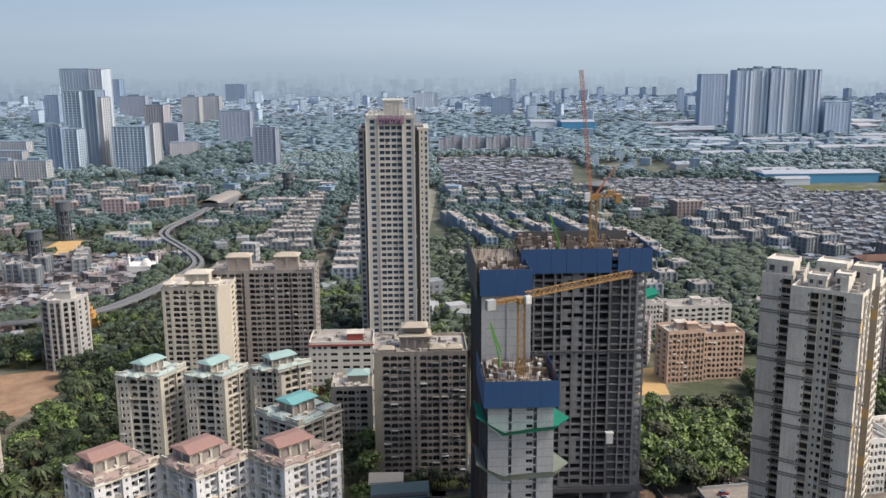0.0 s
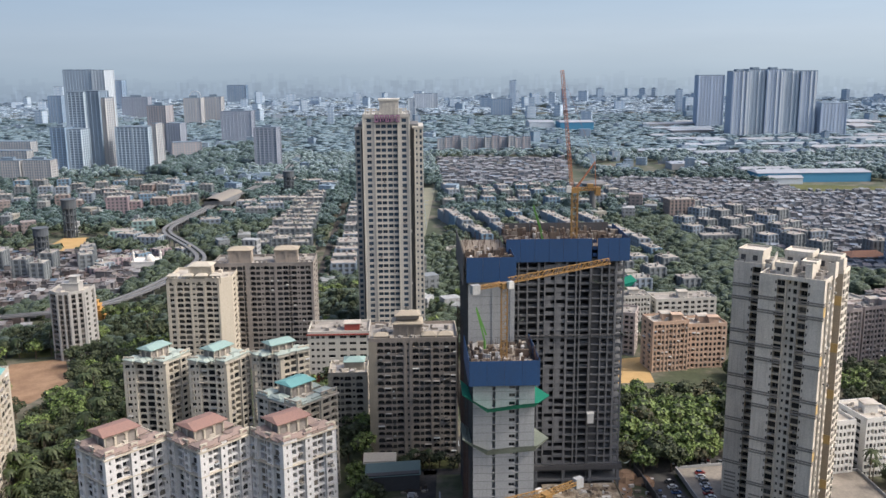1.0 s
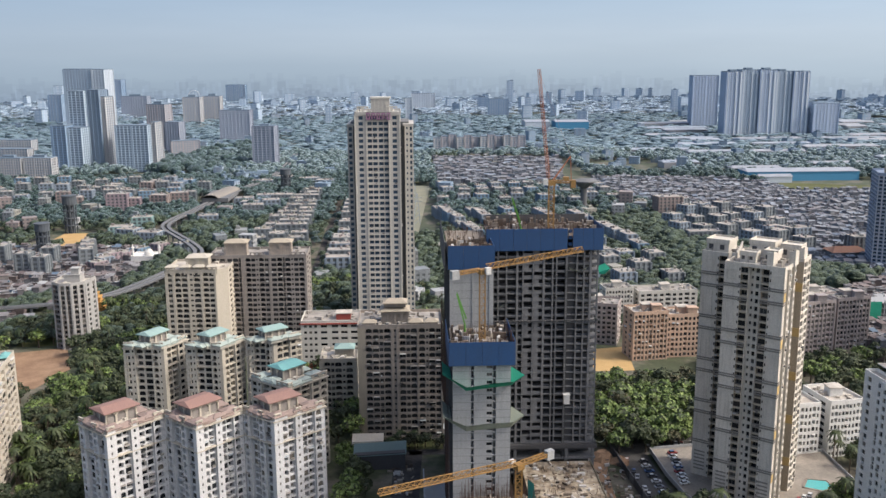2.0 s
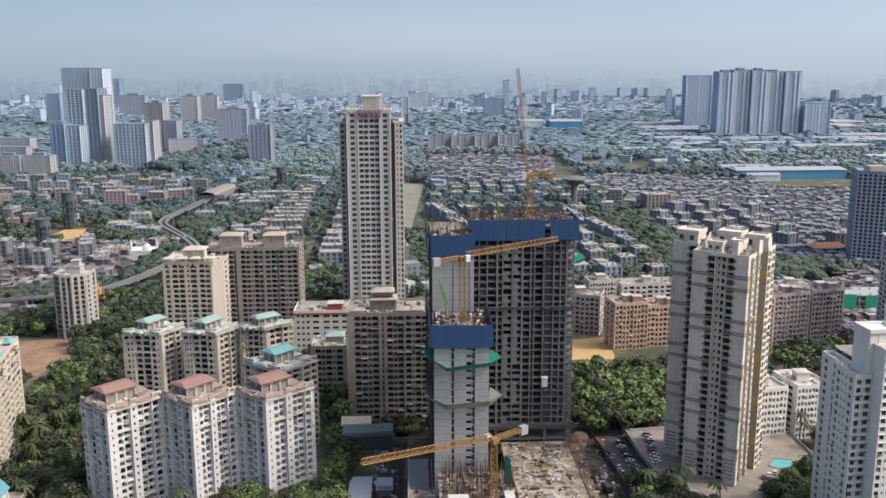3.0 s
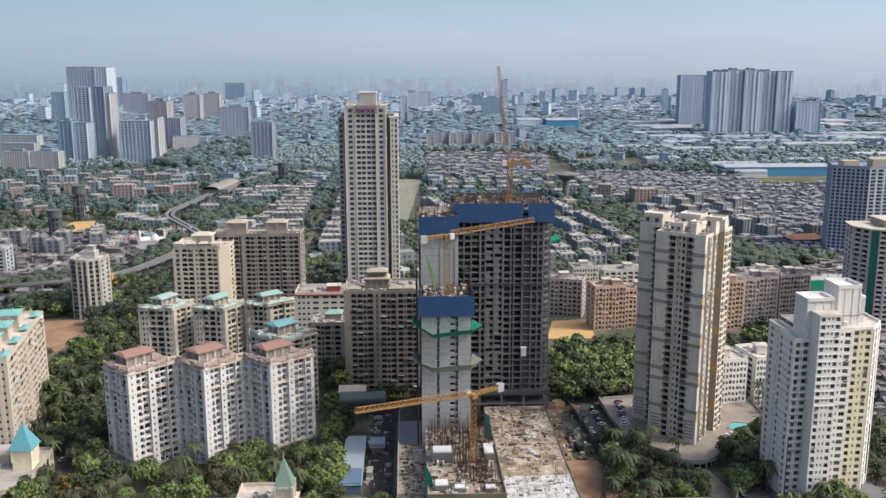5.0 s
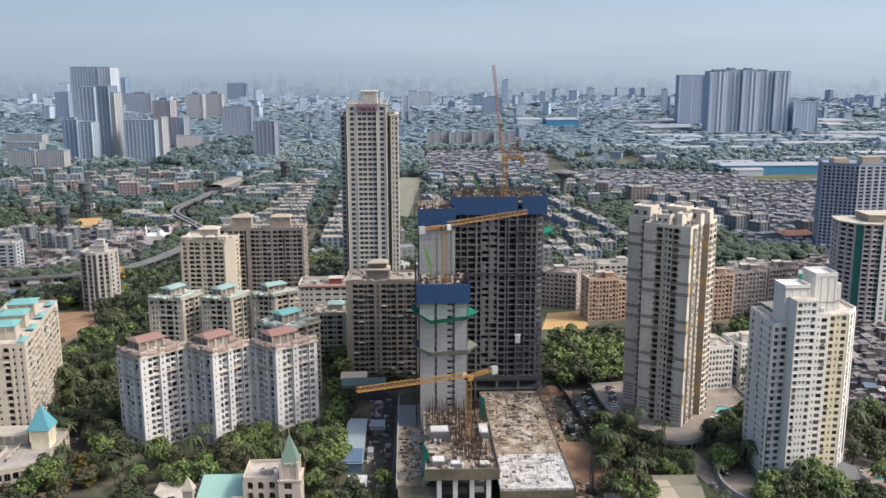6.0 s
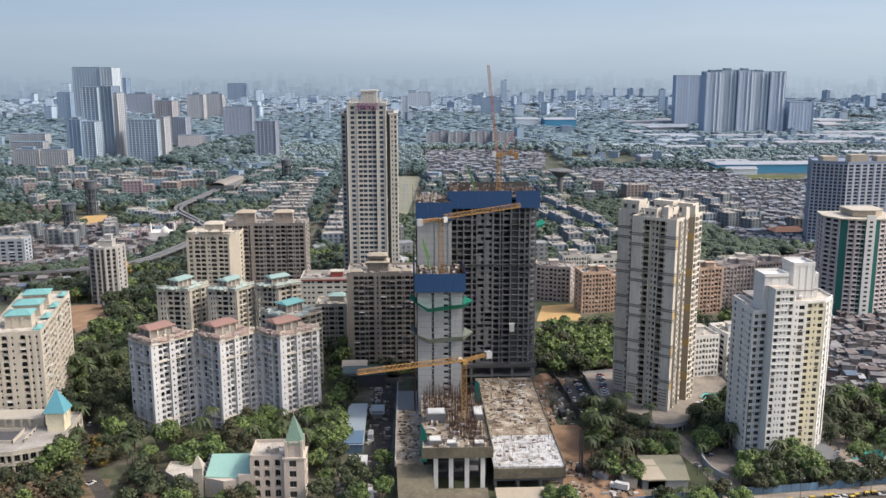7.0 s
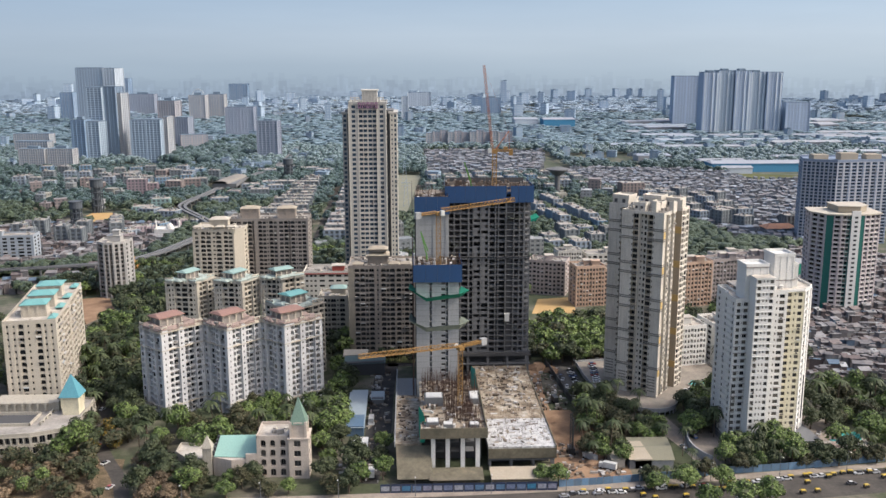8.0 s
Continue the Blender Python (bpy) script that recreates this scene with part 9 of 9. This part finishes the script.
FREE = [  # footprints of near buildings
    [(-97, 243), (-83, 226), (-19, 259), (-33, 290), (-51, 290), (-100, 262)], [(-103, 314), (-84, 302), (-41, 304), (-30, 325), (-40, 345), (-95, 340)], [(-52, 288), (-33, 269), (-20, 285), (-36, 303)],
    [(-162, 236), (-128, 238), (-138, 304), (-162, 302)], rect(-175, 196, -111, 236), rect(-69, 175, -18, 195), rect(9, 170, 70, 300), rect(-15, 282, 5, 299), rect(-14, 312, 20, 336),
    rect(-110, 399, -79, 425), rect(-93, 417, -43, 439), rect(-46, 392, -16, 413), rect(-32, 337, -15, 355), rect(-179, 427, -155, 449), rect(-27, 451, 12, 492), rect(104, 225, 131, 294), rect(131, 244, 160, 294), rect(95, 246, 110, 294), rect(138, 191, 176, 223), rect(-10, 205, 6, 262), rect(-6, 194, 5, 203), rect(96, 175, 117, 200), rect(160, 182, 184, 194)]


def road_near(x, y):
    for a, b, w in (((-86, 166), (-106, 214), 3.4), ((-106, 214), (-118, 262), 2.6), ((-118, 262), (-140, 340), 2.2), ((128, 172), (118, 214), 5), ((118, 214), (118, 228), 5), ((72, 172), (72, 290), 6)):
        a, b, p = Vector(a), Vector(b), Vector((x, y))
        t = max(0, min(1, (p - a).dot(b - a) / (b - a).length_squared))
        if (a + (b - a) * t - p).length < w:
            return True
    return False


FARTHER = {}


def join_groves():
    """The trees too far off to pick apart, one mesh for each kind."""
    for name, places in FARTHER.items():
        src = bpy.data.objects[name]
        for child in src.children:
            d = child.data
            n = len(d.vertices)
            co = np.empty(n * 3, np.float32)
            d.vertices.foreach_get("co", co)
            co = co.reshape(n, 3)
            polys = [p for p in d.polygons if len(p.vertices) != 4 or len(d.polygons) < 400 or p.index % 10 < (5 if "bright" in d.materials[0].name or "fresh" in d.materials[0].name else 3)]
            for p in polys:                    # fewer, larger leaves
                if len(p.vertices) == 4 and len(d.polygons) > 400:
                    i = list(p.vertices)
                    mid = co[i].mean(axis=0)
                    co[i] = mid + (co[i] - mid) * 1.4
            faces = [tuple(p.vertices) for p in polys]
            mats = [p.material_index for p in polys]
            vs, fs = [], []
            for i, (x, y, a, s) in enumerate(places):
                c, t = math.cos(a) * s, math.sin(a) * s
                q = np.stack([co[:, 0] * c - co[:, 1] * t + x, co[:, 0] * t + co[:, 1] * c + y, co[:, 2] * s], 1)
                vs.append(q)
                fs.extend(tuple(v + i * n for v in f) for f in faces)
            out = bpy.data.meshes.new("grove")
            out.from_pydata(np.concatenate(vs).tolist(), [], fs)
            for mat in d.materials:
                out.materials.append(mat)
            out.polygons.foreach_set("material_index", mats * len(places))
            out.update()
            tagged(new("grove", out), "dense broadleaf trees between the housing blocks", "trees", kind="stuff")


def grove(poly, count, kinds, seed, gap=4.0, scale=(0.75, 1.15), group="near trees", joined=False):
    rng = random.Random(seed)
    xs, ys = [p[0] for p in poly], [p[1] for p in poly]
    done = []
    for _ in range(count * 14):
        if len(done) >= count:
            break
        x, y = rng.uniform(min(xs), max(xs)), rng.uniform(min(ys), max(ys))
        if not inside(x, y, poly) or any(inside(x, y, f) for f in FREE) or road_near(x, y) or blocked(x, y, 1) or any((x - a) ** 2 + (y - b) ** 2 < gap * gap for a, b in done):
            continue
        done.append((x, y))
        kind = rng.choice(kinds)
        src = rng.choice(KINDS[kind])
        s = rng.uniform(*scale)
        m = pose(x, y, 0, 0, 0, rng.uniform(0, 360))
        if joined:
            FARTHER.setdefault(src.name, []).append((x, y, rng.uniform(0, 6.28), s))
            continue
        if src.name not in USED:
            USED.add(src.name)
            src.matrix_world = m
            o = src
        else:
            o = copy_thing(src, m)
        o.scale = (s, s, s * rng.uniform(0.9, 1.15))
        tagged(o, group=group)


B, BB, P, OL = "broad", "bright", "palm", "olive"
grove([(-128, 250), (-104, 200), (-96, 200), (-98, 260), (-106, 320), (-112, 400), (-150, 400), (-140, 320)], 80, [B, B, B, P, P, OL], 1, 4.2, (0.7, 1.35))
grove([(-120, 236), (-108, 206), (-102, 206), (-112, 244), (-128, 306), (-134, 306)], 40, [B, P, P, B, OL], 31, 3.2, (0.6, 1.1))
grove([(-100, 218), (-84, 196), (-16, 196), (-14, 235), (-40, 240), (-60, 232), (-82, 222)], 66, [B, OL, P, P, BB, OL], 2, 4.0, (0.6, 1.3))
grove([(76, 296), (92, 290), (138, 292), (142, 366), (92, 366), (74, 340)], 74, [BB, BB, BB, B, OL], 3, 5.0, (0.8, 1.4), joined=True)
grove([(80, 184), (98, 178), (114, 196), (114, 222), (104, 238), (88, 242), (84, 214)], 56, [B, BB, OL, B, P, P], 4, 3.8, (0.65, 1.2))
grove([(112, 178), (124, 176), (122, 200), (114, 214)], 8, [P, P, B], 44, 3.6)
grove([(130, 178), (190, 182), (196, 192), (134, 192)], 30, [B, P, P, BB], 5, 3.8, (0.6, 1.25))
grove([(168, 200), (186, 188), (260, 196), (250, 226), (206, 252), (176, 232)], 66, [B, B, OL, P, BB], 6, 4.2, (0.65, 1.35))
grove([(125, 206), (136, 202), (138, 224), (158, 226), (170, 246), (140, 243), (131, 236)], 46, [B, B, P, BB], 7, 4.0, (0.7, 1.2))
grove([(152, 250), (178, 240), (182, 282), (156, 288)], 16, [B, P], 8, 4.4)
grove([(-14, 204), (8, 204), (9, 170), (-14, 170)], 10, [B, BB], 9, 4.5)
grove([(-18, 200), (-10, 200), (-10, 285), (-18, 300)], 24, [B, B, BB], 10, 4.2, joined=True)
grove([(-46, 296), (-16, 296), (-14, 400), (-46, 390)], 34, [B, B, BB, P], 11, 5.0, joined=True)
grove([(-200, 400), (-112, 400), (-110, 520), (-210, 500)], 110, [B, B, B, P], 12, 5.6, (0.8, 1.25), joined=True)
grove([(-150, 340), (-110, 340), (-104, 470), (-130, 470)], 60, [B, B, BB], 13, 4.6, joined=True)
grove([(-230, 300), (-162, 290), (-164, 372), (-196, 378), (-240, 380)], 70, [B, B, P], 14, 5.2, joined=True)
grove([(-260, 240), (-164, 240), (-164, 300), (-260, 300)], 34, [B, P, B], 15, 5.6, joined=True)
grove([(-110, 425), (-25, 440), (-27, 560), (-120, 560)], 70, [B, B, BB], 16, 6.0, (0.9, 1.3), joined=True)
grove([(10, 420), (90, 425), (95, 540), (10, 540)], 60, [B, B, BB], 17, 6.0, joined=True)
grove([(-190, 160), (-84, 160), (-92, 190), (-110, 194), (-190, 194)], 170, ["dry", OL, "dry", B, OL, "dry"], 18, 2.4, (0.35, 0.95), joined=True)
grove([(-76, 156), (-60, 156), (-56, 174), (-84, 192)], 18, ["dry", B, "dry"], 19, 4.0)
grove([(-70, 160), (2, 160), (2, 171), (-70, 171)], 16, [B, OL, BB], 20, 4.0, (0.5, 0.95))
grove([(-114, 190), (-100, 194), (-104, 206), (-112, 204)], 4, [B, B], 27, 4.5, (1.0, 1.25))
grove([(96, 166), (124, 169.5), (124, 172), (96, 169)], 7, [OL, P, B], 28, 2.6, (0.5, 0.8))
grove([(134, 172), (196, 180), (196, 183), (134, 175)], 14, [P, B, OL], 29, 2.8, (0.5, 0.85))
grove([(-106, 196), (-96, 196), (-96, 218), (-108, 212)], 5, ["yellow", "dry"], 21, 3.6)
grove([(94, 159), (128, 161), (128, 163), (94, 161)], 4, [BB], 22, 7, (0.8, 1.0))
grove([(112, 145), (140, 148.5), (140, 151), (112, 148)], 4, [BB], 32, 5, (0.8, 1.05))
grove([(62, 164), (70, 164), (70, 172), (62, 172)], 2, [BB], 26, 3, (0.7, 0.8))
grove([(140, 300), (180, 300), (176, 394), (150, 394)], 60, [B, BB, B], 24, 4.4, joined=True)
grove([(180, 250), (240, 330), (236, 392), (190, 380)], 70, [B, B], 25, 4.4, joined=True)

grove([(-152, 306), (-124, 262), (-104, 262), (-104, 345), (-112, 372), (-152, 372)], 110, [B, B, B, P, OL], 33, 4.2, (0.75, 1.2), joined=True)
grove([(-16, 298), (20, 299), (20, 303), (-16, 303)], 14, [P, B, OL], 34, 2.6, (0.5, 0.8), joined=True)
join_groves()

# ---------------------------------------------------------------- vehicles and small things
PAINT = island_mat("car_paint", [(0, (0.55, 0.55, 0.55)), (0.35, (0.62, 0.62, 0.6)), (0.5, (0.05, 0.05, 0.055)), (0.68, (0.25, 0.26, 0.28)), (0.82, (0.25, 0.03, 0.03)), (0.9, (0.05, 0.1, 0.22))], 0.35, 1.0, 0.1, of_object=True)
YELLOW = plain("taxi_yellow_paint", (0.55, 0.38, 0.04), 0.4)
TYRE = plain("tyre_rubber", (0.02, 0.02, 0.02), 0.9)


def wheel_mesh():
    k = Kit()
    n = 10
    a = [2 * math.pi * i / n for i in range(n)]
    p = [(0.28 * math.cos(t), s, 0.28 + 0.28 * math.sin(t)) for s in (-0.09, 0.09) for t in a]
    k.solid(p, [(i, (i + 1) % n, n + (i + 1) % n, n + i) for i in range(n)] + [tuple(range(n)), tuple(range(n, 2 * n))])
    return k.data("wheel", [TYRE])


WHEEL = wheel_mesh()


def car():
    ob = thing("car", "parked passenger car with dusty paint", "car", "cars")
    k = Kit()
    prof = [(-1.75, 0.25), (1.75, 0.25), (1.78, 0.55), (1.6, 0.72), (0.9, 0.8), (-1.5, 0.82), (-1.78, 0.7)]
    n = len(prof)
    k.solid([(x, y, z) for y in (-0.72, 0.72) for x, z in prof], [tuple(range(n)), tuple(reversed(range(n, 2 * n)))] + [(i, n + i, n + (i + 1) % n, (i + 1) % n) for i in range(n)])
    k.make("body", [PAINT], ob)
    k = Kit()
    k.solid([(-1.35, -0.66, 0.82), (0.85, -0.66, 0.8), (0.85, 0.66, 0.8), (-1.35, 0.66, 0.82), (-1.0, -0.55, 1.24), (0.3, -0.55, 1.24), (0.3, 0.55, 1.24), (-1.0, 0.55, 1.24)], ((0, 1, 5, 4), (1, 2, 6, 5), (2, 3, 7, 6), (3, 0, 4, 7)))
    k.make("glass", [M["glass"]], ob)
    k = Kit()
    k.box(-1.0, -0.56, 1.24, 0.3, 0.56, 1.28)
    k.make("car_roof", [PAINT], ob)
    for x in (-1.1, 1.1):
        for y in (-0.66, 0.66):
            w = new("wheel", WHEEL)
            w.parent, w.location = ob, (x, y, 0)
    return ob


def rickshaw():
    ob = thing("auto_rickshaw", "black and yellow three-wheeled auto rickshaw", "auto rickshaw", "auto rickshaws")
    k = Kit()
    k.solid([(-1.15, -0.55, 0.3), (0.7, -0.55, 0.3), (1.15, -0.2, 0.35), (1.15, 0.2, 0.35), (0.7, 0.55, 0.3), (-1.15, 0.55, 0.3), (-1.15, -0.55, 0.95), (0.7, -0.5, 0.9), (1.0, -0.2, 0.85), (1.0, 0.2, 0.85), (0.7, 0.5, 0.9), (-1.15, 0.55, 0.95)],
            [(i, (i + 1) % 6, 6 + (i + 1) % 6, 6 + i) for i in range(6)] + [(6, 7, 8, 9, 10, 11)])
    k.make("body", [TYRE], ob)
    k = Kit()
    k.solid([(-1.15, -0.58, 1.35), (0.75, -0.5, 1.35), (0.75, 0.5, 1.35), (-1.15, 0.58, 1.35), (-1.0, -0.45, 1.55), (0.5, -0.4, 1.5), (0.5, 0.4, 1.5), (-1.0, 0.45, 1.55)], ((0, 1, 5, 4), (1, 2, 6, 5), (2, 3, 7, 6), (3, 0, 4, 7), (4, 5, 6, 7), (3, 2, 1, 0)))
    for x in (-1.1, 0.65):
        for y in (-0.5, 0.5):
            k.beam((x, y, 0.9), (x, y, 1.4), 0.08)
    k.make("canopy", [YELLOW], ob)
    for x, y in ((-0.8, -0.5), (-0.8, 0.5), (0.95, 0)):
        w = new("wheel", WHEEL)
        w.parent, w.location, w.scale = ob, (x, y, 0), (0.75, 0.75, 0.75)
    return ob


def truck(x, y, turn, box_mat, label):
    ob = thing("truck", label, "truck", m=pose(x, y, 0.05, 0, 0, turn))
    k = Kit()
    k.box(-3.2, -1.0, 0.8, 1.6, 1.0, 2.9)
    k.make("cargo_box", [M[box_mat]], ob)
    k = Kit()
    k.box(1.75, -0.95, 0.5, 3.2, 0.95, 2.3)
    k.make("cab", [M["metal_white"]], ob)
    k = Kit()
    k.box(-3.2, -0.5, 0.5, 3.0, 0.5, 0.8)
    k.make("chassis", [M["metal_dark"]], ob)
    for a in (-2.3, -1.4, 2.4):
        for b in (-0.85, 0.85):
            w = new("wheel", WHEEL)
            w.parent, w.location, w.scale = ob, (a, b, 0), (1.5, 1.6, 1.5)


def line_y(x, off):
    pts = [(-200, 147), (-60, 147), (70, 152), (130, 158), (190, 166), (300, 180)]
    for (a, b), (c, d) in zip(pts, pts[1:]):
        if a <= x <= c:
            return b + (d - b) * (x - a) / (c - a) + off
    return 150.0 + off


rng = random.Random(21)
CAR, AUTO = car(), rickshaw()
first = {"c": True, "a": True}


def put(kind, x, y, z, turn):
    src = CAR if kind == "c" else AUTO
    m = pose(x, y, z, 0, 0, turn)
    if first[kind]:
        first[kind] = False
        src.matrix_world = m
    else:
        copy_thing(src, m)


for x in (72, 76, 81, 86, 92, 104, 112, 118, 138, 146, 150, 160, 163, 177, 184, 192):
    put("c", x + rng.uniform(-1, 1), line_y(x, 6.2 + rng.uniform(-0.5, 0.5)), 0.07, 6 + rng.choice((0, 180)) + rng.uniform(-4, 4))
for x in (96, 99, 107, 109, 122, 124, 128, 131, 134, 141, 144, 152, 156, 158, 168, 181, 185, 188, 194, 90, 172, 175, 196):
    put("a", x + rng.uniform(-1, 1), line_y(x, rng.choice((6.6, 6.0, 2.0)) + rng.uniform(-0.5, 0.5)), 0.07, 7 + rng.uniform(-10, 10))
for x in range(70, 206, 5):              # traffic in the further lanes
    put(rng.choice("aac"), x + rng.uniform(-2, 2), line_y(x, rng.choice((7.2, 5.0, -1.0, -4.5))), 0.07, 7 + rng.uniform(-6, 6))
for i in range(9):                        # cars on the deck
    put("c", 93.4 - i * 0.12 + rng.uniform(-0.3, 0.3), 252 + i * 4.2, 0.1, 10 + rng.uniform(-8, 8))
    put("c", 101.0 + i * 0.3 + rng.uniform(-0.3, 0.3), 262 + i * 3.1, 2.63, 15 + rng.uniform(-5, 5))
    if i % 3 != 1:
        put("c", 88.2 - i * 0.2, 250 + i * 4.6, 0.1, 78 + rng.uniform(-8, 8))
        put("c", 98 + i * 2.2, 301 + rng.uniform(-0.5, 0.5), 0.1, 80 + rng.uniform(-6, 6))
for x, y, z, t in ((135, 248, 2.63, 60), (137.5, 249.5, 2.63, 60), (140, 251, 2.63, 60), (119.5, 216, 0.1, 100), (128, 205, 0.07, 100), (126, 212, 0.07, 110), (121, 196, 0.07, 95), (152, 186, 0.1, 20), (178, 206, 0.1, 60), (-96, 190, 0.1, 60), (-104, 206, 0.1, 70), (-88, 170, 0.1, 70), (-114, 244, 0.1, 75)):
    put("c", x, y, z, t)
truck(2.5, 176, 92, "metal_white", "white box truck parked in the lane")
truck(83, 186, 120, "concrete_pale", "grey truck on the site track")
truck(79, 246, 100, "metal_dark", "dark truck on the haul track")
truck(0.5, 226, 88, "concrete_pale", "grey mixer truck in the shaded lane")
truck(88, 178, 150, "metal_white", "white truck beside the earth heap")


def piling_rig(x, y):
    ob = thing("piling_rig", "black piling rig with tall mast", "site machine")
    k = Kit()
    lattice(k, (x, y, 1.5), (x, y, 17), 0.8, 0.8, 1.2, 0.16, 0.09)
    k.beam((x + 0.7, y, 1), (x + 0.7, y, 15), 0.5)
    k.make("mast", [M["metal_dark"]], ob)
    k = Kit()
    k.block(pose(x + 0.5, y + 2.2, 1.0), 2.4, 4.0, 1.8)
    k.make("cab", [M["metal_dark"]], ob)
    for s in (-1.1, 1.1):
        k = Kit()
        k.block(pose(x + 0.5 + s, y + 2.2, 0.05), 0.6, 4.4, 0.95)
        k.make("track", [TYRE], ob)


piling_rig(76.5, 190)
for x, y, r, h in ((84, 182, 4.0, 1.8), (88, 190, 3.2, 1.4), (78, 290, 5, 3.0), (84, 286, 4, 2.4), (81, 200, 2.5, 1.0)):
    ob = thing("earth_heap", "heap of excavated brown earth", "heap")
    k = Kit()
    n = 14
    ring = []
    for j, (q, z) in enumerate(((1.0, 0.0), (0.7, 0.55), (0.35, 0.9))):
        ring.append([(x + r * q * math.cos(2 * math.pi * i / n) * rng.uniform(0.8, 1.15), y + r * q * math.sin(2 * math.pi * i / n) * rng.uniform(0.8, 1.15), h * z * rng.uniform(0.8, 1.1) if z else 0.04) for i in range(n)])
    for a, b in zip(ring, ring[1:]):
        for i in range(n):
            k.face([a[i], a[(i + 1) % n], b[(i + 1) % n], b[i]])
    k.face(ring[2])
    k.make("mound", [M["soil"]], ob)
k = Kit()
ragged(k, 72, 172, 94, 200, 0.06, 130, rng, 0.1, 0.9)
ragged(k, 70, 236, 84, 290, 0.06, 140, rng, 0.1, 1.2)
ragged(k, -2, 170, 8, 290, 0.06, 130, rng, 0.1, 1.2)
ragged(k, -10, 172, 2, 200, 0.06, 60, rng, 0.1, 0.8)
tagged(k.make("site_debris", [M["rubble"]]), "scattered building materials and rubble on the ground", "debris", kind="stuff")
wall = thing("site_wall", "dark boundary wall between site and car park", "wall", kind="structure")
for i in range(12):
    a, b = (86.4 - i * 0.36, 238 + i * 4.8), (86.4 - i * 0.36 - 0.33, 238 + i * 4.8 + 4.6)
    k = Kit()
    k.prism([a, (a[0] + 0.3, a[1]), (b[0] + 0.3, b[1]), b], 0, 3.2)
    k.make("panel", [M["concrete_dark"] if i % 3 else M["concrete"]], wall)
for pts, z, roof, wallm, label in (([(96, 178), (104, 178), (103, 192), (95, 192)], 4.2, "tan", "concrete", "olive-roofed low shed among palms"), ([(89.5, 179), (94.5, 179), (94, 187), (89.5, 187)], 3.8, "tan", "cream", "small tan-roofed site hut"), ([(172, 184), (190, 187), (189, 193), (171, 190)], 3.6, "roof_slab", "pink", "pinkish low roadside house with flat roof")):
    ob = thing("low_shed", label, "shed")
    k = Kit()
    k.prism(pts, 0, z - 0.6)
    k.make("wall", [M[wallm]], ob)
    k = Kit()
    c = (sum(p[0] for p in pts) / 4, sum(p[1] for p in pts) / 4)
    big = [(c[0] + (p[0] - c[0]) * 1.06, c[1] + (p[1] - c[1]) * 1.06) for p in pts]
    k.solid([(*p, z - 0.6) for p in big] + [(big[0][0], big[0][1], z - 0.4), (big[1][0], big[1][1], z - 0.4), (big[2][0], big[2][1], z + 0.3), (big[3][0], big[3][1], z + 0.3)], ((0, 1, 5, 4), (1, 2, 6, 5), (2, 3, 7, 6), (3, 0, 4, 7), (4, 5, 6, 7)))
    k.make("roof", [M[roof]], ob)
tarp = Kit()
for i in range(6):
    for j in range(4):
        p = [(180 + (i + a) * 1.1, 188 + (j + b) * 1.1, 5.2 + 0.7 * math.sin((i + a) * 1.9 + (j + b) * 1.3) + (j + b) * 0.3) for a, b in ((0, 0), (1, 0), (1, 1), (0, 1))]
        tarp.face(p)
ob = tarp.make("tarpaulin", [plain("turquoise_tarpaulin", (0.05, 0.5, 0.45), 0.5)])
tagged(ob, "crumpled turquoise tarpaulin over the low house", "tarpaulin")


def street_lamps():
    first_lamp = None
    for x in range(-60, 200, 26):
        if first_lamp is None:
            ob = thing("street_lamp", "slender grey street lamp with bent arm", "street lamp", "street lamps", m=pose(x, line_y(x, 9.5), 0.1))
            k = Kit()
            k.tube(0, 0, 0, 7.5, 0.12, 0.07, 8)
            k.make("pole", [M["concrete"]], ob)
            k = Kit()
            k.beam((0, 0, 7.4), (0, -1.8, 7.9), 0.08)
            k.make("arm", [M["concrete"]], ob)
            k = Kit()
            k.box(-0.15, -2.4, 7.82, 0.15, -1.7, 7.97)
            k.make("lamp_head", [M["metal_white"]], ob)
            first_lamp = ob
        else:
            copy_thing(first_lamp, pose(x, line_y(x, 9.5), 0.1))


street_lamps()


def pylon(x, y, h):
    ob = thing("pylon", "lattice steel power pylon in the field", "pylon", "pylons")
    k = Kit()
    for s, t in ((-1, -1), (1, -1), (1, 1), (-1, 1)):
        k.beam((x + s * 3, y + t * 3, 0), (x + s * 0.5, y + t * 0.5, h), 0.25)
    for i in range(6):
        z0, z1 = h * i / 6, h * (i + 1) / 6
        w0, w1 = 3 - 2.5 * i / 6, 3 - 2.5 * (i + 1) / 6
        for s in (-1, 1):
            k.beam((x - w0, y + s * w0, z0), (x + w1, y + s * w1, z1), 0.12)
            k.beam((x + s * w0, y - w0, z0), (x + s * w1, y + w1, z1), 0.12)
    k.make("tower", [M["far_steel"]], ob)
    for z in (0.75, 0.87):
        k = Kit()
        k.beam((x - 5, y, h * z), (x + 5, y, h * z), 0.25)
        k.make("crossarm", [M["far_steel"]], ob)


pylon(14, 790, 28)
pylon(12, 960, 28)

# ---------------------------------------------------------------- the plan to full size
for ob in list(scene.objects):
    if ob.parent is None and ob.type in {"MESH", "EMPTY"}:
        ob.matrix_basis = Matrix.Scale(UNIT, 4) @ ob.matrix_basis
